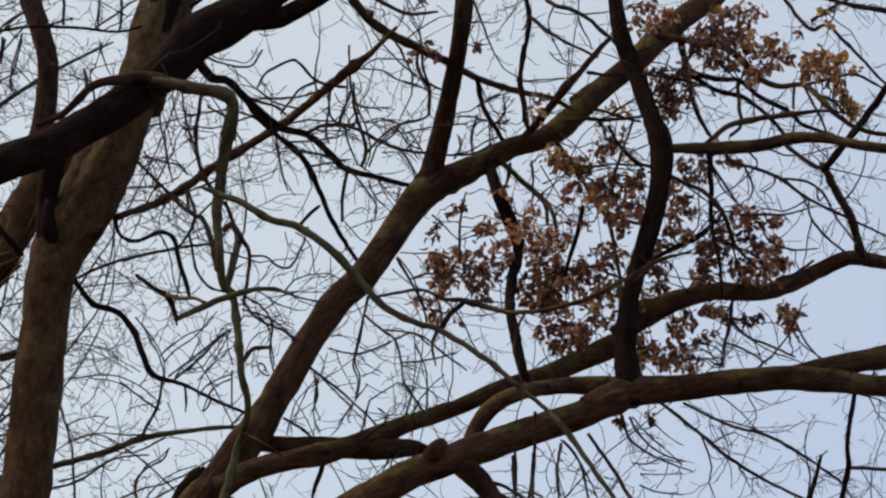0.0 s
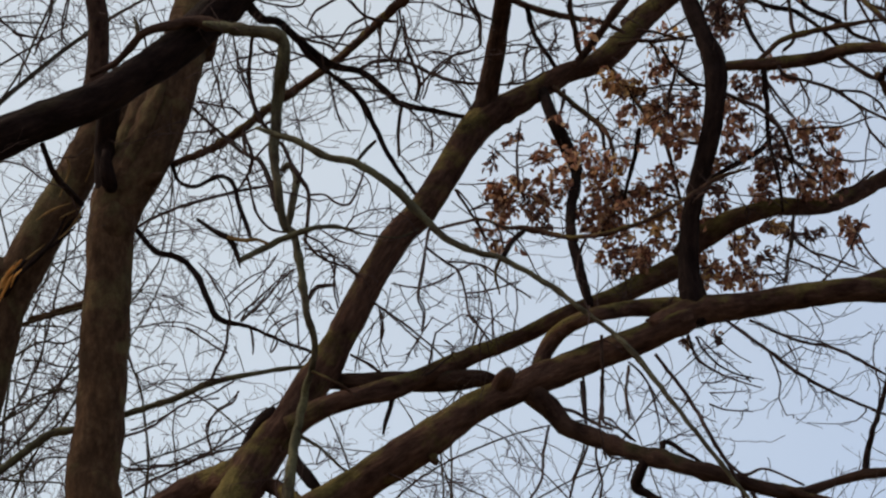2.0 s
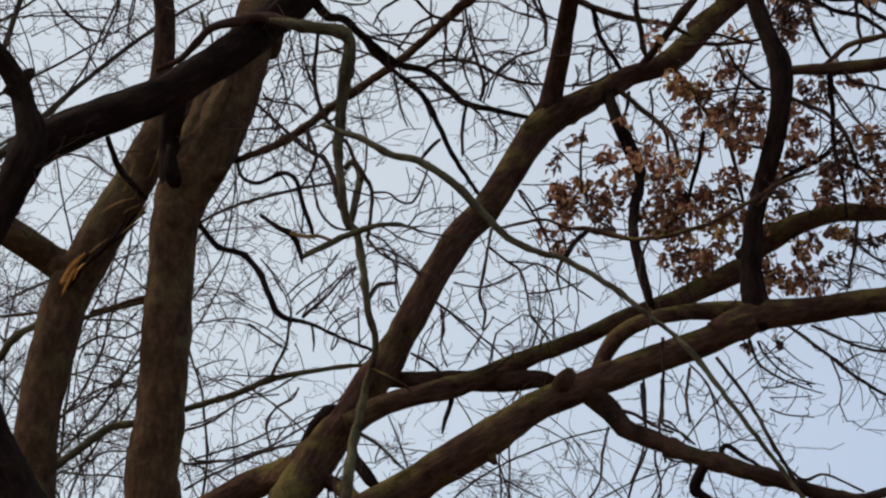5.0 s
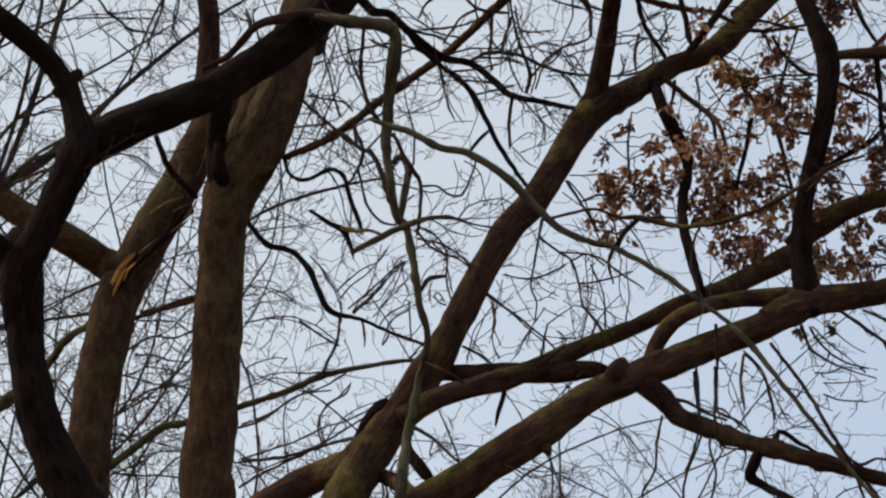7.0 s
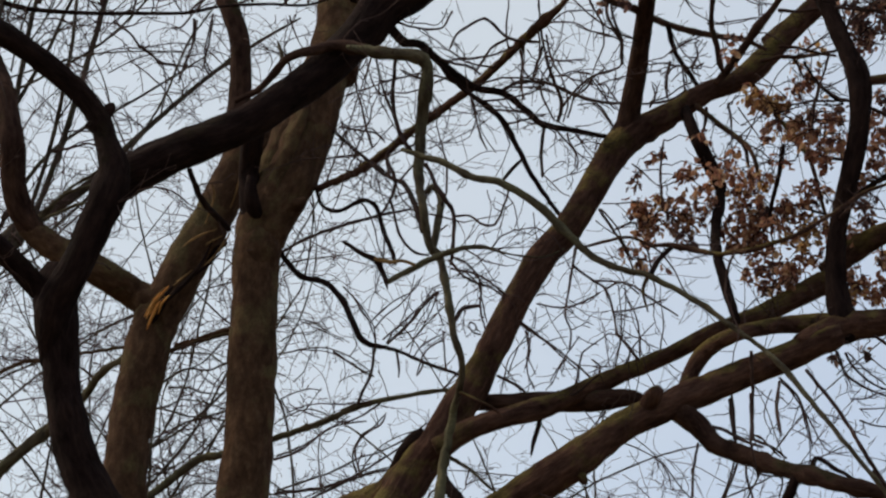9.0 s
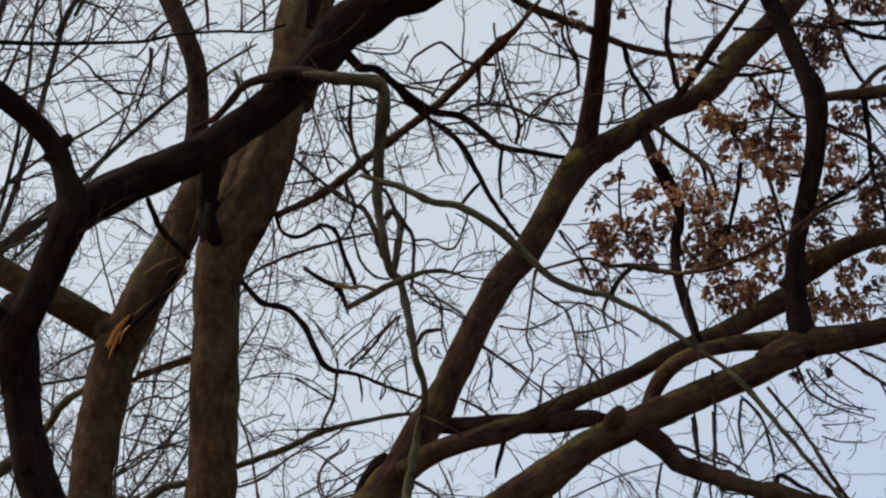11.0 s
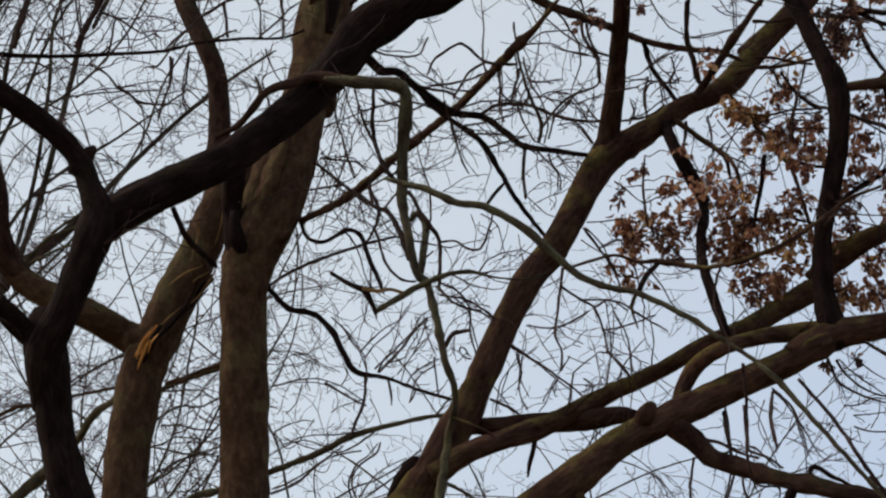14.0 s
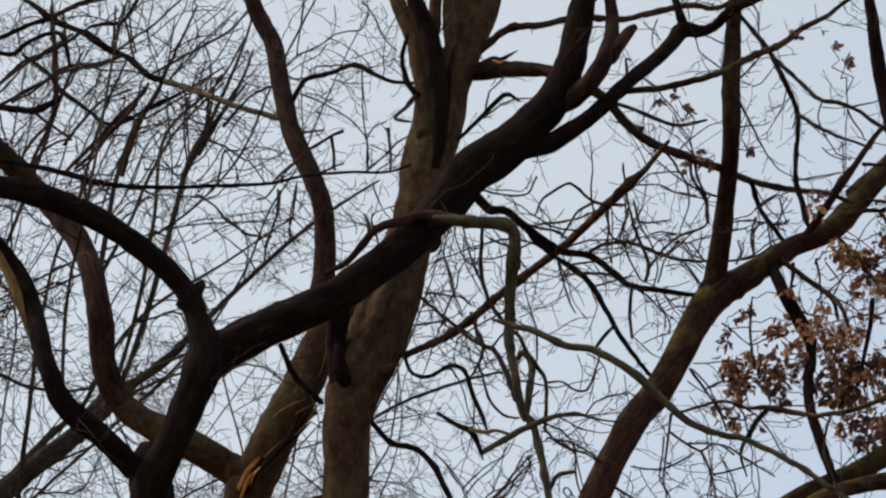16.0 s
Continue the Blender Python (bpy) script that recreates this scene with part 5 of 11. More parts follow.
limb(oak_dark, "branch", "dark", (1.21, 15.934, 10.993, 0.0495), (1.153, 15.873, 11.141, 0.0329), (1.121, 15.81, 11.296, 0.0296), (1.084, 15.655, 11.491, 0.0197))
limb(oak_dark, "limb", "brown", (0.179, 15.275, 9.993, 0.0311), (0.309, 15.256, 10.086, 0.0662), (0.445, 15.111, 10.135, 0.0716), (0.541, 15, 10.241, 0.0655), (0.61, 15.065, 10.456, 0.0583), (0.636, 15.216, 10.726, 0.0473), (0.626, 15.27, 10.988, 0.0437), (0.575, 15.006, 11.386, 0.0296))
limb(oak_dark, "stub", "brown", (0.585, 15.014, 10.274, 0.054), (0.667, 15.016, 10.394, 0.0464), (0.729, 15.015, 10.477, 0.0426), (0.783, 15.016, 10.529, 0.0311))
limb(oak_dark, "branch", "moss", (0.463, 15.11, 10.102, 0.0432), (0.583, 15.283, 10.081, 0.0375), (0.683, 15.378, 9.99, 0.0344), (0.837, 15.411, 9.844, 0.0344), (1.076, 15.584, 9.816, 0.0347), (1.39, 16.126, 9.975, 0.0326), (1.67, 16.574, 10.081, 0.0267), (1.976, 16.749, 10.089, 0.0253), (2.235, 16.826, 10.095, 0.0203), (2.442, 17.006, 10.093, 0.0171))
limb(oak_dark, "branch", "moss", (0.686, 15.317, 10.187, 0.0251), (0.963, 15.334, 10.208, 0.0251), (1.198, 15.309, 10.253, 0.0251), (1.412, 15.462, 10.399, 0.0254), (1.652, 15.778, 10.687, 0.026), (1.89, 16.01, 10.906, 0.0264), (2.068, 16.037, 11.056, 0.0232), (2.229, 15.958, 11.1, 0.0198), (2.399, 15.912, 11.209, 0.0165), (2.692, 16.057, 11.478, 0.0134))
limb(oak_dark, "branch", "twig", (0.583, 15.241, 10.065, 0.0156), (0.761, 15.331, 10.045, 0.0141), (1.03, 15.335, 9.917, 0.014), (1.265, 15.426, 9.994, 0.0094))
limb(oak_dark, "twig", "twig", (0.71, 15.356, 10.277, 0.011), (0.725, 15.368, 10.375, 0.011), (0.729, 15.452, 10.514, 0.0095), (0.768, 15.453, 10.504, 0.0048))
# Pale strip that paints the sunlit left side of the outer limb.
limb(oak_dark, "snag", "pale", (-3.547, 14.552, 8.872, 0.0255), (-3.407, 14.538, 8.647, 0.0308), (-3.316, 14.513, 8.45, 0.0324), (-3.223, 14.484, 8.195, 0.0232), (-3.152, 14.461, 7.985, 0.0089))
limb(oak_dark, "twig", "twig", (0.063, 15.484, 7.315, 0.0148), (0.119, 15.491, 7.417, 0.0167), (0.176, 15.564, 7.472, 0.0168), (0.243, 15.576, 7.485, 0.0131))
limb(oak_dark, "branch", "lichen", (0.036, 15.797, 6.511, 0.013), (0.174, 15.901, 6.457, 0.0112), (0.315, 15.89, 6.319, 0.0093), (0.436, 15.99, 6.252, 0.0074))
limb(oak_dark, "branch", "twig", (-0.358, 15.283, 9.428, 0.0154), (-0.301, 15.303, 9.447, 0.0096), (-0.205, 15.405, 9.465, 0.0078), (-0.012, 15.361, 9.433, 0.0077), (0.067, 15.468, 9.619, 0.0059))
limb(oak_dark, "twig", "twig", (0.068, 15.927, 9.455, 0.012), (-0.092, 16.019, 9.546, 0.01))
limb(oak_dark, "twig", "twig", (-0.439, 14.855, 8.967, 0.0074), (-0.408, 14.85, 8.798, 0.0074), (-0.364, 14.951, 8.683, 0.0093), (-0.308, 14.95, 8.567, 0.0093))
limb(oak_dark, "twig", "twig", (-0.533, 14.895, 8.966, 0.0056), (-0.571, 14.981, 8.821, 0.0056), (-0.528, 14.865, 8.601, 0.0074), (-0.493, 14.974, 8.488, 0.0056), (-0.455, 14.99, 8.366, 0.0055))
limb(oak_dark, "twig", "twig", (-0.813, 17.943, 9.886, 0.0089), (-0.638, 18.013, 9.884, 0.0089), (-0.526, 18.02, 9.867, 0.0089), (-0.45, 18.037, 9.796, 0.0067))
limb(oak_dark, "twig", "twig", (-0.051, 15.723, 9.398, 0.0118), (0.067, 15.8, 9.384, 0.0119), (0.185, 15.752, 9.334, 0.0098), (0.264, 15.816, 9.304, 0.0079))
limb(oak_dark, "twig", "twig", (0.068, 15.931, 9.475, 0.01), (0.267, 15.929, 9.492, 0.008), (0.388, 15.963, 9.54, 0.008), (0.551, 16.023, 9.637, 0.008))
limb(oak_dark, "twig", "twig", (0.196, 16.067, 9.279, 0.008), (0.227, 16.075, 9.129, 0.008), (0.267, 16.153, 8.989, 0.008), (0.314, 16.16, 8.883, 0.006))
limb(oak_dark, "twig", "twig", (0.343, 16.291, 9.254, 0.0081), (0.513, 16.298, 9.248, 0.0081), (0.658, 16.384, 9.261, 0.0061))
limb(oak_dark, "twig", "twig", (0.455, 16.435, 9.208, 0.0081), (0.6, 16.472, 9.262, 0.0082), (0.746, 16.527, 9.328, 0.0061))
limb(oak_dark, "twig", "twig", (-0.264, 14.852, 8.861, 0.0074), (-0.159, 14.849, 8.806, 0.0074), (-0.111, 14.852, 8.82, 0.0056))
limb(oak_dark, "twig", "twig", (-0.459, 18.037, 9.747, 0.0133), (-0.432, 18.074, 9.652, 0.0133), (-0.381, 18.009, 9.512, 0.0155), (-0.366, 17.962, 9.405, 0.0154), (-0.389, 18.013, 9.335, 0.0132), (-0.434, 18.068, 9.263, 0.011), (-0.489, 18.038, 9.168, 0.0088))
limb(oak_dark, "twig", "twig", (-0.175, 15.046, 8.285, 0.0074), (-0.234, 15.071, 8.228, 0.0074), (-0.285, 15.046, 8.148, 0.0092))
limb(oak_dark, "twig", "twig", (-0.411, 18.03, 9.319, 0.011), (-0.377, 18.11, 9.209, 0.011), (-0.322, 18.056, 8.995, 0.011), (-0.213, 18.213, 8.931, 0.011), (-0.103, 18.216, 8.909, 0.0088))
limb(oak_dark, "twig", "twig", (0.073, 15.232, 7.982, 0.0093), (0.174, 15.289, 8.01, 0.0075), (0.248, 15.245, 7.939, 0.0093), (0.322, 15.233, 7.914, 0.0093), (0.368, 15.3, 7.99, 0.0093), (0.43, 15.429, 8.2, 0.0075), (0.449, 15.417, 8.298, 0.0076))
limb(oak_dark, "twig", "twig", (-0.058, 15.576, 8.007, 0.0076), (-0.012, 15.618, 8.042, 0.0076), (0.033, 15.667, 8.104, 0.0057))
limb(oak_dark, "branch", "twig", (0.044, 15.219, 7.669, 0.0111), (0.118, 15.225, 7.572, 0.0092), (0.211, 15.368, 7.569, 0.0093), (0.322, 15.364, 7.527, 0.0074), (0.408, 15.404, 7.471, 0.0074))
limb(oak_dark, "twig", "twig", (0.063, 15.209, 7.685, 0.0074), (0.173, 15.21, 7.626, 0.0074), (0.248, 15.371, 7.57, 0.0074), (0.246, 15.327, 7.375, 0.0074), (0.276, 15.396, 7.255, 0.0055))
limb(oak_dark, "twig", "twig", (1.168, 15.776, 9.845, 0.008), (1.159, 15.78, 9.759, 0.008), (1.197, 15.823, 9.689, 0.01), (1.26, 15.953, 9.65, 0.01), (1.271, 16.087, 9.596, 0.0081), (1.269, 16.125, 9.525, 0.0081), (1.175, 16.09, 9.457, 0.01), (1.069, 16.032, 9.397, 0.01), (0.967, 16.066, 9.328, 0.01), (0.888, 16.191, 9.28, 0.0101), (0.847, 16.241, 9.239, 0.0101))
limb(oak_dark, "twig", "twig", (1.05, 16.033, 9.412, 0.008), (0.932, 16.048, 9.441, 0.006), (0.826, 16.126, 9.443, 0.006))
limb(oak_dark, "twig", "twig", (1.08, 16.034, 9.376, 0.008), (1.124, 16.041, 9.311, 0.006), (1.166, 16.123, 9.282, 0.006), (1.225, 16.127, 9.259, 0.006))
limb(oak_dark, "twig", "twig", (1.067, 16.034, 9.367, 0.008), (1.005, 16.061, 9.302, 0.008), (0.925, 16.127, 9.271, 0.008))
limb(oak_dark, "twig", "twig", (1.086, 16.758, 9.567, 0.0063), (1.168, 16.804, 9.516, 0.0083), (1.226, 16.814, 9.427, 0.0083), (1.266, 16.851, 9.374, 0.0063))
limb(oak_dark, "twig", "twig", (0.687, 15.463, 9.348, 0.0097), (0.666, 15.521, 9.292, 0.0078), (0.644, 15.519, 9.227, 0.0097), (0.617, 15.558, 9.138, 0.0078))
limb(oak_dark, "twig", "twig", (0.713, 15.506, 9.295, 0.0058), (0.811, 15.564, 9.286, 0.0058), (0.989, 15.599, 9.318, 0.0039))
limb(oak_dark, "twig", "twig", (0.495, 16.357, 9.464, 0.0061), (0.577, 16.352, 9.459, 0.0061), (0.683, 16.453, 9.517, 0.0061), (0.804, 16.45, 9.479, 0.0041))
limb(oak_dark, "twig", "twig", (1.701, 16.826, 9.909, 0.0084), (1.673, 16.889, 9.813, 0.0105), (1.659, 16.861, 9.706, 0.0105), (1.678, 16.92, 9.641, 0.0105))
limb(oak_dark, "twig", "twig", (1.436, 16.538, 9.757, 0.0062), (1.521, 16.574, 9.752, 0.0062), (1.6, 16.526, 9.742, 0.0062), (1.684, 16.548, 9.739, 0.0083), (1.797, 16.647, 9.765, 0.0062), (1.899, 16.631, 9.748, 0.0062))
limb(oak_dark, "twig", "twig", (1.445, 17.008, 9.641, 0.0085), (1.6, 17.088, 9.688, 0.0106), (1.723, 17.029, 9.693, 0.0106), (1.839, 17.101, 9.799, 0.0106))
limb(oak_dark, "twig", "twig", (1.699, 16.826, 9.97, 0.0084), (1.784, 16.848, 10.051, 0.0085), (1.878, 16.918, 10.134, 0.0085))
limb(oak_dark, "twig", "twig", (1.555, 17.063, 9.64, 0.0085), (1.604, 17.105, 9.753, 0.0085), (1.59, 17.155, 9.873, 0.0064))
limb(oak_dark, "twig", "twig", (1.898, 16.918, 10.111, 0.0064), (1.922, 16.981, 10.023, 0.0085), (1.873, 16.965, 9.898, 0.0085), (1.94, 17.011, 9.873, 0.0064))
limb(oak_dark, "twig", "twig", (1.067, 16.037, 9.354, 0.006), (1.127, 16.063, 9.278, 0.006), (1.189, 16.116, 9.214, 0.006), (1.229, 16.13, 9.177, 0.004))
limb(oak_dark, "twig", "twig", (1.099, 16.038, 9.332, 0.006), (1.231, 16.081, 9.398, 0.006), (1.394, 16.092, 9.447, 0.006), (1.559, 16.131, 9.488, 0.006))
limb(oak_dark, "twig", "twig", (0.519, 15.407, 9.319, 0.0047), (0.544, 15.462, 9.217, 0.0044), (0.544, 15.614, 9.142, 0.0042), (0.553, 15.584, 8.998, 0.0039))
limb(oak_dark, "twig", "twig", (0.591, 15.526, 9.142, 0.0051), (0.636, 15.476, 9.182, 0.0047), (0.67, 15.526, 9.28, 0.0043), (0.696, 15.466, 9.319, 0.0039))
limb(oak_dark, "twig", "twig", (0.578, 15.432, 9.31, 0.0039), (0.617, 15.457, 9.258, 0.0037), (0.677, 15.516, 9.258, 0.0035))
limb(oak_dark, "twig", "twig", (0.733, 15.464, 9.241, 0.0039), (0.812, 15.497, 9.245, 0.0036), (0.909, 15.49, 9.25, 0.0034), (0.994, 15.497, 9.25, 0.0031))
limb(oak_dark, "twig", "twig", (0.796, 15.593, 9.175, 0.0039), (0.853, 15.556, 9.171, 0.0036), (0.926, 15.477, 9.149, 0.0034), (1.024, 15.509, 9.148, 0.0031))
limb(oak_dark, "twig", "twig", (0.907, 15.382, 9.468, 0.0039), (0.985, 15.403, 9.44, 0.0042), (1.061, 15.393, 9.414, 0.0045), (1.156, 15.37, 9.376, 0.0048), (1.216, 15.413, 9.368, 0.0051))
limb(oak_dark, "twig", "twig", (1.064, 15.432, 9.433, 0.0035), (1.045, 15.45, 9.387, 0.0031))
limb(oak_dark, "twig", "twig", (0.713, 15.37, 9.46, 0.0039), (0.751, 15.385, 9.374, 0.0036), (0.761, 15.439, 9.349, 0.0034), (0.733, 15.446, 9.318, 0.0031))
limb(oak_dark, "twig", "twig", (0.327, 15.527, 8.885, 0.0035), (0.482, 15.552, 8.897, 0.0034), (0.598, 15.554, 8.873, 0.0032), (0.733, 15.57, 8.885, 0.0031))
limb(oak_dark, "twig", "twig", (0.481, 15.505, 9.002, 0.0039), (0.511, 15.598, 8.919, 0.0035), (0.51, 15.61, 8.755, 0.0031))
limb(oak_dark, "twig", "twig", (0.543, 15.663, 8.821, 0.0035), (0.6, 15.63, 8.828, 0.0033), (0.694, 15.564, 8.819, 0.0031))
limb(oak_dark, "twig", "twig", (0.928, 15.96, 8.97, 0.0044), (1.027, 15.96, 8.979, 0.0038), (1.116, 15.927, 8.999, 0.0032))
limb(oak_dark, "twig", "twig", (0.933, 15.667, 8.997, 0.0051), (1.036, 15.75, 9.045, 0.0047), (1.09, 15.698, 8.969, 0.0043), (1.152, 15.765, 8.915, 0.0039), (1.193, 15.809, 8.871, 0.0035))
limb(oak_dark, "twig", "twig", (1.074, 15.732, 9.05, 0.0039), (1.152, 15.739, 9.01, 0.0035), (1.183, 15.746, 8.971, 0.0031))
limb(oak_dark, "twig", "twig", (1.109, 15.635, 9.154, 0.0039), (1.147, 15.637, 9.091, 0.0035), (1.114, 15.74, 9.075, 0.0031))
limb(oak_dark, "twig", "twig", (1.194, 15.607, 9.206, 0.0039), (1.169, 15.669, 9.128, 0.0035), (1.133, 15.718, 9.087, 0.0031))
limb(oak_dark, "twig", "twig", (0.853, 15.681, 8.789, 0.0062), (0.871, 15.678, 8.724, 0.0057), (0.912, 15.736, 8.665, 0.0052), (0.904, 15.763, 8.571, 0.0047))
limb(oak_dark, "twig", "twig", (0.891, 15.702, 8.692, 0.0054), (0.953, 15.775, 8.662, 0.0047), (1.029, 15.777, 8.599, 0.0039))
limb(oak_dark, "twig", "twig", (0.709, 16.018, 8.619, 0.0055), (0.769, 16.054, 8.571, 0.005), (0.825, 16.017, 8.491, 0.0045), (0.885, 16.035, 8.469, 0.0039))
limb(oak_dark, "twig", "twig", (0.766, 15.982, 8.561, 0.0039), (0.869, 16.062, 8.639, 0.0037), (0.947, 16.038, 8.651, 0.0034), (1, 15.929, 8.637, 0.0031))
limb(oak_dark, "twig", "twig", (0.69, 16.024, 8.601, 0.0039), (0.73, 16.021, 8.664, 0.0037), (0.828, 15.998, 8.719, 0.0034), (0.885, 15.978, 8.675, 0.0031))
limb(oak_dark, "twig", "twig", (0.865, 16.022, 8.515, 0.0035), (0.903, 15.971, 8.557, 0.0033), (0.892, 15.975, 8.623, 0.0031))
limb(oak_dark, "twig", "twig", (0.377, 16.104, 8.548, 0.0051), (0.456, 16.13, 8.508, 0.0048), (0.495, 16.146, 8.46, 0.0045), (0.514, 16.118, 8.362, 0.0042), (0.535, 16.182, 8.283, 0.0039), (0.612, 16.15, 8.227, 0.0035))
limb(oak_dark, "twig", "twig", (0.494, 16.087, 8.447, 0.0039), (0.436, 16.154, 8.42, 0.0037), (0.416, 16.131, 8.324, 0.0034), (0.377, 16.168, 8.212, 0.0031))
limb(oak_dark, "twig", "twig", (0.634, 16.169, 8.405, 0.0039), (0.645, 16.172, 8.279, 0.0035), (0.663, 16.259, 8.208, 0.0031))
limb(oak_dark, "twig", "twig", (0.058, 15.54, 8.932, 0.0039), (0.039, 15.605, 8.856, 0.0035), (0.001, 15.617, 8.734, 0.0031))
limb(oak_dark, "twig", "twig", (0.204, 15.479, 8.967, 0.0043), (0.231, 15.541, 8.869, 0.0039), (0.212, 15.58, 8.803, 0.0035), (0.194, 15.675, 8.783, 0.0031))
limb(oak_dark, "twig", "twig", (0.231, 15.537, 8.889, 0.0035), (0.327, 15.522, 8.891, 0.0033), (0.521, 15.566, 8.904, 0.0031))
limb(oak_dark, "twig", "twig", (-0.076, 15.648, 8.705, 0.0039), (0.098, 15.694, 8.727, 0.0035), (0.194, 15.694, 8.77, 0.0031))
limb(oak_dark, "twig", "twig", (0.074, 15.176, 9.243, 0.0046), (0.132, 15.256, 9.198, 0.0041), (0.189, 15.248, 9.109, 0.0036), (0.227, 15.253, 9.07, 0.0031))
limb(oak_dark, "twig", "twig", (0.098, 15.634, 8.343, 0.0038), (0.136, 15.632, 8.404, 0.0034), (0.193, 15.543, 8.428, 0.0031))
limb(oak_dark, "twig", "twig", (0.301, 15.661, 8.355, 0.0038), (0.327, 15.617, 8.211, 0.0034), (0.308, 15.645, 8.099, 0.0031))
limb(oak_dark, "twig", "twig", (0.214, 15.789, 8.005, 0.0038), (0.252, 15.746, 8.058, 0.0034), (0.329, 15.767, 8.088, 0.0031))
limb(oak_dark, "twig", "twig", (0.006, 16.356, 7.589, 0.007), (0.006, 16.334, 7.519, 0.0067), (0.015, 16.437, 7.411, 0.0063), (0.027, 16.458, 7.327, 0.0059))
limb(oak_dark, "twig", "twig", (0.006, 16.377, 7.534, 0.007), (-0.072, 16.347, 7.482, 0.0066), (-0.13, 16.424, 7.447, 0.0061), (-0.161, 16.442, 7.37, 0.0056), (-0.177, 16.468, 7.317, 0.0051))
limb(oak_dark, "twig", "twig", (-0.054, 16.263, 7.868, 0.0055), (-0.034, 16.25, 7.716, 0.0047), (0.006, 16.343, 7.626, 0.0039))
limb(oak_dark, "twig", "twig", (0.259, 16.237, 7.522, 0.0062), (0.212, 16.205, 7.526, 0.0061), (0.185, 16.268, 7.587, 0.0059), (0.188, 16.204, 7.6, 0.0058), (0.22, 16.211, 7.586, 0.0056), (0.244, 16.263, 7.556, 0.0054))
limb(oak_dark, "twig", "twig", (-0.32, 15.243, 9.488, 0.0054), (-0.245, 15.299, 9.449, 0.005), (-0.13, 15.3, 9.437, 0.0046), (-0.033, 15.325, 9.441, 0.0043), (0.019, 15.284, 9.497, 0.0039), (0.028, 15.297, 9.546, 0.0035))
limb(oak_dark, "twig", "twig", (0.039, 15.213, 9.611, 0.0039), (0.089, 15.238, 9.609, 0.0033), (0.136, 15.243, 9.627, 0.0027))
limb(oak_dark, "twig", "twig", (0.832, 14.943, 10.514, 0.0047), (0.896, 14.973, 10.461, 0.0041), (0.955, 15.036, 10.419, 0.0035))
limb(oak_dark, "twig", "twig", (0.927, 14.9, 10.507, 0.0055), (0.898, 15.016, 10.464, 0.005), (0.895, 15.035, 10.385, 0.0044), (0.93, 15.04, 10.32, 0.0039))
limb(oak_dark, "twig", "twig", (1.14, 15.512, 9.724, 0.0067), (1.141, 15.607, 9.662, 0.0059), (1.185, 15.61, 9.552, 0.0051), (1.248, 15.74, 9.505, 0.0044))
limb(oak_dark, "twig", "twig", (1.052, 15.671, 9.565, 0.004), (1.164, 15.622, 9.515, 0.0032))
limb(oak_dark, "twig", "twig", (0.142, 13.862, 8.349, 0.0045), (0.163, 13.903, 8.237, 0.0042), (0.217, 13.95, 8.11, 0.0038), (0.241, 13.988, 8.016, 0.0035), (0.326, 14.091, 7.924, 0.0031))
limb(oak_dark, "twig", "twig", (-0.092, 14.216, 8.009, 0.0035), (0.037, 14.262, 8.086, 0.0033), (0.206, 14.16, 8.129, 0.003), (0.34, 14.126, 8.22, 0.0028))
limb(oak_dark, "twig", "twig", (0.049, 14.348, 7.925, 0.0035), (0.15, 14.228, 7.925, 0.0033), (0.252, 14.237, 7.994, 0.003), (0.392, 14.28, 8.024, 0.0028))
limb(oak_dark, "twig", "twig", (0.189, 13.898, 8.153, 0.0038), (0.385, 13.899, 8.145, 0.0033), (0.554, 14.013, 8.142, 0.0028))
limb(oak_dark, "twig", "twig", (0.437, 13.912, 8.293, 0.0038), (0.568, 13.859, 8.247, 0.0033), (0.718, 13.949, 8.262, 0.0028))
limb(oak_dark, "twig", "twig", (0.649, 13.894, 8.186, 0.0035), (0.577, 13.911, 8.119, 0.0031), (0.499, 13.979, 8.031, 0.0028))
limb(oak_dark, "twig", "twig", (0.496, 13.746, 8.531, 0.0045), (0.501, 13.882, 8.445, 0.004), (0.491, 13.891, 8.294, 0.0036), (0.488, 13.988, 8.194, 0.0031))
limb(oak_dark, "twig", "twig", (0.563, 13.837, 8.32, 0.0052), (0.607, 13.77, 8.399, 0.0043), (0.68, 13.81, 8.532, 0.0035))
limb(oak_dark, "twig", "twig", (0.633, 13.743, 8.56, 0.0066), (0.668, 13.826, 8.431, 0.0063), (0.737, 13.835, 8.287, 0.0061), (0.768, 13.974, 8.201, 0.0058), (0.741, 14.016, 8.096, 0.0055))
limb(oak_dark, "twig", "twig", (0.714, 13.898, 8.276, 0.0038), (0.805, 13.852, 8.357, 0.0035), (0.904, 13.788, 8.346, 0.0031), (0.982, 13.806, 8.342, 0.0028))
limb(oak_dark, "twig", "twig", (0.764, 13.957, 8.098, 0.0066), (0.815, 13.918, 8.236, 0.006), (0.909, 13.819, 8.293, 0.0054), (0.987, 13.789, 8.353, 0.0048))
limb(oak_dark, "twig", "twig", (0.805, 13.988, 7.925, 0.0042), (0.9, 13.979, 7.947, 0.0036), (1.022, 14.019, 7.928, 0.0031))
limb(oak_dark, "twig", "twig", (0.646, 13.991, 8.078, 0.0062), (0.728, 14.028, 8.013, 0.0058), (0.821, 14.034, 7.882, 0.0053), (0.825, 14.104, 7.815, 0.0048))
limb(oak_dark, "twig", "twig", (-0.364, 14.305, 6.781, 0.0065), (-0.23, 14.28, 6.896, 0.0059), (-0.133, 14.231, 6.975, 0.0054), (-0.044, 14.257, 7.072, 0.0048))
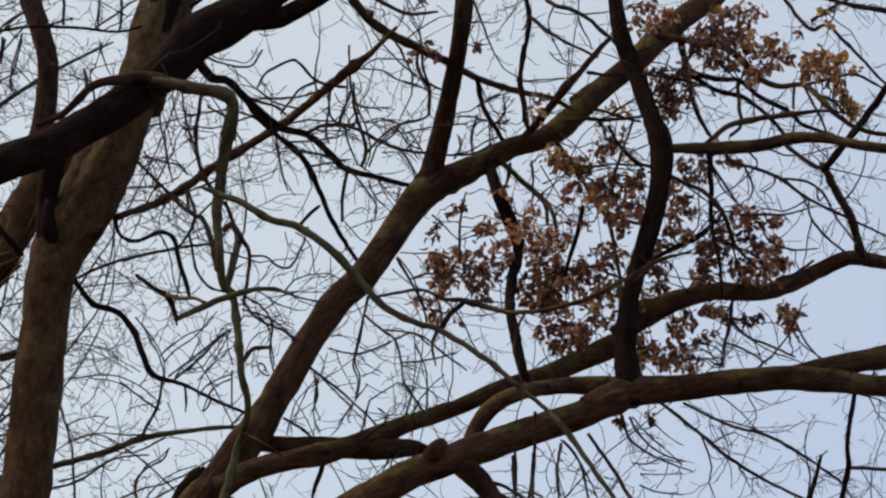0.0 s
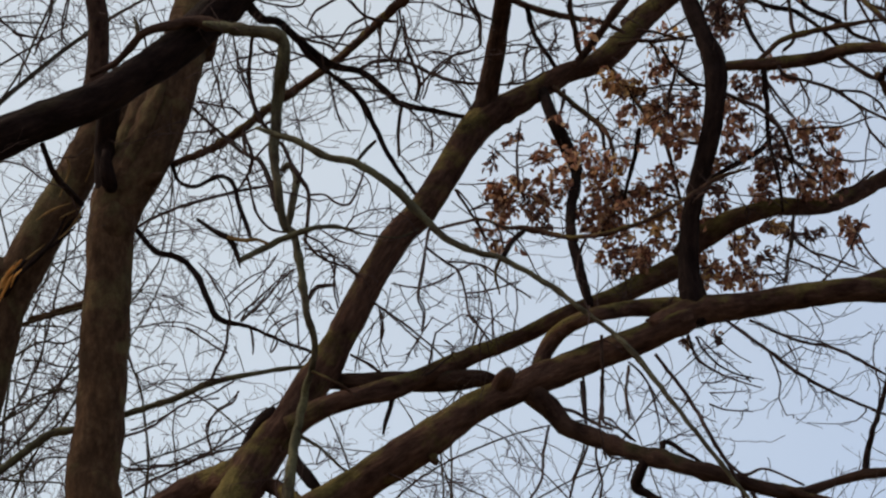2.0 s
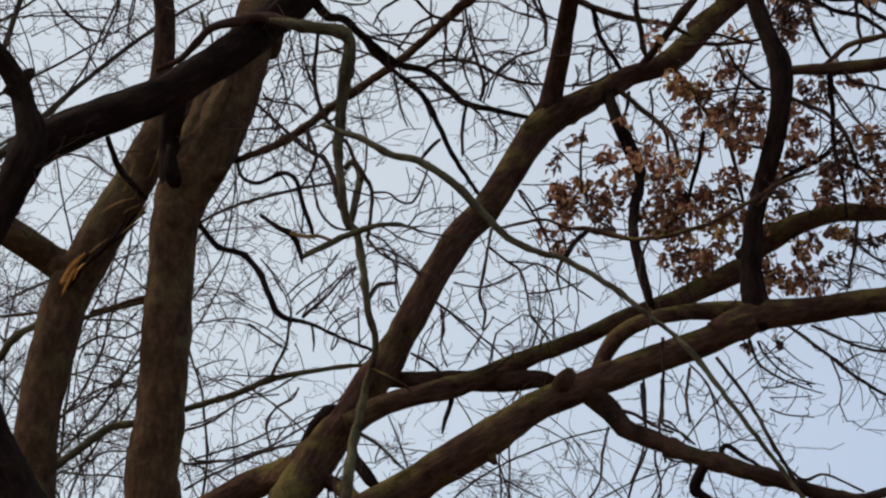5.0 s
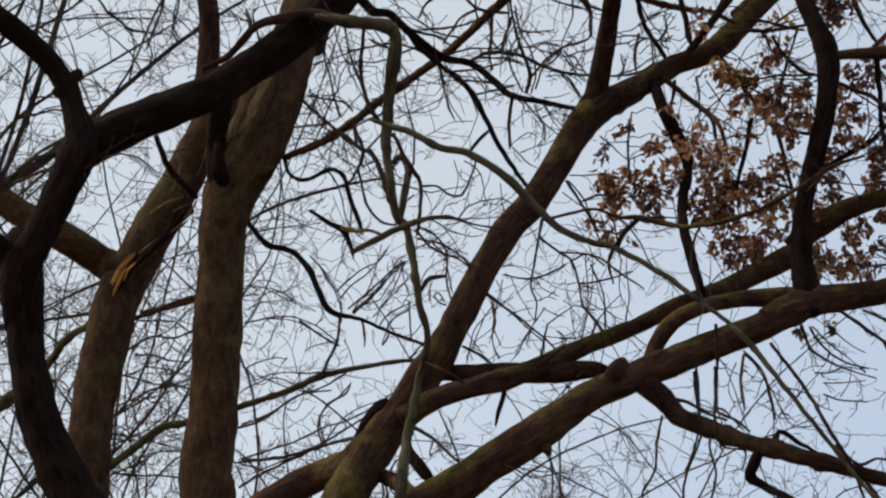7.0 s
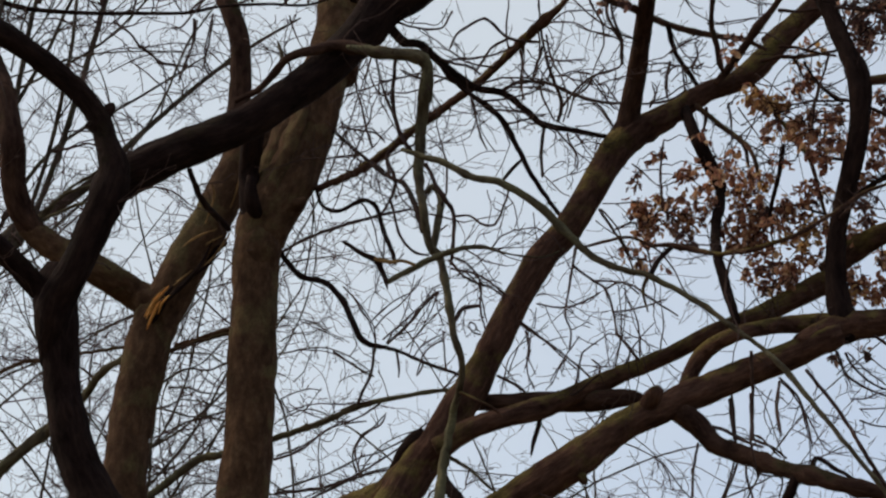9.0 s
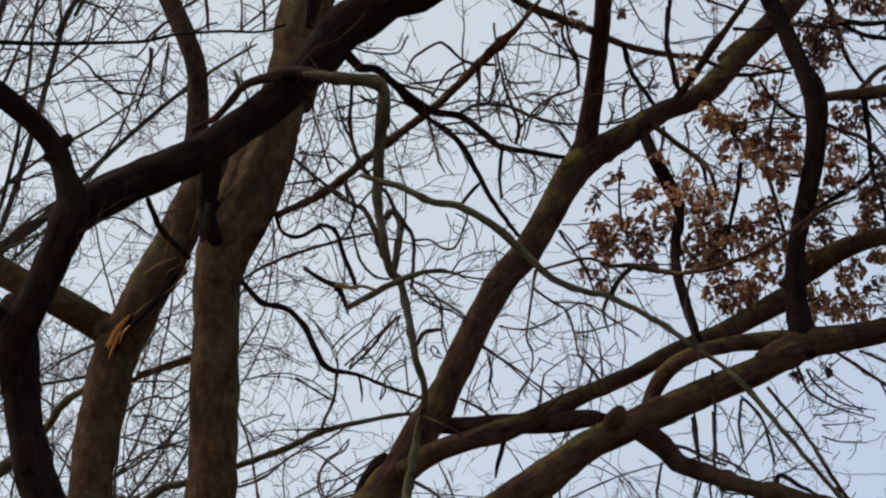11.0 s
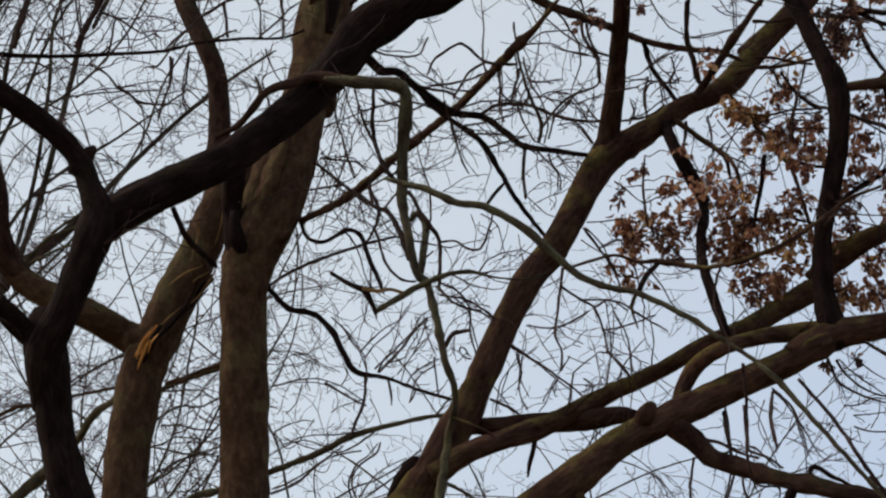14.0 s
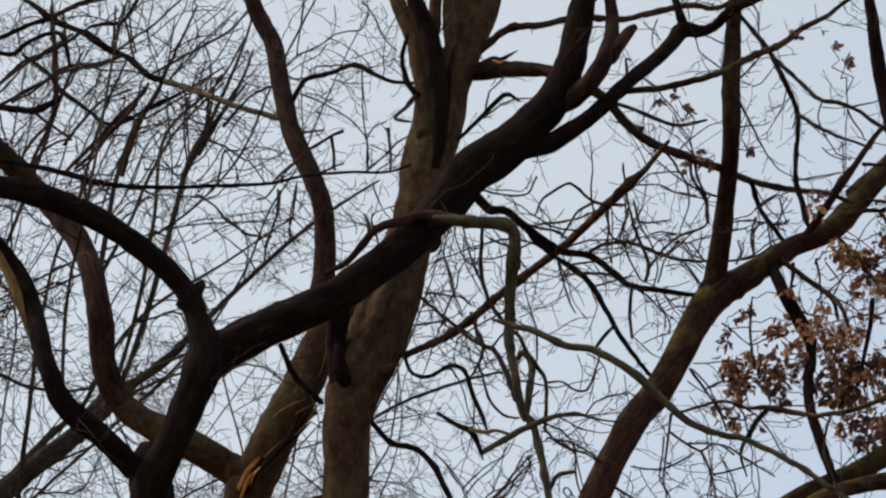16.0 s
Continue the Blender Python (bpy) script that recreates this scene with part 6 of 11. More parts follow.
limb(oak_dark, "twig", "twig", (-0.329, 14.33, 6.774, 0.0051), (-0.211, 14.278, 6.878, 0.0046), (-0.115, 14.268, 7.012, 0.0041))
limb(oak_dark, "twig", "twig", (-0.181, 14.388, 6.696, 0.0048), (-0.118, 14.311, 6.752, 0.0043), (0.02, 14.297, 6.828, 0.0038))
limb(oak_dark, "twig", "twig", (0.049, 14.174, 7.192, 0.0072), (0.194, 14.18, 7.161, 0.0067), (0.3, 14.204, 7.104, 0.0063), (0.379, 14.193, 7.025, 0.0058))
limb(oak_dark, "twig", "twig", (0.135, 14.13, 7.155, 0.0062), (0.215, 14.187, 7.092, 0.0056), (0.239, 14.224, 6.998, 0.005), (0.268, 14.313, 6.894, 0.0044))
limb(oak_dark, "twig", "twig", (0.086, 14.215, 7.159, 0.0038), (0.224, 14.164, 7.23, 0.0034), (0.288, 14.149, 7.284, 0.0031), (0.496, 14.131, 7.354, 0.0027))
limb(oak_dark, "twig", "twig", (0.478, 14.607, 7.015, 0.0063), (0.572, 14.698, 6.973, 0.0058), (0.683, 14.709, 6.872, 0.0054), (0.852, 14.787, 6.743, 0.0049))
limb(oak_dark, "twig", "twig", (0.553, 14.658, 6.964, 0.0053), (0.531, 14.717, 6.828, 0.0046), (0.579, 14.803, 6.731, 0.0039))


oak_leafy = tree_root("oak_tree", (-1.3, 16.3, 0), "oak with mossy slanting limbs and clumps of withered leaves")
limb(oak_leafy, "trunk", "moss", (-1.3, 16.3, -0.15, 0.45), (-1.241, 16.258, 0.9, 0.387), (-1.056, 16.124, 2.834, 0.2821), (-0.807, 15.959, 5.152, 0.2266), (-0.707, 16.04, 5.467, 0.2054), (-0.563, 16.169, 5.856, 0.1752), (-0.432, 16.265, 6.106, 0.1545), (-0.324, 16.338, 6.346, 0.1484), (-0.163, 16.408, 6.634, 0.1346), (-0.02, 16.447, 6.847, 0.1258), (0.124, 16.468, 7.099, 0.1286), (0.23, 16.473, 7.265, 0.1154), (0.483, 16.479, 7.79, 0.1069), (0.596, 16.497, 8.009, 0.1055), (0.728, 16.533, 8.238, 0.1062), (0.895, 16.588, 8.443, 0.109), (1.047, 16.671, 8.726, 0.1101), (1.204, 16.776, 9.04, 0.1155), (1.362, 16.868, 9.29, 0.125), (1.761, 17.02, 9.596, 0.0887), (1.986, 17.09, 9.78, 0.0808), (2.209, 17.139, 9.884, 0.0812), (2.391, 17.176, 10.035, 0.0945), (2.744, 17.236, 10.45, 0.0782))
limb(oak_leafy, "limb", "brown", (1.31, 16.856, 9.283, 0.0999), (1.387, 16.809, 9.487, 0.0834), (1.452, 16.418, 9.871, 0.0701), (1.471, 15.964, 10.093, 0.0648), (1.497, 15.851, 10.498, 0.0689), (1.557, 15.968, 11.037, 0.0577), (1.608, 15.878, 11.413, 0.0538), (1.685, 15.286, 11.906, 0.0365))
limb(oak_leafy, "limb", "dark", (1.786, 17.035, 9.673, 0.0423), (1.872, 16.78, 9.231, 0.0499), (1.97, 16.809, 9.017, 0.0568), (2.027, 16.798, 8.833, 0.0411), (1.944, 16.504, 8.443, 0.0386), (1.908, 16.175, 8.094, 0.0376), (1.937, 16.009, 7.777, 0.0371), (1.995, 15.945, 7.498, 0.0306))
limb(oak_leafy, "limb", "moss", (-0.051, 16.225, 6.695, 0.0839), (0.026, 16.217, 6.733, 0.0801), (0.14, 16.208, 6.81, 0.0764), (0.294, 16.214, 6.881, 0.0708), (0.448, 16.247, 6.932, 0.0729), (0.644, 16.32, 7.012, 0.0811), (0.842, 16.405, 7.114, 0.0661), (1.043, 16.467, 7.225, 0.0664), (1.241, 16.474, 7.323, 0.0646), (1.436, 16.428, 7.385, 0.0607), (1.627, 16.355, 7.45, 0.0566), (1.82, 16.296, 7.537, 0.0585), (2.018, 16.286, 7.612, 0.0664), (2.222, 16.324, 7.709, 0.0666), (2.433, 16.388, 7.839, 0.0749), (2.601, 16.432, 7.941, 0.0832), (2.769, 16.455, 8.034, 0.0874))
limb(oak_leafy, "limb", "moss", (2.705, 16.449, 8.059, 0.0841), (2.905, 16.43, 8.239, 0.0917), (3.133, 16.343, 8.329, 0.0752), (3.377, 16.344, 8.406, 0.065), (3.754, 16.577, 8.516, 0.0659), (4.066, 16.838, 8.716, 0.0635), (4.32, 16.996, 8.91, 0.0607), (4.542, 17.01, 9.023, 0.0573), (4.762, 16.908, 8.962, 0.0534), (5.062, 16.745, 8.858, 0.0493), (5.612, 16.867, 8.855, 0.033))
limb(oak_leafy, "limb", "brown", (0.185, 16.687, 7.185, 0.0593), (0.38, 16.589, 7.143, 0.0668), (0.655, 16.59, 7.152, 0.0707), (0.927, 16.532, 7.132, 0.0705), (1.15, 16.361, 7.099, 0.0736), (1.303, 16.325, 7.095, 0.058), (1.417, 16.316, 7.059, 0.0386))
limb(oak_leafy, "limb", "moss", (-1.404, 16.07, 3.6, 0.2418), (-0.991, 16.09, 4.601, 0.2232), (-0.807, 15.866, 5.351, 0.1769), (-0.231, 15.931, 5.777, 0.1536), (0.247, 15.847, 6.056, 0.1368), (0.525, 15.733, 6.23, 0.1296), (0.689, 15.679, 6.32, 0.1295), (0.873, 15.645, 6.44, 0.1280), (1.045, 15.653, 6.576, 0.1131), (1.228, 15.691, 6.708, 0.1068), (1.402, 15.737, 6.802, 0.1072), (1.558, 15.779, 6.894, 0.1077), (1.752, 15.82, 6.987, 0.1083), (1.946, 15.84, 7.073, 0.1050), (2.137, 15.836, 7.152, 0.1016), (2.327, 15.813, 7.224, 0.0982), (2.516, 15.782, 7.304, 0.0982), (2.666, 15.76, 7.349, 0.0982))
limb(oak_leafy, "limb", "moss", (2.366, 15.76, 7.282, 0.06), (2.686, 15.838, 7.426, 0.106), (2.965, 15.881, 7.481, 0.0921), (3.231, 15.85, 7.51, 0.0848), (3.411, 15.79, 7.524, 0.0881), (3.594, 15.737, 7.539, 0.0878), (3.785, 15.722, 7.553, 0.0878), (4.073, 15.794, 7.583, 0.0829), (4.377, 15.927, 7.617, 0.0746), (4.726, 16.016, 7.686, 0.0715), (5.284, 15.989, 7.798, 0.0573))
limb(oak_leafy, "limb", "moss", (3.732, 15.833, 7.591, 0.0684), (3.955, 15.934, 7.683, 0.0766), (4.157, 15.958, 7.756, 0.0768), (4.31, 15.95, 7.795, 0.0806), (4.518, 16.008, 7.863, 0.081), (4.884, 16.234, 8.064, 0.0784), (5.43, 16.361, 8.375, 0.0596))
limb(oak_leafy, "limb", "moss", (1.599, 15.792, 6.969, 0.0483), (1.667, 15.858, 7.131, 0.0584), (1.762, 15.815, 7.256, 0.0584), (1.934, 15.637, 7.303, 0.0531), (2.226, 15.825, 7.433, 0.0554), (2.502, 15.892, 7.474, 0.0721), (2.645, 15.831, 7.463, 0.0653))
limb(oak_leafy, "stub", "moss", (1.31, 15.713, 6.766, 0.0543), (1.37, 15.594, 6.847, 0.0635), (1.41, 15.526, 6.887, 0.0475))
limb(oak_leafy, "stub", "moss", (0.831, 15.654, 6.381, 0.0631), (0.9, 15.595, 6.305, 0.035), (0.92, 15.566, 6.255, 0.0204))
limb(oak_leafy, "stub", "dark", (0.662, 16.32, 6.968, 0.0216), (0.653, 16.32, 6.887, 0.0185), (0.621, 16.321, 6.786, 0.0169), (0.601, 16.321, 6.682, 0.0092))
# The flared dark foot also paints this limb's shade on the limb below.
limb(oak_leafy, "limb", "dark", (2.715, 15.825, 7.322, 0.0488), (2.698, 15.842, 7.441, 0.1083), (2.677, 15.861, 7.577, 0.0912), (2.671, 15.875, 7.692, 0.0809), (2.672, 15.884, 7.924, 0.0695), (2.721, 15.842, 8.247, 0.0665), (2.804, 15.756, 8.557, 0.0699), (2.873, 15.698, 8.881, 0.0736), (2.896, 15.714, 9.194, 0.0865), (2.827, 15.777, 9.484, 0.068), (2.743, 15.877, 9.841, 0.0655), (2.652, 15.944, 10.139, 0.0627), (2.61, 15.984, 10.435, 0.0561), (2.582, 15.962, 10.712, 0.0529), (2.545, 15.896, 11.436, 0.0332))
limb(oak_leafy, "limb", "moss", (2.876, 15.716, 9.194, 0.0345), (3.051, 15.684, 9.202, 0.0376), (3.304, 15.749, 9.251, 0.0473), (3.585, 15.744, 9.29, 0.0473), (3.773, 15.513, 9.254, 0.0433), (3.931, 15.197, 9.115, 0.0364), (4.114, 15.016, 8.993, 0.036), (4.303, 15.03, 8.991, 0.036), (4.625, 15.153, 9.054, 0.0333), (5.048, 15.019, 8.896, 0.0209))
limb(oak_leafy, "branch", "dark", (3.905, 15.179, 8.871, 0.0211), (3.93, 15.152, 8.894, 0.0256), (4.058, 15.088, 9.065, 0.0271), (4.29, 15.264, 9.414, 0.0276), (4.425, 14.919, 9.606, 0.0242), (4.68, 14.923, 10.016, 0.0152))
limb(oak_leafy, "branch", "moss", (3.899, 15.167, 8.898, 0.0271), (4.118, 15.658, 8.923, 0.031), (4.379, 16.283, 9.02, 0.0321), (4.524, 16.642, 8.949, 0.0326), (4.647, 16.961, 8.963, 0.0299))
limb(oak_leafy, "branch", "dark", (3.185, 16.687, 10.716, 0.0255), (3.241, 16.588, 10.291, 0.0235), (3.259, 16.417, 9.923, 0.0198), (3.326, 16.341, 9.685, 0.0164), (3.383, 16.32, 9.588, 0.0098))
limb(oak_leafy, "branch", "dark", (3.264, 16.576, 10.263, 0.0235), (3.432, 16.528, 10.196, 0.0234), (3.581, 16.33, 10.094, 0.0198), (3.71, 16.267, 9.946, 0.0196), (3.95, 16.404, 9.912, 0.0198), (4.063, 16.355, 9.78, 0.0164), (4.263, 16.163, 9.61, 0.0129))
limb(oak_leafy, "twig", "twig", (3.574, 16.339, 10.098, 0.0148), (3.571, 16.28, 9.836, 0.0147), (3.571, 16.249, 9.683, 0.0146), (3.493, 16.251, 9.596, 0.013))
limb(oak_leafy, "branch", "moss", (3.198, 15.719, 9.257, 0.0157), (3.378, 15.706, 9.415, 0.022), (3.582, 15.715, 9.485, 0.0221), (3.755, 15.418, 9.394, 0.0201), (3.948, 15.385, 9.416, 0.0124), (4.185, 15.39, 9.413, 0.0077))
limb(oak_leafy, "branch", "moss", (3.031, 16.672, 10.6, 0.0297), (3.308, 16.538, 10.497, 0.0294), (3.537, 16.6, 10.499, 0.0274), (3.687, 16.707, 10.456, 0.0275), (3.854, 16.789, 10.347, 0.0254), (3.994, 16.749, 10.288, 0.0232), (4.13, 16.592, 10.229, 0.0209), (4.206, 16.39, 10.018, 0.0227), (4.319, 16.199, 9.769, 0.0203), (4.518, 16.192, 9.678, 0.0182), (4.962, 16.254, 9.684, 0.0142))
limb(oak_leafy, "branch", "twig", (3.914, 16.516, 11, 0.0152), (4.135, 16.42, 10.627, 0.0167), (4.273, 16.421, 10.661, 0.015), (4.403, 16.467, 10.577, 0.015), (4.578, 16.492, 10.412, 0.0133), (4.703, 16.377, 10.175, 0.0116), (4.973, 16.266, 9.875, 0.0082))
limb(oak_leafy, "branch", "dark", (4.133, 16.537, 10.993, 0.0135), (4.471, 16.527, 10.912, 0.0169), (4.716, 16.34, 10.776, 0.02), (5.096, 16.285, 10.682, 0.0199))
limb(oak_leafy, "branch", "twig", (3.344, 15.747, 9.254, 0.011), (3.38, 15.686, 9.132, 0.0125), (3.718, 15.813, 9.096, 0.0141), (3.897, 15.733, 8.921, 0.0125), (4.061, 15.456, 8.68, 0.0107), (4.416, 15.502, 8.555, 0.0076))
limb(oak_leafy, "bough", "lichen", (-0.254, 14.11, 7.955, 0.0108), (-0.114, 14.068, 7.887, 0.0191), (0.024, 14.025, 7.822, 0.0237), (0.161, 13.981, 7.72, 0.0236), (0.332, 13.943, 7.665, 0.0259), (0.484, 13.919, 7.57, 0.0258), (0.601, 13.91, 7.474, 0.0280), (0.701, 13.911, 7.364, 0.0280), (0.818, 13.921, 7.239, 0.0255), (0.934, 13.93, 7.145, 0.0232), (1.101, 13.936, 7.081, 0.0208), (1.234, 13.929, 7.043, 0.0208), (1.396, 13.904, 6.942, 0.0185), (1.554, 13.851, 6.815, 0.0183), (1.675, 13.788, 6.685, 0.0170), (1.822, 13.697, 6.529, 0.0147), (1.949, 13.605, 6.358, 0.0200), (2.017, 13.549, 6.236, 0.0176), (2.124, 13.474, 6.042, 0.0153), (2.262, 13.418, 5.824, 0.0141), (2.403, 13.396, 5.62, 0.0129), (2.517, 13.394, 5.456, 0.0118), (2.713, 13.365, 5.193, 0.0085))
limb(oak_leafy, "branch", "moss", (0.8, 13.921, 7.221, 0.0081), (0.935, 13.911, 7.253, 0.0108), (1.111, 13.985, 7.32, 0.0109), (1.253, 14.067, 7.306, 0.0109), (1.393, 14.098, 7.311, 0.0192), (1.553, 14.016, 7.241, 0.0191), (1.656, 13.887, 7.17, 0.0161), (1.841, 13.627, 7.101, 0.0159), (2.066, 13.553, 7.16, 0.0145), (2.297, 13.703, 7.348, 0.0134), (2.526, 13.813, 7.541, 0.0122), (2.723, 13.753, 7.588, 0.0081))
limb(oak_leafy, "stub", "dark", (1.235, 13.929, 7.054, 0.0188), (1.296, 14.012, 7.184, 0.0176), (1.385, 14.098, 7.3, 0.0164))
limb(oak_leafy, "twig", "moss", (1.221, 13.93, 7.05, 0.0135), (1.184, 13.885, 6.925, 0.0107), (1.207, 13.845, 6.788, 0.0053))
limb(oak_leafy, "stub", "dark", (0.359, 13.939, 7.664, 0.0109), (0.418, 13.939, 7.746, 0.0123), (0.476, 13.939, 7.807, 0.0096))
limb(oak_leafy, "bough", "brown", (1.443, 15.753, 6.889, 0.0858), (1.556, 15.762, 6.82, 0.0839), (1.686, 15.76, 6.705, 0.0781), (1.775, 15.724, 6.579, 0.0684), (1.979, 15.575, 6.438, 0.0621), (2.198, 15.313, 6.262, 0.0574), (2.323, 15.183, 6.188, 0.0639), (2.519, 15.071, 6.093, 0.0511), (2.736, 15.096, 6.044, 0.0511), (2.931, 15.192, 6.015, 0.0513), (3.132, 15.301, 6.009, 0.0534), (3.266, 15.342, 6.02, 0.0428), (3.435, 15.356, 6.087, 0.0304), (3.638, 15.266, 6.125, 0.0356), (3.79, 15.141, 6.11, 0.0283), (4.102, 14.944, 6.134, 0.021))
limb(oak_leafy, "branch", "dark", (3.638, 15.266, 6.125, 0.0256), (3.683, 15.296, 6.302, 0.0229), (3.697, 15.208, 6.389, 0.02), (3.822, 15.385, 6.675, 0.0174), (3.884, 15.369, 6.903, 0.0117))
limb(oak_leafy, "branch", "moss", (3.093, 15.273, 6.039, 0.0256), (3.266, 15.257, 5.975, 0.0227), (3.445, 15.253, 5.942, 0.0198), (3.763, 15.093, 5.838, 0.0168))
limb(oak_leafy, "branch", "dark", (2.255, 15.256, 6.235, 0.0343), (2.185, 15.244, 6.098, 0.0398), (2.176, 15.29, 6.037, 0.0356), (2.263, 15.256, 5.963, 0.0284), (2.387, 15.057, 5.824, 0.0223), (2.548, 15.09, 5.7, 0.0167))
limb(oak_leafy, "branch", "dark", (2.323, 15.183, 6.196, 0.0199), (2.363, 15.241, 6.32, 0.0186), (2.478, 15.241, 6.255, 0.0157), (2.626, 15.169, 6.145, 0.0113), (2.842, 15.283, 6.09, 0.0086))
limb(oak_leafy, "twig", "twig", (1.784, 13.701, 6.489, 0.0105), (1.804, 13.898, 6.243, 0.0105), (1.777, 13.851, 5.968, 0.0091), (1.827, 14.003, 5.827, 0.0065))
limb(oak_leafy, "twig", "twig", (1.917, 15.836, 7.01, 0.009), (1.958, 16.056, 6.725, 0.0091), (1.927, 16.075, 6.493, 0.0075), (1.859, 16.17, 6.323, 0.006))
limb(oak_leafy, "branch", "twig", (2.074, 13.564, 6.328, 0.0104), (2.271, 13.706, 6.124, 0.0129), (2.364, 13.524, 5.832, 0.0127), (2.527, 13.757, 5.671, 0.0116), (2.615, 13.908, 5.548, 0.0091), (2.669, 13.875, 5.34, 0.0064))
limb(oak_leafy, "branch", "twig", (2.875, 15.866, 7.393, 0.0122), (3.125, 15.803, 7.175, 0.0135), (3.387, 16.005, 7.066, 0.0137), (3.715, 16.303, 7.008, 0.0123), (3.943, 16.16, 6.847, 0.0107), (4.307, 16.217, 6.715, 0.0076))
limb(oak_leafy, "branch", "twig", (3.06, 15.833, 7.366, 0.0106), (3.41, 16.066, 7.312, 0.0107), (3.648, 15.934, 7.208, 0.0121), (3.922, 16.01, 7.1, 0.0106), (4.234, 16.189, 6.984, 0.0076))
limb(oak_leafy, "twig", "twig", (2.624, 15.77, 7.229, 0.012), (2.722, 15.928, 7.106, 0.0106), (2.909, 15.919, 6.988, 0.0075), (3.172, 16.103, 6.976, 0.0046))
limb(oak_leafy, "branch", "dark", (4.265, 15.882, 7.562, 0.0183), (4.155, 15.698, 7.214, 0.0179), (4.147, 15.719, 7.061, 0.0179), (4.177, 15.817, 6.976, 0.021), (4.147, 15.872, 6.793, 0.0209), (4.048, 15.669, 6.536, 0.0177), (3.913, 15.581, 6.229, 0.0116))
limb(oak_leafy, "branch", "moss", (4.169, 15.817, 6.975, 0.015), (4.439, 15.834, 6.981, 0.0135), (4.795, 15.821, 6.932, 0.0105))
limb(oak_leafy, "branch", "dark", (1.633, 16.51, 11.525, 0.0154), (1.709, 16.498, 11.39, 0.0171), (1.846, 16.367, 11.066, 0.0202), (1.92, 16.244, 10.749, 0.0216), (2.008, 16.283, 10.477, 0.0199), (1.979, 16.254, 10.182, 0.0181), (1.935, 16.157, 9.902, 0.0147), (1.952, 16.125, 9.783, 0.013))
limb(oak_leafy, "branch", "twig", (1.886, 16.325, 10.966, 0.0168), (2.067, 16.285, 10.719, 0.0167), (2.159, 16.12, 10.499, 0.0181), (2.349, 16.042, 10.401, 0.0164), (2.606, 16.201, 10.289, 0.0148), (2.799, 16.037, 9.987, 0.0097))
limb(oak_leafy, "twig", "twig", (2, 16.283, 10.477, 0.0166), (2.189, 16.146, 10.253, 0.0131), (2.492, 16.086, 10.071, 0.0098))
limb(oak_leafy, "branch", "dark", (1.66, 16.555, 10.072, 0.02), (1.74, 16.802, 9.96, 0.0202), (1.919, 17.08, 9.832, 0.0204))
limb(oak_leafy, "branch", "moss", (1.873, 17.054, 9.681, 0.0212), (1.943, 16.955, 9.551, 0.0231), (2.024, 16.955, 9.472, 0.0231), (2.156, 16.877, 9.321, 0.0229), (2.243, 16.641, 9.086, 0.0185), (2.289, 16.591, 8.876, 0.0143))
limb(oak_leafy, "branch", "moss", (2.332, 17.157, 9.898, 0.0193), (2.417, 17.126, 9.748, 0.017), (2.56, 17.199, 9.58, 0.0192), (2.644, 17.029, 9.323, 0.0189), (2.704, 16.863, 9.115, 0.0166), (2.751, 16.882, 8.899, 0.0165), (2.795, 16.882, 8.677, 0.0124))
limb(oak_leafy, "stub", "dark", (2.444, 16.406, 9.031, 0.0142), (2.431, 16.398, 8.982, 0.0202), (2.401, 16.372, 8.812, 0.0181), (2.337, 16.336, 8.584, 0.016), (2.307, 16.314, 8.451, 0.01))
limb(oak_leafy, "branch", "twig", (2.644, 17.029, 9.323, 0.0147), (2.842, 17.055, 9.233, 0.0126), (3.009, 17.03, 9.189, 0.0126))
limb(oak_leafy, "branch", "dark", (3.23, 15.716, 9.257, 0.0235), (3.258, 15.805, 9.001, 0.0216), (3.277, 15.913, 8.747, 0.0176), (3.301, 15.771, 8.389, 0.0135), (3.347, 15.91, 8.195, 0.0097))
limb(oak_leafy, "branch", "twig", (2.874, 15.705, 9.036, 0.0156), (3.033, 15.806, 9.007, 0.0157), (3.216, 15.722, 8.874, 0.0175), (3.346, 15.778, 8.737, 0.0175), (3.473, 16.016, 8.627, 0.0138), (3.629, 16.01, 8.459, 0.0098))
limb(oak_leafy, "branch", "dark", (2.718, 15.824, 8.324, 0.0155), (2.842, 15.855, 8.41, 0.0155), (3.063, 15.971, 8.582, 0.0196), (3.249, 16.097, 8.737, 0.0218), (3.354, 16.11, 8.861, 0.0119))
limb(oak_leafy, "twig", "twig", (3.249, 15.762, 9.134, 0.0118), (3.374, 15.807, 8.969, 0.0098), (3.465, 15.773, 8.815, 0.0078))
limb(oak_leafy, "branch", "dark", (3.249, 16.569, 10.243, 0.0209), (3.448, 16.607, 10.151, 0.0188), (3.638, 16.5, 10.044, 0.0187), (3.773, 16.369, 9.861, 0.0164), (3.915, 16.448, 9.768, 0.0165), (3.992, 16.423, 9.668, 0.0123))
limb(oak_leafy, "twig", "twig", (0.794, 13.921, 7.228, 0.0102), (0.777, 13.967, 7.13, 0.0084), (0.747, 13.981, 6.955, 0.0067), (0.723, 13.895, 6.779, 0.0067), (0.759, 13.969, 6.717, 0.005), (0.752, 14.007, 6.606, 0.005))
limb(oak_leafy, "branch", "twig", (0.777, 13.967, 7.13, 0.0084), (0.886, 14.002, 7.053, 0.0084), (0.975, 14.091, 7.026, 0.0085), (1.017, 14.025, 6.863, 0.0067), (1.031, 13.944, 6.69, 0.0067), (1.094, 14.007, 6.642, 0.0067), (1.162, 14.053, 6.563, 0.005))
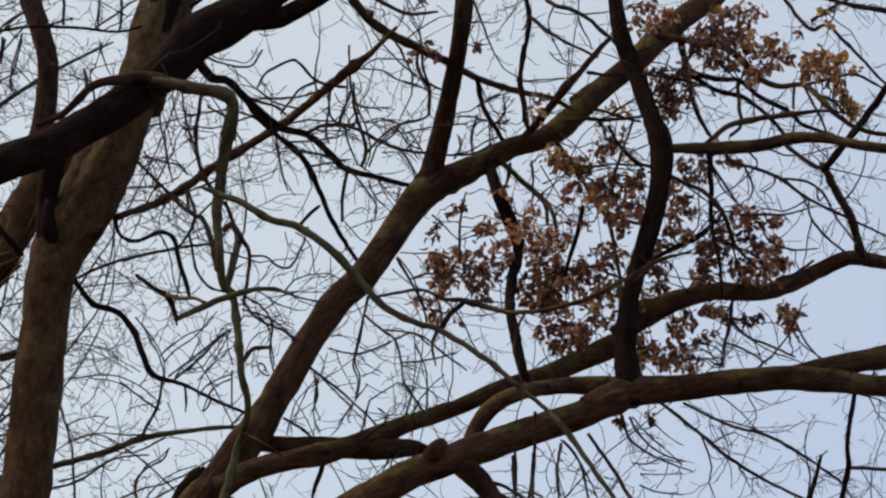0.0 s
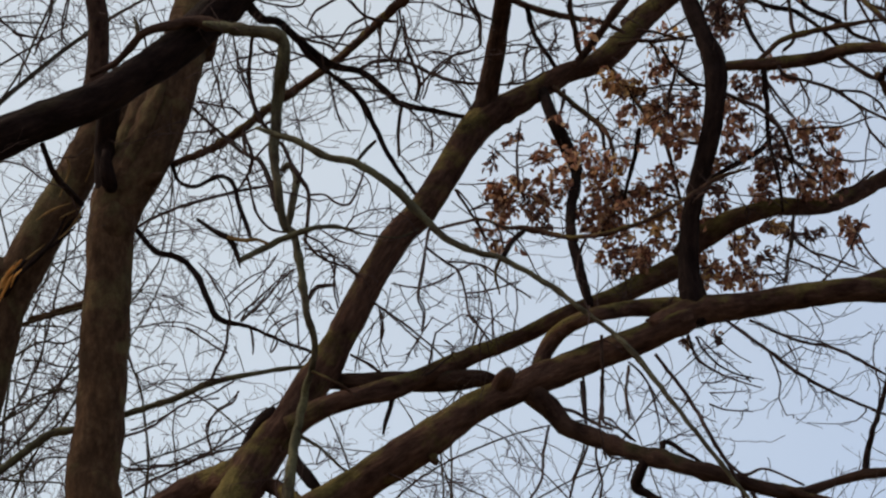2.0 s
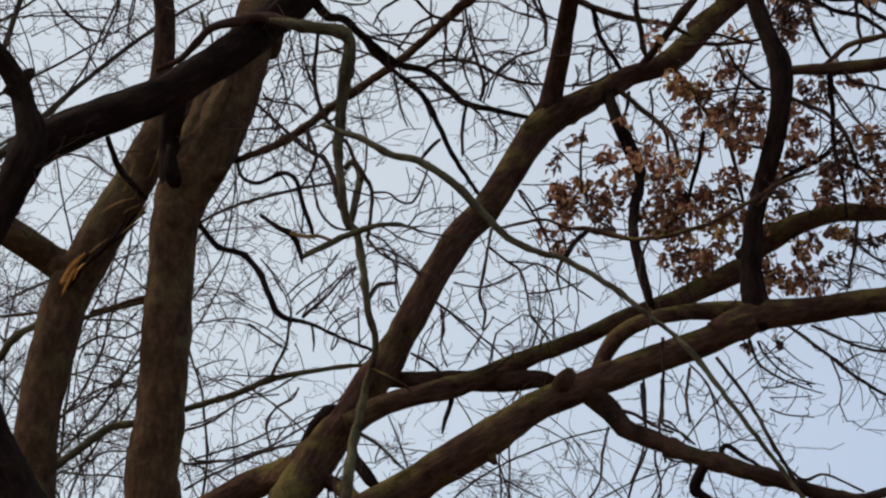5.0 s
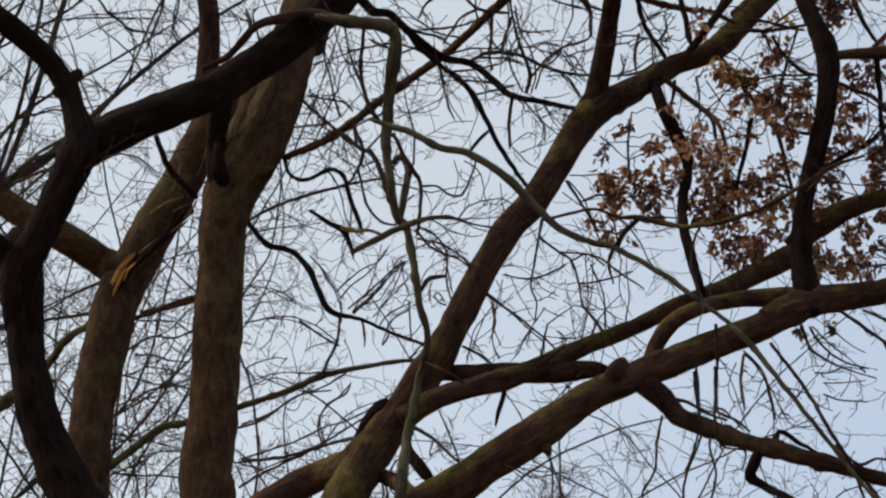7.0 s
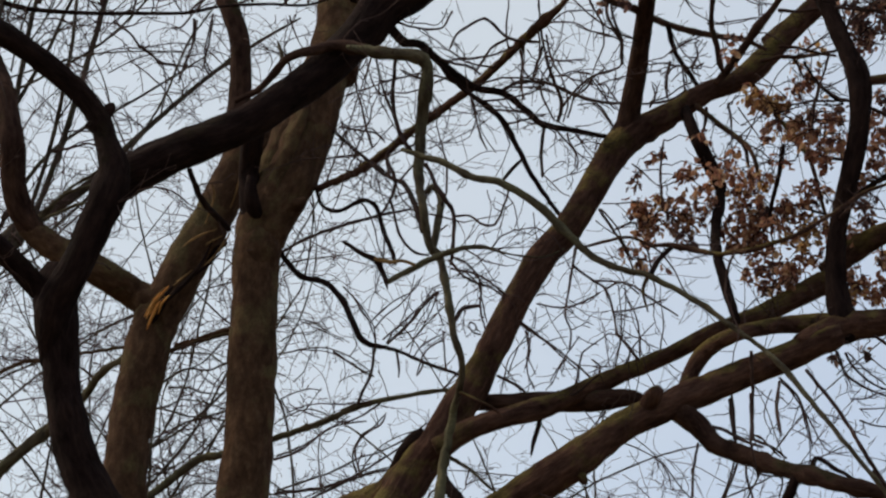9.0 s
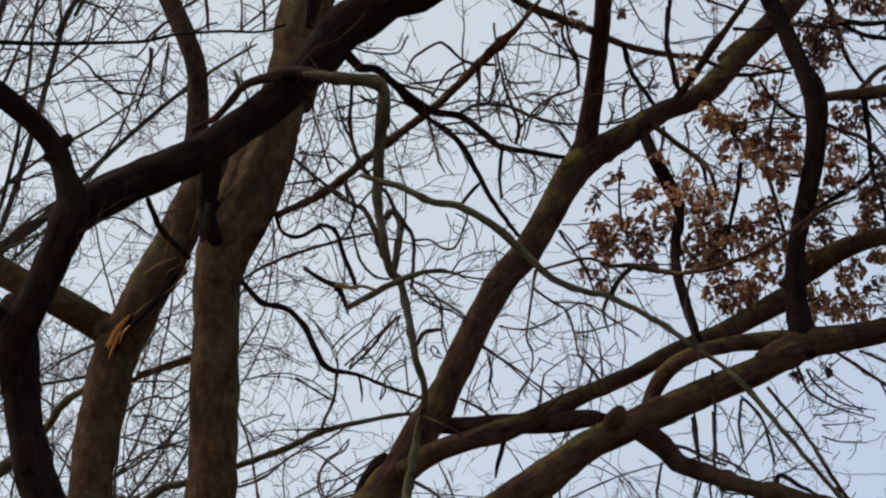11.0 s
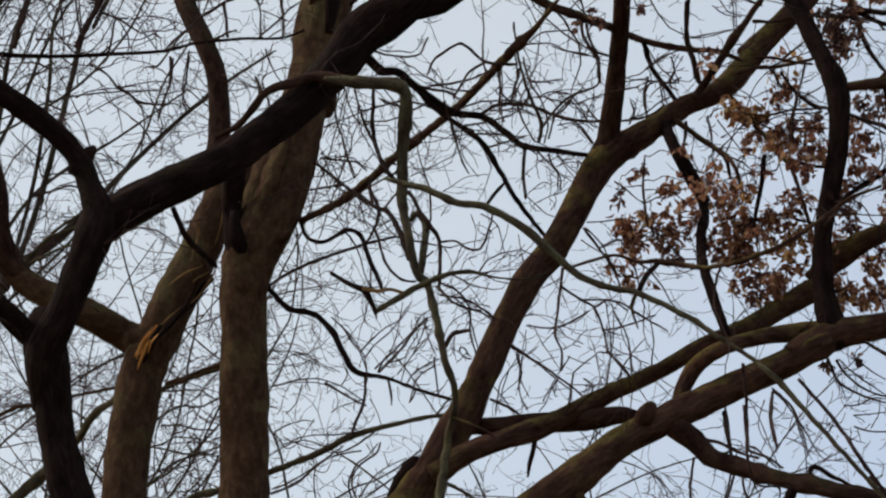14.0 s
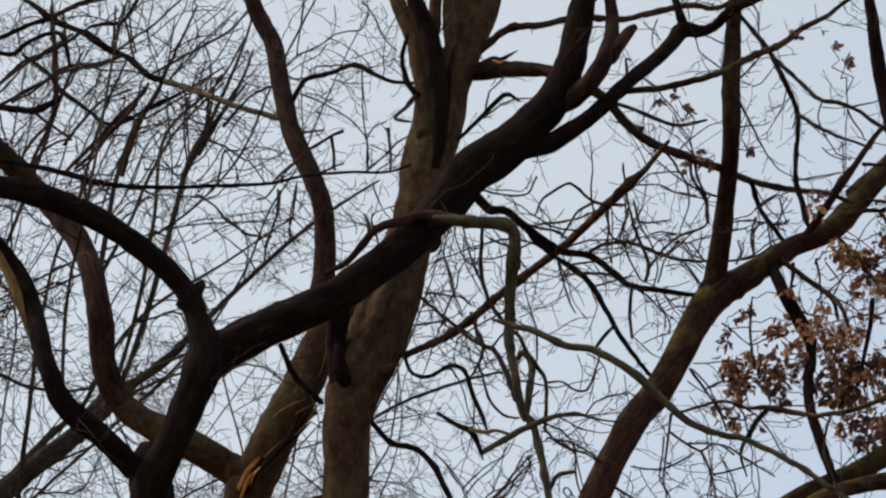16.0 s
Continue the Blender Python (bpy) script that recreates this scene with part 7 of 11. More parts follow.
limb(oak_leafy, "twig", "twig", (0.985, 15.285, 7.548, 0.0074), (1.213, 15.383, 7.566, 0.0074), (1.354, 15.326, 7.441, 0.0074), (1.548, 15.471, 7.369, 0.0056))
limb(oak_leafy, "twig", "twig", (1.063, 15.365, 7.519, 0.0074), (1.182, 15.448, 7.6, 0.0075), (1.299, 15.55, 7.559, 0.0056))
limb(oak_leafy, "twig", "twig", (1.101, 15.29, 7.329, 0.0073), (1.278, 15.328, 7.374, 0.0074), (1.478, 15.474, 7.49, 0.0056))
limb(oak_leafy, "twig", "moss", (0.107, 15.68, 6.917, 0.0112), (0.247, 15.591, 6.815, 0.0129), (0.358, 15.638, 6.769, 0.0111), (0.404, 15.588, 6.698, 0.0074))
limb(oak_leafy, "twig", "twig", (-0.548, 16.341, 6.532, 0.0076), (-0.602, 16.499, 6.763, 0.0078), (-0.536, 16.458, 6.872, 0.0078), (-0.423, 16.563, 6.987, 0.0078), (-0.398, 16.614, 7.078, 0.0059))
limb(oak_leafy, "branch", "twig", (0.521, 16.477, 7.705, 0.0099), (0.703, 16.62, 7.63, 0.0099), (0.861, 16.649, 7.514, 0.0079), (1.062, 16.757, 7.376, 0.008))
limb(oak_leafy, "twig", "twig", (1.184, 15.75, 9.899, 0.01), (1.201, 15.773, 9.733, 0.0099), (1.268, 15.933, 9.636, 0.01), (1.272, 15.942, 9.439, 0.008))
limb(oak_leafy, "twig", "twig", (0.379, 16.473, 7.306, 0.0098), (0.499, 16.562, 7.275, 0.0118), (0.599, 16.659, 7.233, 0.0099))
limb(oak_leafy, "limb", "moss", (-0.204, 16.395, 6.573, 0.1266), (-0.4, 16.707, 6.521, 0.113), (-0.605, 17.053, 6.538, 0.1072), (-0.803, 17.124, 6.451, 0.1034), (-1.002, 17.24, 6.357, 0.1078), (-1.18, 17.571, 6.32, 0.1136), (-1.333, 17.81, 6.233, 0.1231))
limb(oak_leafy, "limb", "moss", (-0.481, 16.842, 6.54, 0.0432), (-0.279, 16.637, 6.45, 0.0523), (-0.12, 16.296, 6.298, 0.0531), (0.034, 16.022, 6.112, 0.0484), (0.111, 15.878, 5.979, 0.0368))
# Cut limb end, drawn out to paint the strip of shade along the limb.
limb(oak_leafy, "stub", "dark", (-0.369, 16.583, 6.607, 0.0233), (-0.278, 16.507, 6.715, 0.062), (-0.172, 16.43, 6.822, 0.0773), (-0.119, 16.393, 6.869, 0.0502))
limb(oak_leafy, "stub", "dark", (-0.003, 16.136, 6.469, 0.0226), (0.047, 16.082, 6.376, 0.0413), (0.112, 16.016, 6.264, 0.0448), (0.18, 15.957, 6.174, 0.026))
limb(oak_leafy, "branch", "dark", (2.314, 15.155, 5.858, 0.0211), (2.389, 15.046, 5.714, 0.0278), (2.569, 15.124, 5.709, 0.0192), (2.819, 14.964, 5.633, 0.0156))
limb(oak_leafy, "branch", "moss", (2.757, 15.003, 5.66, 0.0156), (2.885, 14.918, 5.702, 0.0173), (3.068, 14.99, 5.76, 0.0174), (3.284, 14.82, 5.746, 0.0137))
limb(oak_leafy, "branch", "twig", (2.832, 15.142, 6.046, 0.0141), (2.902, 15.16, 5.942, 0.0159), (2.968, 14.977, 5.75, 0.0156), (3.074, 15.023, 5.618, 0.0139), (3.158, 14.964, 5.426, 0.0086))
limb(oak_leafy, "twig", "twig", (1.674, 15.741, 6.584, 0.0093), (1.636, 15.766, 6.398, 0.0092), (1.599, 15.607, 6.159, 0.0091), (1.513, 15.566, 5.994, 0.0072), (1.557, 15.574, 5.878, 0.0054))
limb(oak_leafy, "twig", "twig", (1.973, 16.068, 6.575, 0.0094), (1.922, 15.986, 6.431, 0.0094), (1.852, 16.068, 6.259, 0.0094), (1.819, 15.96, 6.036, 0.0092), (1.844, 15.893, 5.826, 0.0073))
limb(oak_leafy, "twig", "twig", (1.967, 15.575, 6.415, 0.0091), (1.953, 15.546, 6.299, 0.0091), (1.992, 15.579, 6.157, 0.0091), (1.943, 15.396, 5.954, 0.0089), (1.899, 15.408, 5.773, 0.0071))
limb(oak_leafy, "twig", "twig", (1.985, 15.572, 6.403, 0.0073), (2.045, 15.488, 6.291, 0.0072), (2.17, 15.478, 6.264, 0.0072), (2.137, 15.393, 6.106, 0.0054))
limb(oak_leafy, "twig", "twig", (1.734, 15.752, 6.706, 0.0149), (1.843, 15.739, 6.673, 0.013), (1.972, 15.589, 6.542, 0.011), (2.079, 15.567, 6.499, 0.0091))
limb(oak_leafy, "twig", "twig", (1.956, 15.118, 6.713, 0.0143), (1.955, 15.124, 6.507, 0.0143), (1.949, 15.037, 6.386, 0.0106), (2.045, 14.921, 6.296, 0.0088), (2.133, 14.933, 6.227, 0.007))
limb(oak_leafy, "twig", "twig", (1.915, 15.893, 6.935, 0.0151), (1.907, 15.786, 6.759, 0.013), (1.919, 15.709, 6.54, 0.0111))
limb(oak_leafy, "twig", "twig", (1.921, 13.583, 6.262, 0.0097), (1.881, 13.442, 6.062, 0.0095), (1.877, 13.329, 5.858, 0.0062))
limb(oak_leafy, "twig", "twig", (2.647, 14.866, 6.125, 0.0104), (2.777, 14.837, 5.991, 0.0104), (2.905, 14.763, 6.008, 0.0086), (3.108, 14.605, 5.858, 0.0068))
limb(oak_leafy, "twig", "twig", (1.922, 13.583, 6.286, 0.0064), (2.041, 13.751, 6.236, 0.0065), (2.085, 13.743, 6.096, 0.0065), (2.14, 13.924, 5.984, 0.005))
limb(oak_leafy, "limb", "moss", (2.493, 17.237, 10.239, 0.0865), (2.688, 17.227, 10.397, 0.091), (2.906, 17.202, 10.598, 0.0913), (3.144, 17.294, 10.887, 0.0966), (3.403, 17.475, 11.226, 0.098), (3.648, 17.575, 11.47, 0.0899), (3.917, 17.486, 11.723, 0.081), (4.545, 17.569, 12.323, 0.0593))
limb(oak_leafy, "twig", "twig", (1.126, 16.664, 8.643, 0.0102), (1.208, 16.711, 8.53, 0.0102), (1.294, 16.827, 8.445, 0.0102), (1.348, 16.781, 8.295, 0.0081), (1.379, 16.85, 8.226, 0.0081))
limb(oak_leafy, "twig", "twig", (1.229, 16.742, 8.507, 0.0081), (1.384, 16.864, 8.615, 0.0082), (1.512, 16.927, 8.619, 0.0062))
limb(oak_leafy, "twig", "twig", (0.661, 16.489, 7.844, 0.0059), (0.866, 16.626, 7.866, 0.008), (1.025, 16.603, 7.921, 0.008), (1.119, 16.675, 8.001, 0.006))
limb(oak_leafy, "twig", "twig", (0.581, 16.533, 7.662, 0.0079), (0.61, 16.603, 7.54, 0.0079), (0.584, 16.719, 7.455, 0.006))
limb(oak_leafy, "twig", "twig", (1.124, 15.205, 7.153, 0.0073), (1.214, 15.326, 7.08, 0.0073), (1.276, 15.39, 7.026, 0.0055))
limb(oak_leafy, "twig", "twig", (1.201, 15.488, 7.544, 0.0056), (1.282, 15.621, 7.425, 0.0056), (1.299, 15.574, 7.249, 0.0074), (1.304, 15.675, 7.158, 0.0075))
limb(oak_leafy, "branch", "twig", (2.653, 16.312, 9.523, 0.0122), (2.705, 16.248, 9.429, 0.0142), (2.783, 16.218, 9.331, 0.0141), (2.882, 16.128, 9.244, 0.012))
limb(oak_leafy, "twig", "twig", (3.48, 15.73, 9.119, 0.0098), (3.519, 15.647, 8.922, 0.0078), (3.496, 15.64, 8.823, 0.0058))
limb(oak_leafy, "branch", "twig", (3.727, 15.573, 9.236, 0.0155), (3.832, 15.441, 9.065, 0.0173), (3.941, 15.439, 9.007, 0.0173), (3.985, 15.397, 8.998, 0.0153))
limb(oak_leafy, "branch", "twig", (3.717, 15.81, 9.081, 0.0098), (3.908, 15.685, 9.008, 0.0097), (4.044, 15.763, 8.965, 0.0098), (4.13, 15.801, 8.828, 0.0078), (4.257, 15.645, 8.512, 0.0058))
limb(oak_leafy, "branch", "twig", (3.925, 15.684, 8.879, 0.0078), (3.919, 15.672, 8.766, 0.0077), (3.944, 15.542, 8.605, 0.0096), (4.047, 15.58, 8.522, 0.0096), (4.162, 15.507, 8.385, 0.0076))
limb(oak_leafy, "twig", "twig", (3.584, 15.779, 8.725, 0.0078), (3.669, 15.814, 8.594, 0.0078), (3.818, 15.776, 8.524, 0.0077), (4.002, 15.788, 8.551, 0.0058))
limb(oak_leafy, "twig", "twig", (3.859, 16.669, 8.612, 0.0122), (3.945, 16.678, 8.688, 0.0122), (4.035, 16.614, 8.699, 0.0122), (4.165, 16.581, 8.802, 0.0101))
limb(oak_leafy, "twig", "twig", (3.464, 15.773, 8.759, 0.0078), (3.799, 15.84, 8.822, 0.0078), (3.998, 15.789, 8.874, 0.0058))
limb(oak_leafy, "twig", "twig", (1.597, 16.499, 9.116, 0.0061), (1.574, 16.51, 8.962, 0.0081), (1.563, 16.504, 8.781, 0.0101), (1.578, 16.5, 8.559, 0.0081))
limb(oak_leafy, "twig", "twig", (1.967, 16.959, 9.586, 0.0147), (1.96, 16.952, 9.489, 0.0147), (1.929, 16.959, 9.373, 0.0084))
limb(oak_leafy, "twig", "twig", (2.754, 16.498, 9.574, 0.0103), (2.704, 16.493, 9.407, 0.0123), (2.663, 16.491, 9.267, 0.0163), (2.657, 16.499, 9.134, 0.0122))
limb(oak_leafy, "twig", "twig", (2.19, 16.835, 9.302, 0.0125), (2.228, 16.85, 9.187, 0.0166), (2.241, 16.836, 9.045, 0.0124))
limb(oak_leafy, "twig", "twig", (2.341, 16.5, 8.574, 0.0101), (2.545, 16.494, 8.596, 0.0141), (2.653, 16.523, 8.564, 0.0121), (2.773, 16.5, 8.519, 0.008))
limb(oak_leafy, "twig", "twig", (2.598, 17.174, 9.704, 0.0085), (2.776, 17.198, 9.748, 0.0085), (3.078, 17.174, 9.747, 0.0085))
limb(oak_leafy, "branch", "twig", (4.158, 16.421, 10.686, 0.0146), (4.332, 16.33, 10.785, 0.0146), (4.511, 16.33, 10.9, 0.0125))
limb(oak_leafy, "twig", "twig", (4.072, 16.661, 10.245, 0.0126), (4.041, 16.569, 10.022, 0.0125))
limb(oak_leafy, "twig", "twig", (4.133, 16.576, 10.205, 0.0104), (4.206, 16.574, 10.037, 0.0104), (4.24, 16.473, 9.871, 0.0103), (4.271, 16.488, 9.765, 0.0082))
limb(oak_leafy, "twig", "twig", (4.197, 16.435, 10.077, 0.0103), (4.308, 16.387, 9.998, 0.0103), (4.368, 16.35, 9.892, 0.0082))
limb(oak_leafy, "branch", "twig", (4.13, 16.592, 10.229, 0.0125), (4.366, 16.501, 10.271, 0.0125), (4.523, 16.601, 10.356, 0.0126), (4.656, 16.636, 10.325, 0.0105), (4.837, 16.509, 10.146, 0.0083))
limb(oak_leafy, "branch", "twig", (3.53, 16.437, 8.39, 0.012), (3.515, 16.433, 8.236, 0.0139), (3.436, 16.25, 7.993, 0.0118), (3.412, 16.245, 7.798, 0.0078))
limb(oak_leafy, "branch", "twig", (3.517, 16.425, 8.224, 0.0119), (3.61, 16.321, 8.068, 0.0099), (3.779, 16.357, 8.027, 0.0099), (3.934, 16.254, 7.912, 0.0078))
limb(oak_leafy, "twig", "twig", (3.44, 16.25, 7.984, 0.0079), (3.576, 16.172, 7.903, 0.0078), (3.715, 16.175, 7.814, 0.0058))
limb(oak_leafy, "twig", "twig", (4.045, 16.772, 8.442, 0.0081), (4.123, 16.761, 8.246, 0.0081), (4.223, 16.685, 8.069, 0.006))
limb(oak_leafy, "twig", "twig", (1.41, 16.027, 9.413, 0.004), (1.503, 16.067, 9.446, 0.0038), (1.573, 15.957, 9.424, 0.0035), (1.652, 15.942, 9.439, 0.0032))
limb(oak_leafy, "twig", "twig", (1.443, 16.054, 9.515, 0.0048), (1.495, 15.962, 9.492, 0.0045), (1.578, 15.985, 9.526, 0.0042), (1.66, 15.973, 9.61, 0.0039), (1.729, 15.863, 9.599, 0.0035), (1.789, 15.845, 9.635, 0.0032))
limb(oak_leafy, "twig", "twig", (1.456, 15.967, 9.485, 0.004), (1.537, 15.99, 9.471, 0.0036), (1.619, 16.001, 9.49, 0.0032))
limb(oak_leafy, "twig", "twig", (1.59, 16.075, 9.247, 0.0064), (1.596, 16.113, 9.344, 0.0058), (1.601, 16.048, 9.424, 0.0052), (1.637, 15.995, 9.465, 0.0046), (1.627, 15.983, 9.548, 0.004))
limb(oak_leafy, "twig", "twig", (1.497, 16.076, 9.229, 0.004), (1.518, 16.052, 9.315, 0.0036), (1.476, 16.021, 9.344, 0.0032))
limb(oak_leafy, "twig", "twig", (1.42, 16.143, 9.145, 0.0048), (1.503, 16.157, 9.188, 0.004), (1.581, 16.13, 9.22, 0.0032))
limb(oak_leafy, "twig", "twig", (1.658, 15.994, 9.487, 0.0044), (1.72, 15.997, 9.533, 0.004), (1.774, 15.949, 9.496, 0.0036), (1.876, 15.954, 9.534, 0.0032))
limb(oak_leafy, "twig", "twig", (1.616, 16.017, 9.343, 0.0044), (1.678, 16.02, 9.411, 0.0042), (1.716, 16, 9.423, 0.0039), (1.794, 15.964, 9.45, 0.0037), (1.901, 16.031, 9.461, 0.0035), (1.928, 15.922, 9.43, 0.0032))
limb(oak_leafy, "twig", "twig", (1.135, 16.376, 8.561, 0.0056), (1.237, 16.302, 8.53, 0.0048), (1.344, 16.383, 8.573, 0.004))
limb(oak_leafy, "twig", "twig", (1.124, 16.406, 8.53, 0.0072), (1.18, 16.365, 8.448, 0.0067), (1.243, 16.438, 8.392, 0.0062), (1.262, 16.442, 8.329, 0.0058), (1.304, 16.491, 8.263, 0.0053), (1.342, 16.496, 8.179, 0.0048))
limb(oak_leafy, "twig", "twig", (1.244, 16.446, 8.395, 0.0048), (1.305, 16.45, 8.432, 0.0042), (1.357, 16.347, 8.406, 0.0036))
limb(oak_leafy, "twig", "twig", (1.081, 16.381, 8.432, 0.0052), (1.161, 16.406, 8.378, 0.0048), (1.224, 16.463, 8.359, 0.0044), (1.285, 16.483, 8.346, 0.004))
limb(oak_leafy, "twig", "twig", (1.335, 16.192, 8.786, 0.0064), (1.415, 16.214, 8.731, 0.0059), (1.5, 16.295, 8.68, 0.0054), (1.552, 16.219, 8.625, 0.0049), (1.652, 16.217, 8.668, 0.0044))
limb(oak_leafy, "twig", "twig", (1.537, 16.28, 8.63, 0.004), (1.545, 16.229, 8.782, 0.0038), (1.56, 16.227, 8.89, 0.0036))
limb(oak_leafy, "twig", "twig", (0.887, 16.232, 7.965, 0.0071), (0.878, 16.316, 7.871, 0.0068), (0.859, 16.293, 7.778, 0.0066), (0.851, 16.382, 7.707, 0.0063), (0.89, 16.399, 7.63, 0.0061), (0.893, 16.49, 7.58, 0.0059), (0.878, 16.438, 7.477, 0.0056), (0.912, 16.477, 7.533, 0.0054), (0.947, 16.383, 7.561, 0.0051))
limb(oak_leafy, "twig", "twig", (0.87, 16.448, 7.439, 0.0059), (0.81, 16.45, 7.356, 0.0052), (0.764, 16.513, 7.274, 0.0046), (0.713, 16.521, 7.215, 0.0039))
limb(oak_leafy, "twig", "twig", (0.882, 16.339, 7.817, 0.0043), (0.93, 16.372, 7.8, 0.0039), (1.01, 16.378, 7.812, 0.0035), (1.086, 16.322, 7.854, 0.0031))
limb(oak_leafy, "twig", "twig", (0.673, 16.328, 7.791, 0.0035), (0.732, 16.343, 7.768, 0.0038), (0.83, 16.336, 7.761, 0.0041), (0.87, 16.347, 7.787, 0.0043))
limb(oak_leafy, "twig", "twig", (0.882, 16.353, 7.78, 0.0039), (0.931, 16.404, 7.716, 0.0037), (1.01, 16.427, 7.683, 0.0034), (1.048, 16.401, 7.652, 0.0031))
limb(oak_leafy, "twig", "twig", (1.353, 16.268, 7.376, 0.0058), (1.353, 16.223, 7.484, 0.0052), (1.406, 16.236, 7.551, 0.0045), (1.461, 16.178, 7.592, 0.0039))
limb(oak_leafy, "twig", "twig", (1.353, 16.226, 7.493, 0.0047), (1.306, 16.22, 7.503, 0.0043), (1.251, 16.247, 7.554, 0.0039), (1.21, 16.203, 7.579, 0.0035))
limb(oak_leafy, "twig", "twig", (1.353, 16.226, 7.493, 0.0039), (1.422, 16.231, 7.446, 0.0035), (1.483, 16.272, 7.432, 0.0031))
limb(oak_leafy, "twig", "twig", (1.353, 16.222, 7.504, 0.0039), (1.306, 16.179, 7.612, 0.0036), (1.289, 16.183, 7.717, 0.0034), (1.248, 16.132, 7.76, 0.0031))
limb(oak_leafy, "twig", "twig", (0.598, 16.487, 7.632, 0.0044), (0.598, 16.526, 7.528, 0.0047), (0.589, 16.611, 7.454, 0.0049), (0.6, 16.613, 7.35, 0.0052), (0.642, 16.694, 7.295, 0.0055))
limb(oak_leafy, "twig", "twig", (0.415, 16.652, 7.279, 0.0055), (0.462, 16.588, 7.466, 0.005), (0.522, 16.605, 7.556, 0.0045), (0.58, 16.553, 7.622, 0.004))
limb(oak_leafy, "twig", "twig", (0.717, 16.455, 7.818, 0.004), (0.758, 16.503, 7.731, 0.0037), (0.814, 16.476, 7.616, 0.0034), (0.874, 16.517, 7.526, 0.0032))
limb(oak_leafy, "twig", "twig", (0.657, 16.444, 7.793, 0.004), (0.64, 16.541, 7.724, 0.0036), (0.598, 16.491, 7.621, 0.0032))
limb(oak_leafy, "twig", "twig", (0.737, 16.482, 7.681, 0.0036), (0.677, 16.479, 7.629, 0.0034), (0.599, 16.534, 7.594, 0.0033), (0.52, 16.545, 7.543, 0.0032))
limb(oak_leafy, "twig", "twig", (0.698, 16.55, 7.558, 0.0036), (0.778, 16.556, 7.603, 0.0034), (0.877, 16.55, 7.622, 0.0032))
limb(oak_leafy, "twig", "twig", (0.935, 16.523, 7.613, 0.004), (1.015, 16.542, 7.578, 0.0036), (1.092, 16.529, 7.552, 0.0032))
limb(oak_leafy, "twig", "twig", (0.913, 16.46, 7.64, 0.004), (0.975, 16.499, 7.688, 0.0036), (1.033, 16.485, 7.662, 0.0032))
limb(oak_leafy, "twig", "twig", (1.134, 16.149, 7.264, 0.0039), (1.111, 16.109, 7.421, 0.0031), (1.087, 16.1, 7.561, 0.0023))
limb(oak_leafy, "twig", "twig", (2.246, 15.926, 7.037, 0.0069), (2.225, 15.95, 6.925, 0.0061), (2.24, 16.017, 6.808, 0.0054), (2.265, 16.041, 6.717, 0.0046))
limb(oak_leafy, "twig", "twig", (2.21, 16.003, 7.043, 0.0046), (2.172, 16.031, 6.952, 0.0041), (2.156, 16.027, 6.851, 0.0036), (2.206, 16.075, 6.748, 0.0031))
limb(oak_leafy, "twig", "twig", (2.045, 15.851, 6.675, 0.0083), (2.11, 15.924, 6.679, 0.0073), (2.174, 15.869, 6.583, 0.0063), (2.239, 15.952, 6.551, 0.0053))
limb(oak_leafy, "twig", "twig", (2.254, 15.888, 7.064, 0.0076), (2.338, 15.975, 7.014, 0.0069), (2.403, 15.941, 6.883, 0.0062), (2.471, 16.042, 6.817, 0.0055), (2.522, 16.047, 6.7, 0.0048), (2.581, 16.088, 6.634, 0.0041), (2.7, 16.008, 6.598, 0.0034))
limb(oak_leafy, "twig", "twig", (2.384, 15.927, 6.918, 0.0057), (2.43, 16.027, 6.812, 0.0051), (2.449, 16.027, 6.654, 0.0045), (2.454, 16.104, 6.54, 0.0038))
limb(oak_leafy, "twig", "twig", (2.479, 15.594, 6.736, 0.0045), (2.571, 15.602, 6.712, 0.0037), (2.679, 15.6, 6.673, 0.003))
limb(oak_leafy, "branch", "dark", (2.667, 15.698, 7.197, 0.0099), (2.723, 15.728, 7.109, 0.0089), (2.825, 15.805, 7.037, 0.008), (2.923, 15.744, 6.957, 0.007), (3.043, 15.7, 6.907, 0.0061))
limb(oak_leafy, "twig", "twig", (2.698, 15.769, 7.223, 0.0057), (2.797, 15.725, 7.088, 0.0052), (2.955, 15.808, 6.999, 0.0047), (3.044, 15.808, 6.92, 0.0042))
limb(oak_leafy, "twig", "twig", (2.8, 15.705, 7.201, 0.0057), (2.933, 15.755, 7.099, 0.0049), (3.04, 15.747, 7.034, 0.0042))
limb(oak_leafy, "twig", "twig", (2.616, 15.78, 7.067, 0.0042), (2.667, 15.729, 7.109, 0.0036), (2.728, 15.741, 7.154, 0.003))
limb(oak_leafy, "twig", "twig", (2.7, 15.776, 6.9, 0.0057), (2.802, 15.826, 6.917, 0.0052), (2.892, 15.791, 6.946, 0.0048), (2.936, 15.725, 6.923, 0.0043), (3.032, 15.747, 6.907, 0.0038))
limb(oak_leafy, "twig", "twig", (2.753, 15.784, 6.832, 0.0049), (2.863, 15.769, 6.827, 0.0044), (3.034, 15.777, 6.85, 0.0038))
limb(oak_leafy, "twig", "twig", (2.753, 15.807, 6.761, 0.0076), (2.862, 15.804, 6.721, 0.0065), (3.051, 15.818, 6.715, 0.0053))
limb(oak_leafy, "twig", "twig", (2.881, 15.898, 6.772, 0.0042), (2.929, 15.824, 6.846, 0.0036), (2.941, 15.747, 6.938, 0.003))
limb(oak_leafy, "branch", "twig", (2.653, 15.474, 9.298, 0.0087), (2.617, 15.537, 9.178, 0.0081), (2.578, 15.581, 9.049, 0.0075), (2.554, 15.671, 8.942, 0.0069), (2.551, 15.744, 8.847, 0.0063))
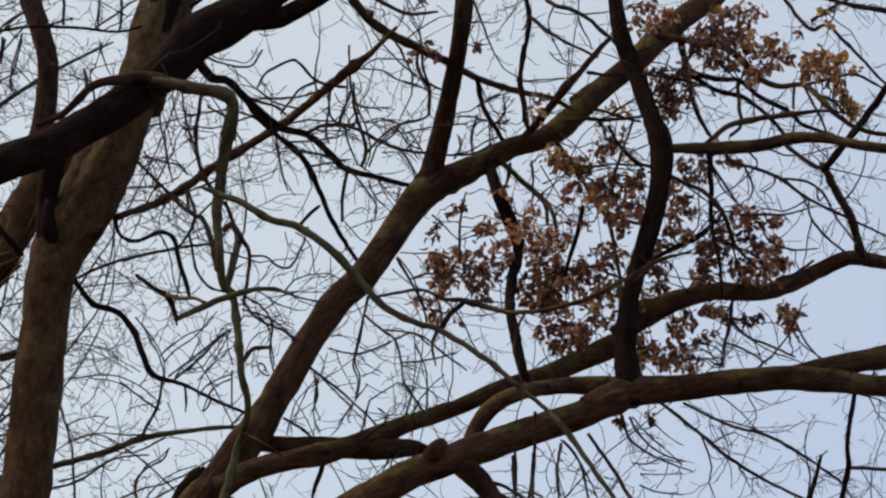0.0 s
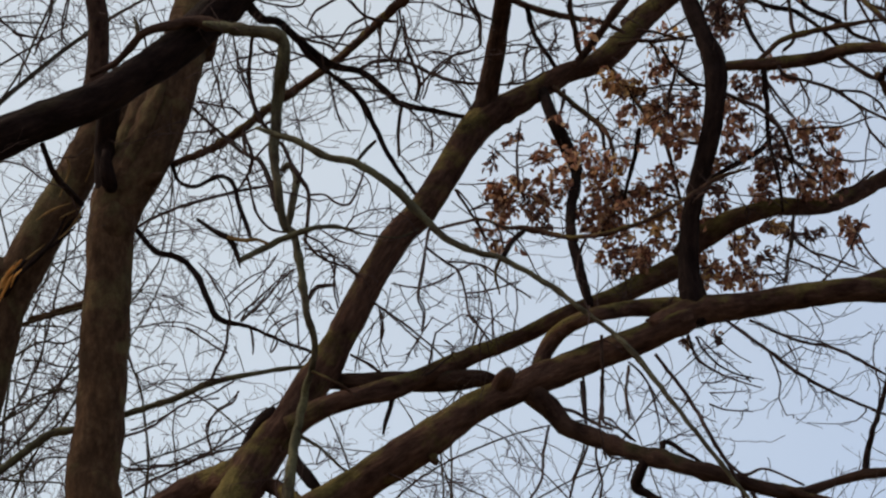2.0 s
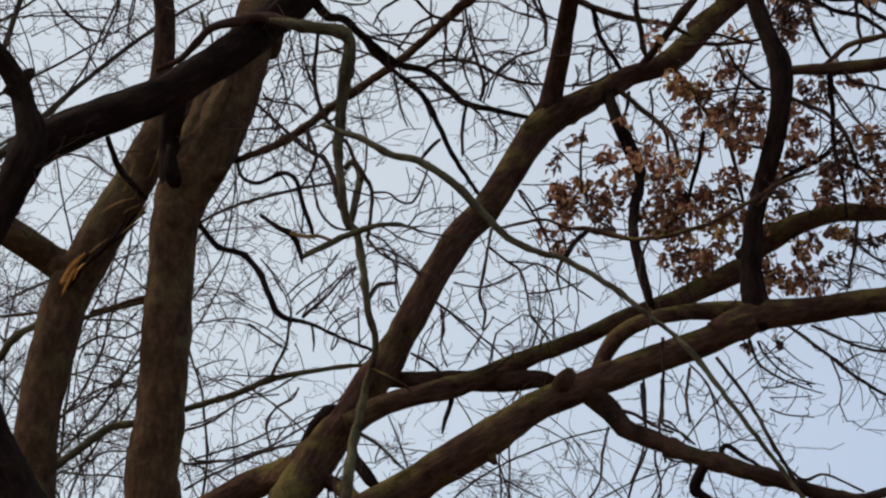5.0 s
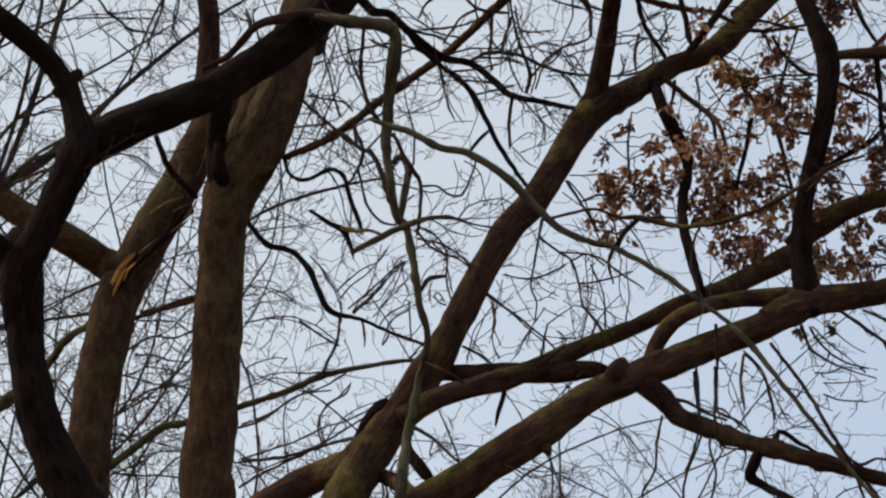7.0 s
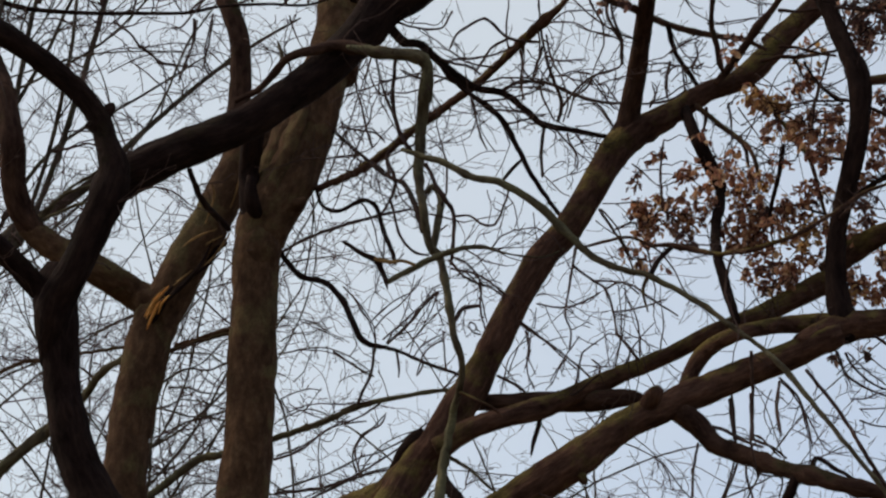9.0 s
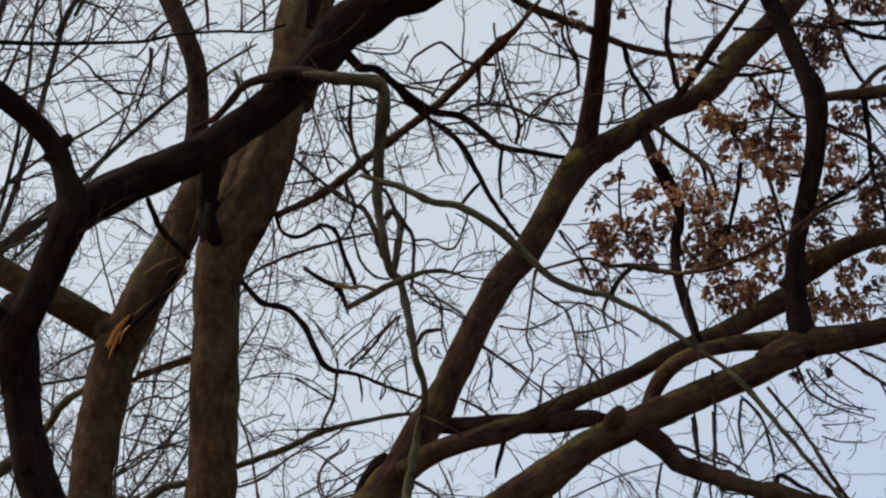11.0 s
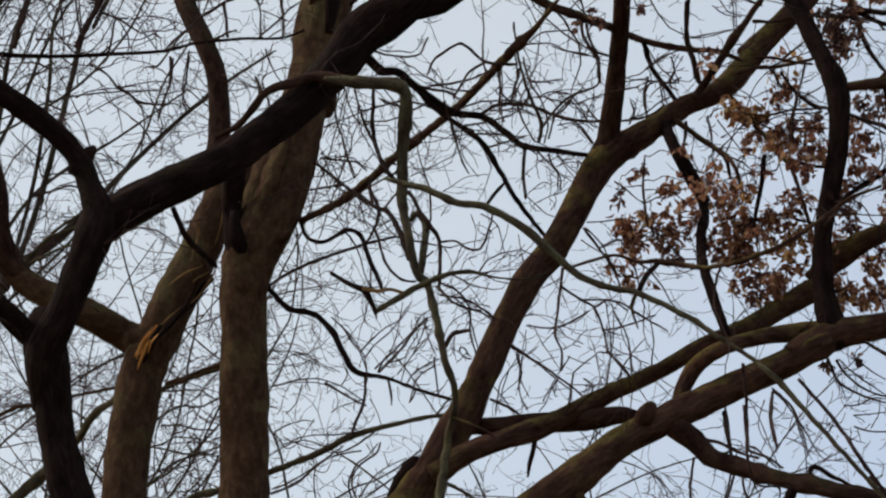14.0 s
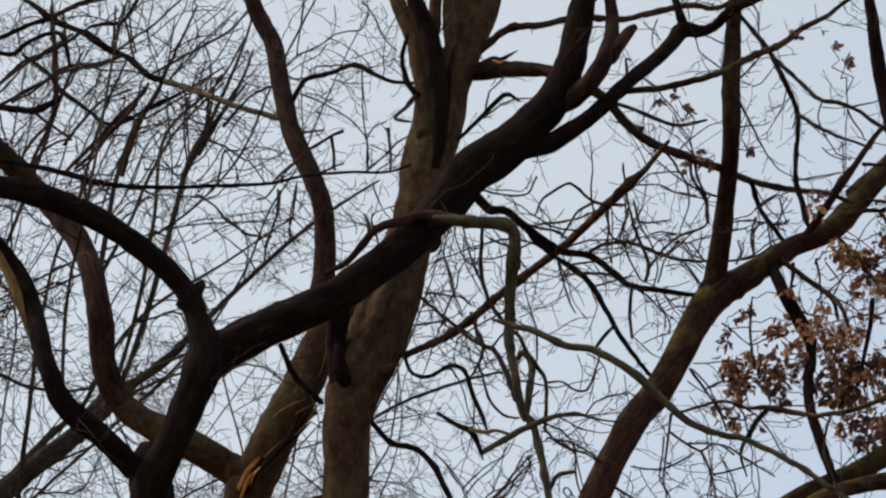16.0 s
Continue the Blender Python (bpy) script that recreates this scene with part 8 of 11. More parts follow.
limb(oak_leafy, "branch", "dark", (2.525, 15.785, 9.387, 0.0112), (2.551, 15.793, 9.334, 0.0104), (2.615, 15.896, 9.31, 0.0096), (2.681, 15.847, 9.178, 0.0088), (2.808, 15.922, 9.126, 0.008))
limb(oak_leafy, "twig", "twig", (2.319, 15.992, 9.07, 0.006), (2.428, 15.91, 9.076, 0.0053), (2.543, 15.882, 9.097, 0.0047), (2.808, 15.928, 9.121, 0.004))
limb(oak_leafy, "twig", "twig", (2.338, 16, 9.03, 0.0048), (2.509, 15.957, 9.002, 0.004), (2.675, 16.003, 9.011, 0.0032))
limb(oak_leafy, "twig", "twig", (2.011, 16.041, 9.18, 0.0072), (2.03, 16.069, 9.083, 0.006), (2.04, 16.093, 8.963, 0.0048))
limb(oak_leafy, "twig", "twig", (1.539, 15.528, 10.505, 0.0045), (1.564, 15.635, 10.472, 0.0038), (1.596, 15.582, 10.409, 0.0032))
limb(oak_leafy, "twig", "twig", (1.535, 15.671, 10.424, 0.004), (1.631, 15.588, 10.338, 0.0032))
limb(oak_leafy, "twig", "twig", (1.509, 15.745, 10.092, 0.0053), (1.606, 15.744, 10.11, 0.0046), (1.689, 15.772, 10.122, 0.0039), (1.751, 15.768, 10.149, 0.0032))
limb(oak_leafy, "twig", "twig", (1.5, 15.874, 9.996, 0.0061), (1.561, 15.819, 9.952, 0.0053), (1.62, 15.802, 9.959, 0.0045), (1.682, 15.81, 9.979, 0.0036))
limb(oak_leafy, "twig", "twig", (2.125, 15.779, 10.301, 0.0065), (2.101, 15.877, 10.24, 0.0061), (2.122, 15.892, 10.133, 0.0057), (2.182, 15.958, 10.051, 0.0053), (2.244, 16.019, 9.99, 0.0049), (2.385, 16.038, 9.962, 0.0045))
limb(oak_leafy, "twig", "twig", (2.124, 15.799, 10.265, 0.0041), (2.229, 15.84, 10.274, 0.0037), (2.304, 15.799, 10.258, 0.0033))
limb(oak_leafy, "twig", "twig", (2.301, 15.792, 10.232, 0.0074), (2.339, 15.829, 10.159, 0.0065), (2.402, 15.899, 10.103, 0.0057), (2.422, 15.941, 10.056, 0.0049))
limb(oak_leafy, "twig", "twig", (2.296, 15.735, 10.339, 0.0049), (2.306, 15.815, 10.267, 0.0044), (2.297, 15.925, 10.167, 0.0038), (2.288, 16.058, 9.894, 0.0033))
limb(oak_leafy, "twig", "twig", (1.896, 16.091, 9.844, 0.0049), (2.064, 16.145, 9.865, 0.0044), (2.209, 16.006, 9.834, 0.0038), (2.344, 16.084, 9.905, 0.0033))
limb(oak_leafy, "twig", "twig", (2.909, 16.06, 9.646, 0.0065), (2.985, 16.02, 9.791, 0.0057), (3.08, 15.973, 9.934, 0.0049), (3.145, 15.877, 10.051, 0.0041))
limb(oak_leafy, "twig", "twig", (2.853, 15.975, 9.917, 0.0061), (2.994, 15.955, 9.941, 0.0051), (3.119, 15.962, 9.978, 0.0041))
limb(oak_leafy, "twig", "twig", (2.976, 16.155, 9.857, 0.0058), (3.05, 16.037, 9.918, 0.0049), (3.138, 15.946, 10.063, 0.0041))
limb(oak_leafy, "twig", "twig", (2.862, 16.026, 10.035, 0.0058), (2.987, 16.028, 10.023, 0.0049), (3.121, 16.081, 9.969, 0.0041))
limb(oak_leafy, "branch", "twig", (2.769, 15.963, 9.904, 0.0082), (2.891, 15.957, 9.92, 0.0074), (3.059, 15.973, 9.887, 0.0065), (3.225, 15.979, 9.835, 0.0057))
limb(oak_leafy, "branch", "dark", (3.305, 15.913, 8.943, 0.0096), (3.414, 15.966, 8.756, 0.0084), (3.466, 16.037, 8.574, 0.0072), (3.524, 16.129, 8.435, 0.006))
limb(oak_leafy, "twig", "twig", (3.096, 15.871, 8.996, 0.0072), (3.246, 15.924, 8.921, 0.006), (3.404, 15.914, 8.798, 0.0048))
limb(oak_leafy, "twig", "twig", (3.432, 16.098, 8.684, 0.0064), (3.595, 16.07, 8.597, 0.0054), (3.724, 16.112, 8.537, 0.0044))
limb(oak_leafy, "twig", "twig", (3.241, 16.118, 8.635, 0.006), (3.413, 16.162, 8.731, 0.005), (3.561, 16.095, 8.692, 0.004))
limb(oak_leafy, "branch", "dark", (3.494, 16.141, 8.978, 0.0089), (3.56, 16.08, 8.838, 0.0077), (3.628, 16.214, 8.747, 0.0065), (3.696, 16.168, 8.558, 0.0053))
limb(oak_leafy, "twig", "twig", (3.307, 16.011, 9.207, 0.0073), (3.402, 16.088, 9.093, 0.0065), (3.521, 16.08, 8.966, 0.0057), (3.608, 16.107, 8.897, 0.0049))
limb(oak_leafy, "twig", "twig", (2.868, 16.062, 8.541, 0.006), (3.031, 16.079, 8.474, 0.0053), (3.104, 16.152, 8.38, 0.0046), (3.139, 16.122, 8.306, 0.004))
limb(oak_leafy, "twig", "twig", (2.984, 16.038, 8.583, 0.0068), (3.142, 16.02, 8.63, 0.006), (3.225, 15.93, 8.663, 0.0052), (3.206, 15.931, 8.748, 0.0044))
limb(oak_leafy, "twig", "twig", (3.494, 16.39, 8.308, 0.0065), (3.518, 16.411, 8.188, 0.0061), (3.627, 16.454, 8.125, 0.0057), (3.783, 16.429, 8.019, 0.0053), (3.951, 16.452, 7.975, 0.0049), (4.051, 16.45, 7.938, 0.0045))
limb(oak_leafy, "twig", "twig", (3.523, 16.478, 8.192, 0.0057), (3.462, 16.447, 8.047, 0.0049), (3.465, 16.57, 7.921, 0.004))
limb(oak_leafy, "twig", "twig", (3.937, 16.319, 8.16, 0.0065), (3.983, 16.317, 8.055, 0.0058), (4.086, 16.332, 7.982, 0.0051), (4.191, 16.352, 7.933, 0.0045))
limb(oak_leafy, "twig", "twig", (3.512, 16.382, 8.198, 0.0045), (3.654, 16.384, 8.187, 0.0041), (3.804, 16.32, 8.186, 0.0038), (3.905, 16.327, 8.118, 0.0035), (3.944, 16.414, 8.046, 0.0032))
limb(oak_leafy, "twig", "twig", (3.482, 16.485, 8.054, 0.0045), (3.594, 16.496, 8.023, 0.0038), (3.715, 16.399, 7.969, 0.0032))
limb(oak_leafy, "branch", "brown", (1.959, 16.274, 9.447, 0.0246), (2.046, 16.268, 9.556, 0.0315), (2.141, 16.165, 9.654, 0.0328), (2.252, 16.068, 9.794, 0.0308), (2.357, 16.067, 9.928, 0.0267), (2.469, 15.986, 10.067, 0.0215), (2.565, 15.903, 10.15, 0.0164))
limb(oak_leafy, "branch", "brown", (2.015, 16.2, 9.492, 0.0122), (1.985, 16.154, 9.559, 0.0195), (1.959, 16.082, 9.65, 0.0232), (1.931, 16.07, 9.779, 0.0195), (1.916, 15.95, 9.863, 0.0167), (1.923, 15.863, 10.021, 0.0142))
limb(oak_leafy, "branch", "brown", (2.394, 15.96, 9.881, 0.0147), (2.538, 15.984, 9.883, 0.0139), (2.654, 15.946, 9.881, 0.0131), (2.788, 15.896, 9.881, 0.0123))
limb(oak_leafy, "branch", "brown", (2.266, 16.074, 9.535, 0.0163), (2.4, 16.013, 9.539, 0.0151), (2.53, 16.069, 9.566, 0.0138), (2.676, 15.973, 9.543, 0.0122), (2.818, 15.967, 9.571, 0.0106))
limb(oak_leafy, "branch", "brown", (2.385, 15.933, 9.58, 0.0121), (2.506, 15.891, 9.544, 0.0113), (2.665, 15.905, 9.51, 0.0105), (2.778, 15.917, 9.497, 0.0097))
limb(oak_leafy, "twig", "twig", (2.582, 15.868, 9.537, 0.0097), (2.66, 15.828, 9.587, 0.0085), (2.744, 15.833, 9.651, 0.0073))
limb(oak_leafy, "twig", "twig", (1.921, 15.931, 9.753, 0.0053), (2.083, 15.934, 9.785, 0.0045), (2.247, 15.803, 9.747, 0.0036))
limb(oak_leafy, "twig", "twig", (2.235, 15.763, 9.964, 0.0053), (2.24, 15.8, 9.827, 0.0045), (2.23, 15.831, 9.73, 0.0036))
limb(oak_leafy, "twig", "twig", (2.093, 15.765, 9.922, 0.0049), (2.175, 15.811, 9.869, 0.0043), (2.29, 15.783, 9.83, 0.0036))
limb(oak_leafy, "twig", "twig", (2.223, 16.119, 9.383, 0.0049), (2.351, 16.042, 9.322, 0.0043), (2.46, 15.999, 9.354, 0.0036))
limb(oak_leafy, "twig", "twig", (2.299, 16.145, 9.261, 0.0049), (2.378, 16.051, 9.415, 0.0043), (2.479, 15.956, 9.492, 0.0036))
limb(oak_leafy, "twig", "twig", (2.223, 16.089, 9.444, 0.0049), (2.312, 16.037, 9.343, 0.0043), (2.409, 16.052, 9.26, 0.0036))
limb(oak_leafy, "twig", "twig", (2.093, 16.127, 9.197, 0.0061), (2.187, 16.195, 9.086, 0.0051), (2.278, 16.213, 8.952, 0.004))
limb(oak_leafy, "twig", "twig", (2.03, 16.154, 9.245, 0.0061), (2.046, 16.143, 9.107, 0.0051), (2.05, 16.23, 9.006, 0.004))
limb(oak_leafy, "twig", "twig", (2.092, 16.218, 9.001, 0.0061), (2.195, 16.194, 9.086, 0.0056), (2.29, 16.115, 9.158, 0.0051), (2.428, 16.085, 9.187, 0.0046), (2.594, 16.112, 9.22, 0.004))
limb(oak_leafy, "twig", "twig", (2.122, 16.251, 9.112, 0.0049), (2.229, 16.123, 9.119, 0.0043), (2.32, 16.211, 9.137, 0.0036))
limb(oak_leafy, "twig", "twig", (1.475, 16.153, 9.25, 0.0069), (1.597, 16.143, 9.289, 0.0063), (1.695, 16.087, 9.341, 0.0058), (1.79, 16.096, 9.385, 0.0053))
limb(oak_leafy, "twig", "twig", (1.72, 16.099, 9.436, 0.0049), (1.814, 15.973, 9.538, 0.0043), (1.881, 15.99, 9.649, 0.0036))
limb(oak_leafy, "twig", "twig", (1.641, 16.031, 9.591, 0.0057), (1.743, 16.017, 9.664, 0.0049), (1.857, 15.941, 9.669, 0.004))
limb(oak_leafy, "twig", "twig", (1.855, 16.005, 9.487, 0.0057), (1.775, 16.031, 9.456, 0.0051), (1.699, 16.055, 9.49, 0.0046), (1.563, 16.136, 9.465, 0.004))
limb(oak_leafy, "twig", "twig", (1.834, 16.016, 9.448, 0.0049), (1.808, 16.018, 9.583, 0.0043), (1.849, 15.98, 9.662, 0.0036))
limb(oak_leafy, "twig", "twig", (2.764, 15.763, 9.802, 0.0113), (2.944, 15.77, 9.787, 0.0105), (3.084, 15.776, 9.779, 0.0097), (3.217, 15.761, 9.73, 0.0089))
limb(oak_leafy, "twig", "twig", (2.831, 15.882, 9.648, 0.0081), (2.889, 15.733, 9.763, 0.0069), (2.954, 15.717, 9.934, 0.0057))
limb(oak_leafy, "twig", "twig", (2.849, 15.78, 9.667, 0.0073), (2.922, 15.778, 9.742, 0.0066), (3.01, 15.675, 9.799, 0.0059), (3.081, 15.692, 9.919, 0.0053))
limb(oak_leafy, "twig", "twig", (2.892, 15.801, 9.553, 0.0065), (2.97, 15.757, 9.619, 0.0059), (3.054, 15.757, 9.685, 0.0054), (3.153, 15.74, 9.72, 0.0049))
limb(oak_leafy, "twig", "twig", (2.333, 16.117, 9.203, 0.0061), (2.486, 16.116, 9.091, 0.0054), (2.634, 16.157, 9.117, 0.0047), (2.823, 16.103, 9.073, 0.004))


tree_fan = tree_root("bare_tree", (-6.2, 22.5, 0), "bare tree with a fan of slender upright branches")
limb(tree_fan, "limb", "far", (-4.284, 22.255, 10.559, 0.0928), (-4.023, 22.349, 10.92, 0.0796), (-3.841, 22.384, 11.019, 0.0481), (-3.518, 22.372, 11.242, 0.0482), (-3.296, 22.319, 11.451, 0.0395), (-2.865, 22.335, 11.927, 0.0265), (-2.344, 22.629, 12.604, 0.0226), (-1.895, 22.708, 13.008, 0.0182), (-1.432, 22.702, 13.308, 0.0114))
limb(tree_fan, "limb", "far", (-4.077, 22.244, 10.673, 0.079), (-3.908, 22.285, 11.038, 0.0305), (-3.736, 22.268, 11.565, 0.0307), (-3.596, 22.311, 12.189, 0.0311), (-3.481, 22.534, 12.983, 0.0294), (-3.376, 22.709, 13.645, 0.0276), (-3.175, 22.77, 14.11, 0.0232), (-2.842, 22.775, 15.031, 0.0141), (-2.72, 22.853, 15.745, 0.0095))
limb(tree_fan, "limb", "far", (-2.798, 14.447, 7.533, 0.0197), (-2.958, 14.524, 7.689, 0.0142), (-3.022, 14.713, 8.162, 0.013), (-2.994, 14.66, 8.537, 0.0116), (-2.89, 14.418, 8.82, 0.0116), (-2.826, 14.526, 9.456, 0.0103), (-2.831, 14.983, 10.412, 0.0093), (-2.723, 14.931, 10.922, 0.0078))
limb(tree_fan, "limb", "far", (-4.006, 22.263, 10.855, 0.0217), (-3.783, 22.186, 11.71, 0.0219), (-3.584, 21.785, 12.488, 0.0197), (-3.551, 22.14, 13.603, 0.018), (-3.025, 22.117, 14.183, 0.0136), (-2.715, 21.956, 14.648, 0.0091))
limb(tree_fan, "limb", "far", (-4.237, 22.322, 10.948, 0.0218), (-3.933, 22.476, 11.601, 0.0199), (-3.595, 22.723, 12.07, 0.018), (-2.994, 22.412, 12.276, 0.0134), (-2.352, 22.685, 12.886, 0.0091))
limb(tree_fan, "trunk", "far", (-6.2, 22.5, -0.15, 0.3), (-6.193, 22.47, 0.9, 0.258), (-6.167, 22.378, 4.647, 0.2275), (-6.134, 22.249, 8.442, 0.23), (-5.512, 22.262, 9.457, 0.1512), (-5.044, 22.282, 9.88, 0.1228), (-4.738, 22.275, 10.144, 0.1014), (-4.383, 22.259, 10.414, 0.0972), (-4.077, 22.244, 10.673, 0.0837))
limb(tree_fan, "limb", "far", (-4.995, 22.283, 9.988, 0.0428), (-4.794, 22.266, 10.238, 0.0386), (-4.595, 22.513, 10.6, 0.0371), (-4.361, 22.618, 10.883, 0.0264), (-4.084, 22.442, 11.349, 0.0176), (-3.904, 22.614, 11.722, 0.0111))
limb(tree_fan, "limb", "far", (-4.191, 22.242, 12.022, 0.0303), (-4.13, 22.249, 12.548, 0.0278), (-4.061, 22.173, 13.007, 0.0251), (-3.989, 22.232, 13.415, 0.0225), (-3.907, 22.407, 13.879, 0.0228), (-3.805, 22.492, 14.109, 0.0258), (-3.697, 22.537, 14.382, 0.0173), (-3.543, 22.505, 14.739, 0.0145), (-3.316, 22.508, 15.328, 0.0117))
limb(tree_fan, "limb", "far", (-5.534, 22.546, 11.302, 0.0276), (-5.404, 22.628, 12.067, 0.0224), (-5.151, 22.549, 12.743, 0.0197), (-4.957, 22.414, 13.248, 0.0198), (-4.818, 22.459, 13.781, 0.02), (-4.767, 22.567, 14.224, 0.0173), (-4.827, 22.654, 14.665, 0.0174), (-4.853, 22.655, 15.269, 0.0147), (-4.896, 22.612, 15.665, 0.0118))
limb(tree_fan, "limb", "far", (-3.288, 22.715, 13.675, 0.023), (-3.104, 22.9, 14.209, 0.0233), (-2.878, 22.795, 14.557, 0.0175), (-2.773, 22.965, 15.04, 0.0118))
limb(tree_fan, "limb", "far", (-4.853, 22.466, 10.635, 0.0245), (-4.793, 22.456, 11.528, 0.0221), (-4.665, 22.406, 12.368, 0.0167), (-4.51, 22.581, 13.028, 0.0198), (-4.416, 22.679, 13.596, 0.0172), (-4.273, 22.669, 14.219, 0.0174), (-4.045, 22.682, 14.86, 0.0117))
limb(tree_fan, "limb", "far", (-4.167, 22.243, 12.114, 0.0221), (-3.91, 22.397, 12.802, 0.0197), (-3.776, 22.522, 13.306, 0.0171), (-3.448, 22.222, 13.705, 0.0141), (-3.013, 22.471, 14.381, 0.0115))
limb(tree_fan, "limb", "far", (-4.201, 21.248, 12.009, 0.0097), (-4.091, 21.065, 12.422, 0.0089), (-3.92, 20.909, 12.786, 0.0081), (-3.767, 20.794, 13.051, 0.0073), (-3.721, 20.685, 13.264, 0.0065))
limb(tree_fan, "limb", "far", (-4.055, 21.276, 12.006, 0.0097), (-3.981, 21.143, 12.307, 0.0089), (-3.847, 20.994, 12.646, 0.0081), (-3.683, 20.87, 12.937, 0.0073), (-3.641, 20.748, 13.174, 0.0065))
limb(tree_fan, "limb", "far", (-3.9, 21.191, 12.238, 0.0092), (-3.684, 21.073, 12.548, 0.0081), (-3.551, 20.939, 12.848, 0.007), (-3.418, 20.877, 13.004, 0.0059))
limb(tree_fan, "twig", "far", (-3.819, 21.228, 12.212, 0.0103), (-3.663, 21.169, 12.308, 0.009), (-3.53, 21.149, 12.443, 0.0077), (-3.401, 21.176, 12.512, 0.0065))
limb(tree_fan, "limb", "far", (-3.74, 21.108, 12.46, 0.0081), (-3.625, 21.003, 12.703, 0.0074), (-3.498, 20.952, 12.84, 0.0067), (-3.322, 20.883, 13.021, 0.0059))
limb(tree_fan, "limb", "far", (-4.276, 20.997, 12.484, 0.0097), (-4.127, 20.855, 12.814, 0.0089), (-4.024, 20.766, 13.016, 0.0081), (-3.995, 20.669, 13.205, 0.0073), (-3.883, 20.608, 13.35, 0.0065))
limb(tree_fan, "limb", "far", (-4.203, 20.949, 12.607, 0.013), (-4.069, 20.922, 12.708, 0.0119), (-3.931, 20.857, 12.879, 0.0108), (-3.805, 20.806, 13.017, 0.0097), (-3.76, 20.718, 13.192, 0.0086))
limb(tree_fan, "limb", "far", (-4.803, 20.902, 12.456, 0.0081), (-4.66, 20.757, 12.794, 0.0074), (-4.57, 20.622, 13.081, 0.0067), (-4.406, 20.548, 13.276, 0.0061), (-4.293, 20.463, 13.468, 0.0054))
limb(tree_fan, "limb", "far", (-4.951, 20.8, 12.588, 0.0081), (-4.759, 20.688, 12.882, 0.0072), (-4.625, 20.65, 13.007, 0.0063), (-4.565, 20.571, 13.174, 0.0054))
limb(tree_fan, "limb", "far", (-4.416, 20.973, 12.477, 0.0081), (-4.27, 20.801, 12.863, 0.0074), (-4.235, 20.706, 13.053, 0.0067), (-4.097, 20.626, 13.247, 0.0061), (-3.933, 20.574, 13.394, 0.0054))
limb(tree_fan, "limb", "far", (-3.628, 20.724, 13.221, 0.0076), (-3.499, 20.586, 13.506, 0.0068), (-3.288, 20.482, 13.745, 0.0061), (-3.226, 20.382, 13.931, 0.0054))
limb(tree_fan, "limb", "far", (-3.158, 20.84, 13.144, 0.0076), (-3.066, 20.696, 13.428, 0.007), (-2.874, 20.64, 13.573, 0.0065), (-2.704, 20.526, 13.809, 0.0059), (-2.644, 20.451, 13.948, 0.0054))
limb(tree_fan, "limb", "far", (-4.191, 20.506, 13.427, 0.0076), (-4.025, 20.414, 13.643, 0.0068), (-3.938, 20.334, 13.808, 0.0061), (-3.747, 20.268, 13.977, 0.0054))
limb(tree_fan, "limb", "far", (-3.284, 21.075, 12.667, 0.007), (-3.167, 20.941, 12.955, 0.0066), (-3.183, 20.811, 13.19, 0.0062), (-3.042, 20.725, 13.382, 0.0058), (-2.954, 20.631, 13.571, 0.0054))
limb(tree_fan, "twig", "far", (-1.574, 22.865, 8.729, 0.0108), (-1.358, 22.813, 8.798, 0.0094), (-1.092, 22.785, 8.958, 0.0079), (-0.879, 22.763, 9.093, 0.0065))
limb(tree_fan, "twig", "far", (-1.571, 22.962, 8.412, 0.0119), (-1.302, 22.911, 8.492, 0.0112), (-1.036, 22.905, 8.587, 0.0106), (-0.796, 22.889, 8.711, 0.01), (-0.608, 22.857, 8.758, 0.0094), (-0.395, 22.897, 8.884, 0.0087), (-0.153, 22.803, 9.024, 0.0081))
limb(tree_fan, "twig", "far", (-1.528, 22.963, 8.412, 0.0108), (-1.196, 22.966, 8.426, 0.0097), (-0.928, 22.939, 8.519, 0.0086), (-0.794, 22.934, 8.54, 0.0076))
limb(tree_fan, "twig", "far", (-0.797, 23.022, 8.567, 0.0081), (-0.661, 22.933, 8.597, 0.007), (-0.447, 22.932, 8.653, 0.0059))
limb(tree_fan, "twig", "far", (-0.81, 22.921, 8.553, 0.0108), (-0.85, 22.882, 8.737, 0.0099), (-0.772, 22.866, 8.929, 0.0089), (-0.663, 22.799, 8.982, 0.008), (-0.557, 22.799, 9.106, 0.007))
limb(tree_fan, "twig", "far", (-0.798, 23.017, 8.583, 0.0081), (-0.689, 22.896, 8.714, 0.0074), (-0.555, 22.869, 8.846, 0.0067), (-0.394, 22.837, 8.921, 0.0061), (-0.287, 22.836, 8.961, 0.0054))
limb(tree_fan, "twig", "far", (-1.551, 22.513, 9.629, 0.0092), (-1.422, 22.58, 9.682, 0.0087), (-1.257, 22.515, 9.688, 0.0083), (-1.101, 22.615, 9.725, 0.0078), (-0.936, 22.567, 9.651, 0.0074), (-0.801, 22.6, 9.578, 0.0069), (-0.666, 22.649, 9.481, 0.0065))
limb(tree_fan, "twig", "far", (-0.882, 22.571, 9.624, 0.007), (-0.817, 22.513, 9.717, 0.0059), (-0.859, 22.566, 9.851, 0.0049))
limb(tree_fan, "twig", "far", (-1.535, 22.699, 9.239, 0.0076), (-1.417, 22.677, 9.289, 0.0068), (-1.256, 22.661, 9.329, 0.0061), (-1.148, 22.668, 9.315, 0.0054))
limb(tree_fan, "twig", "far", (-1.419, 22.667, 9.399, 0.0065), (-1.315, 22.67, 9.514, 0.0057), (-1.26, 22.595, 9.659, 0.0049))
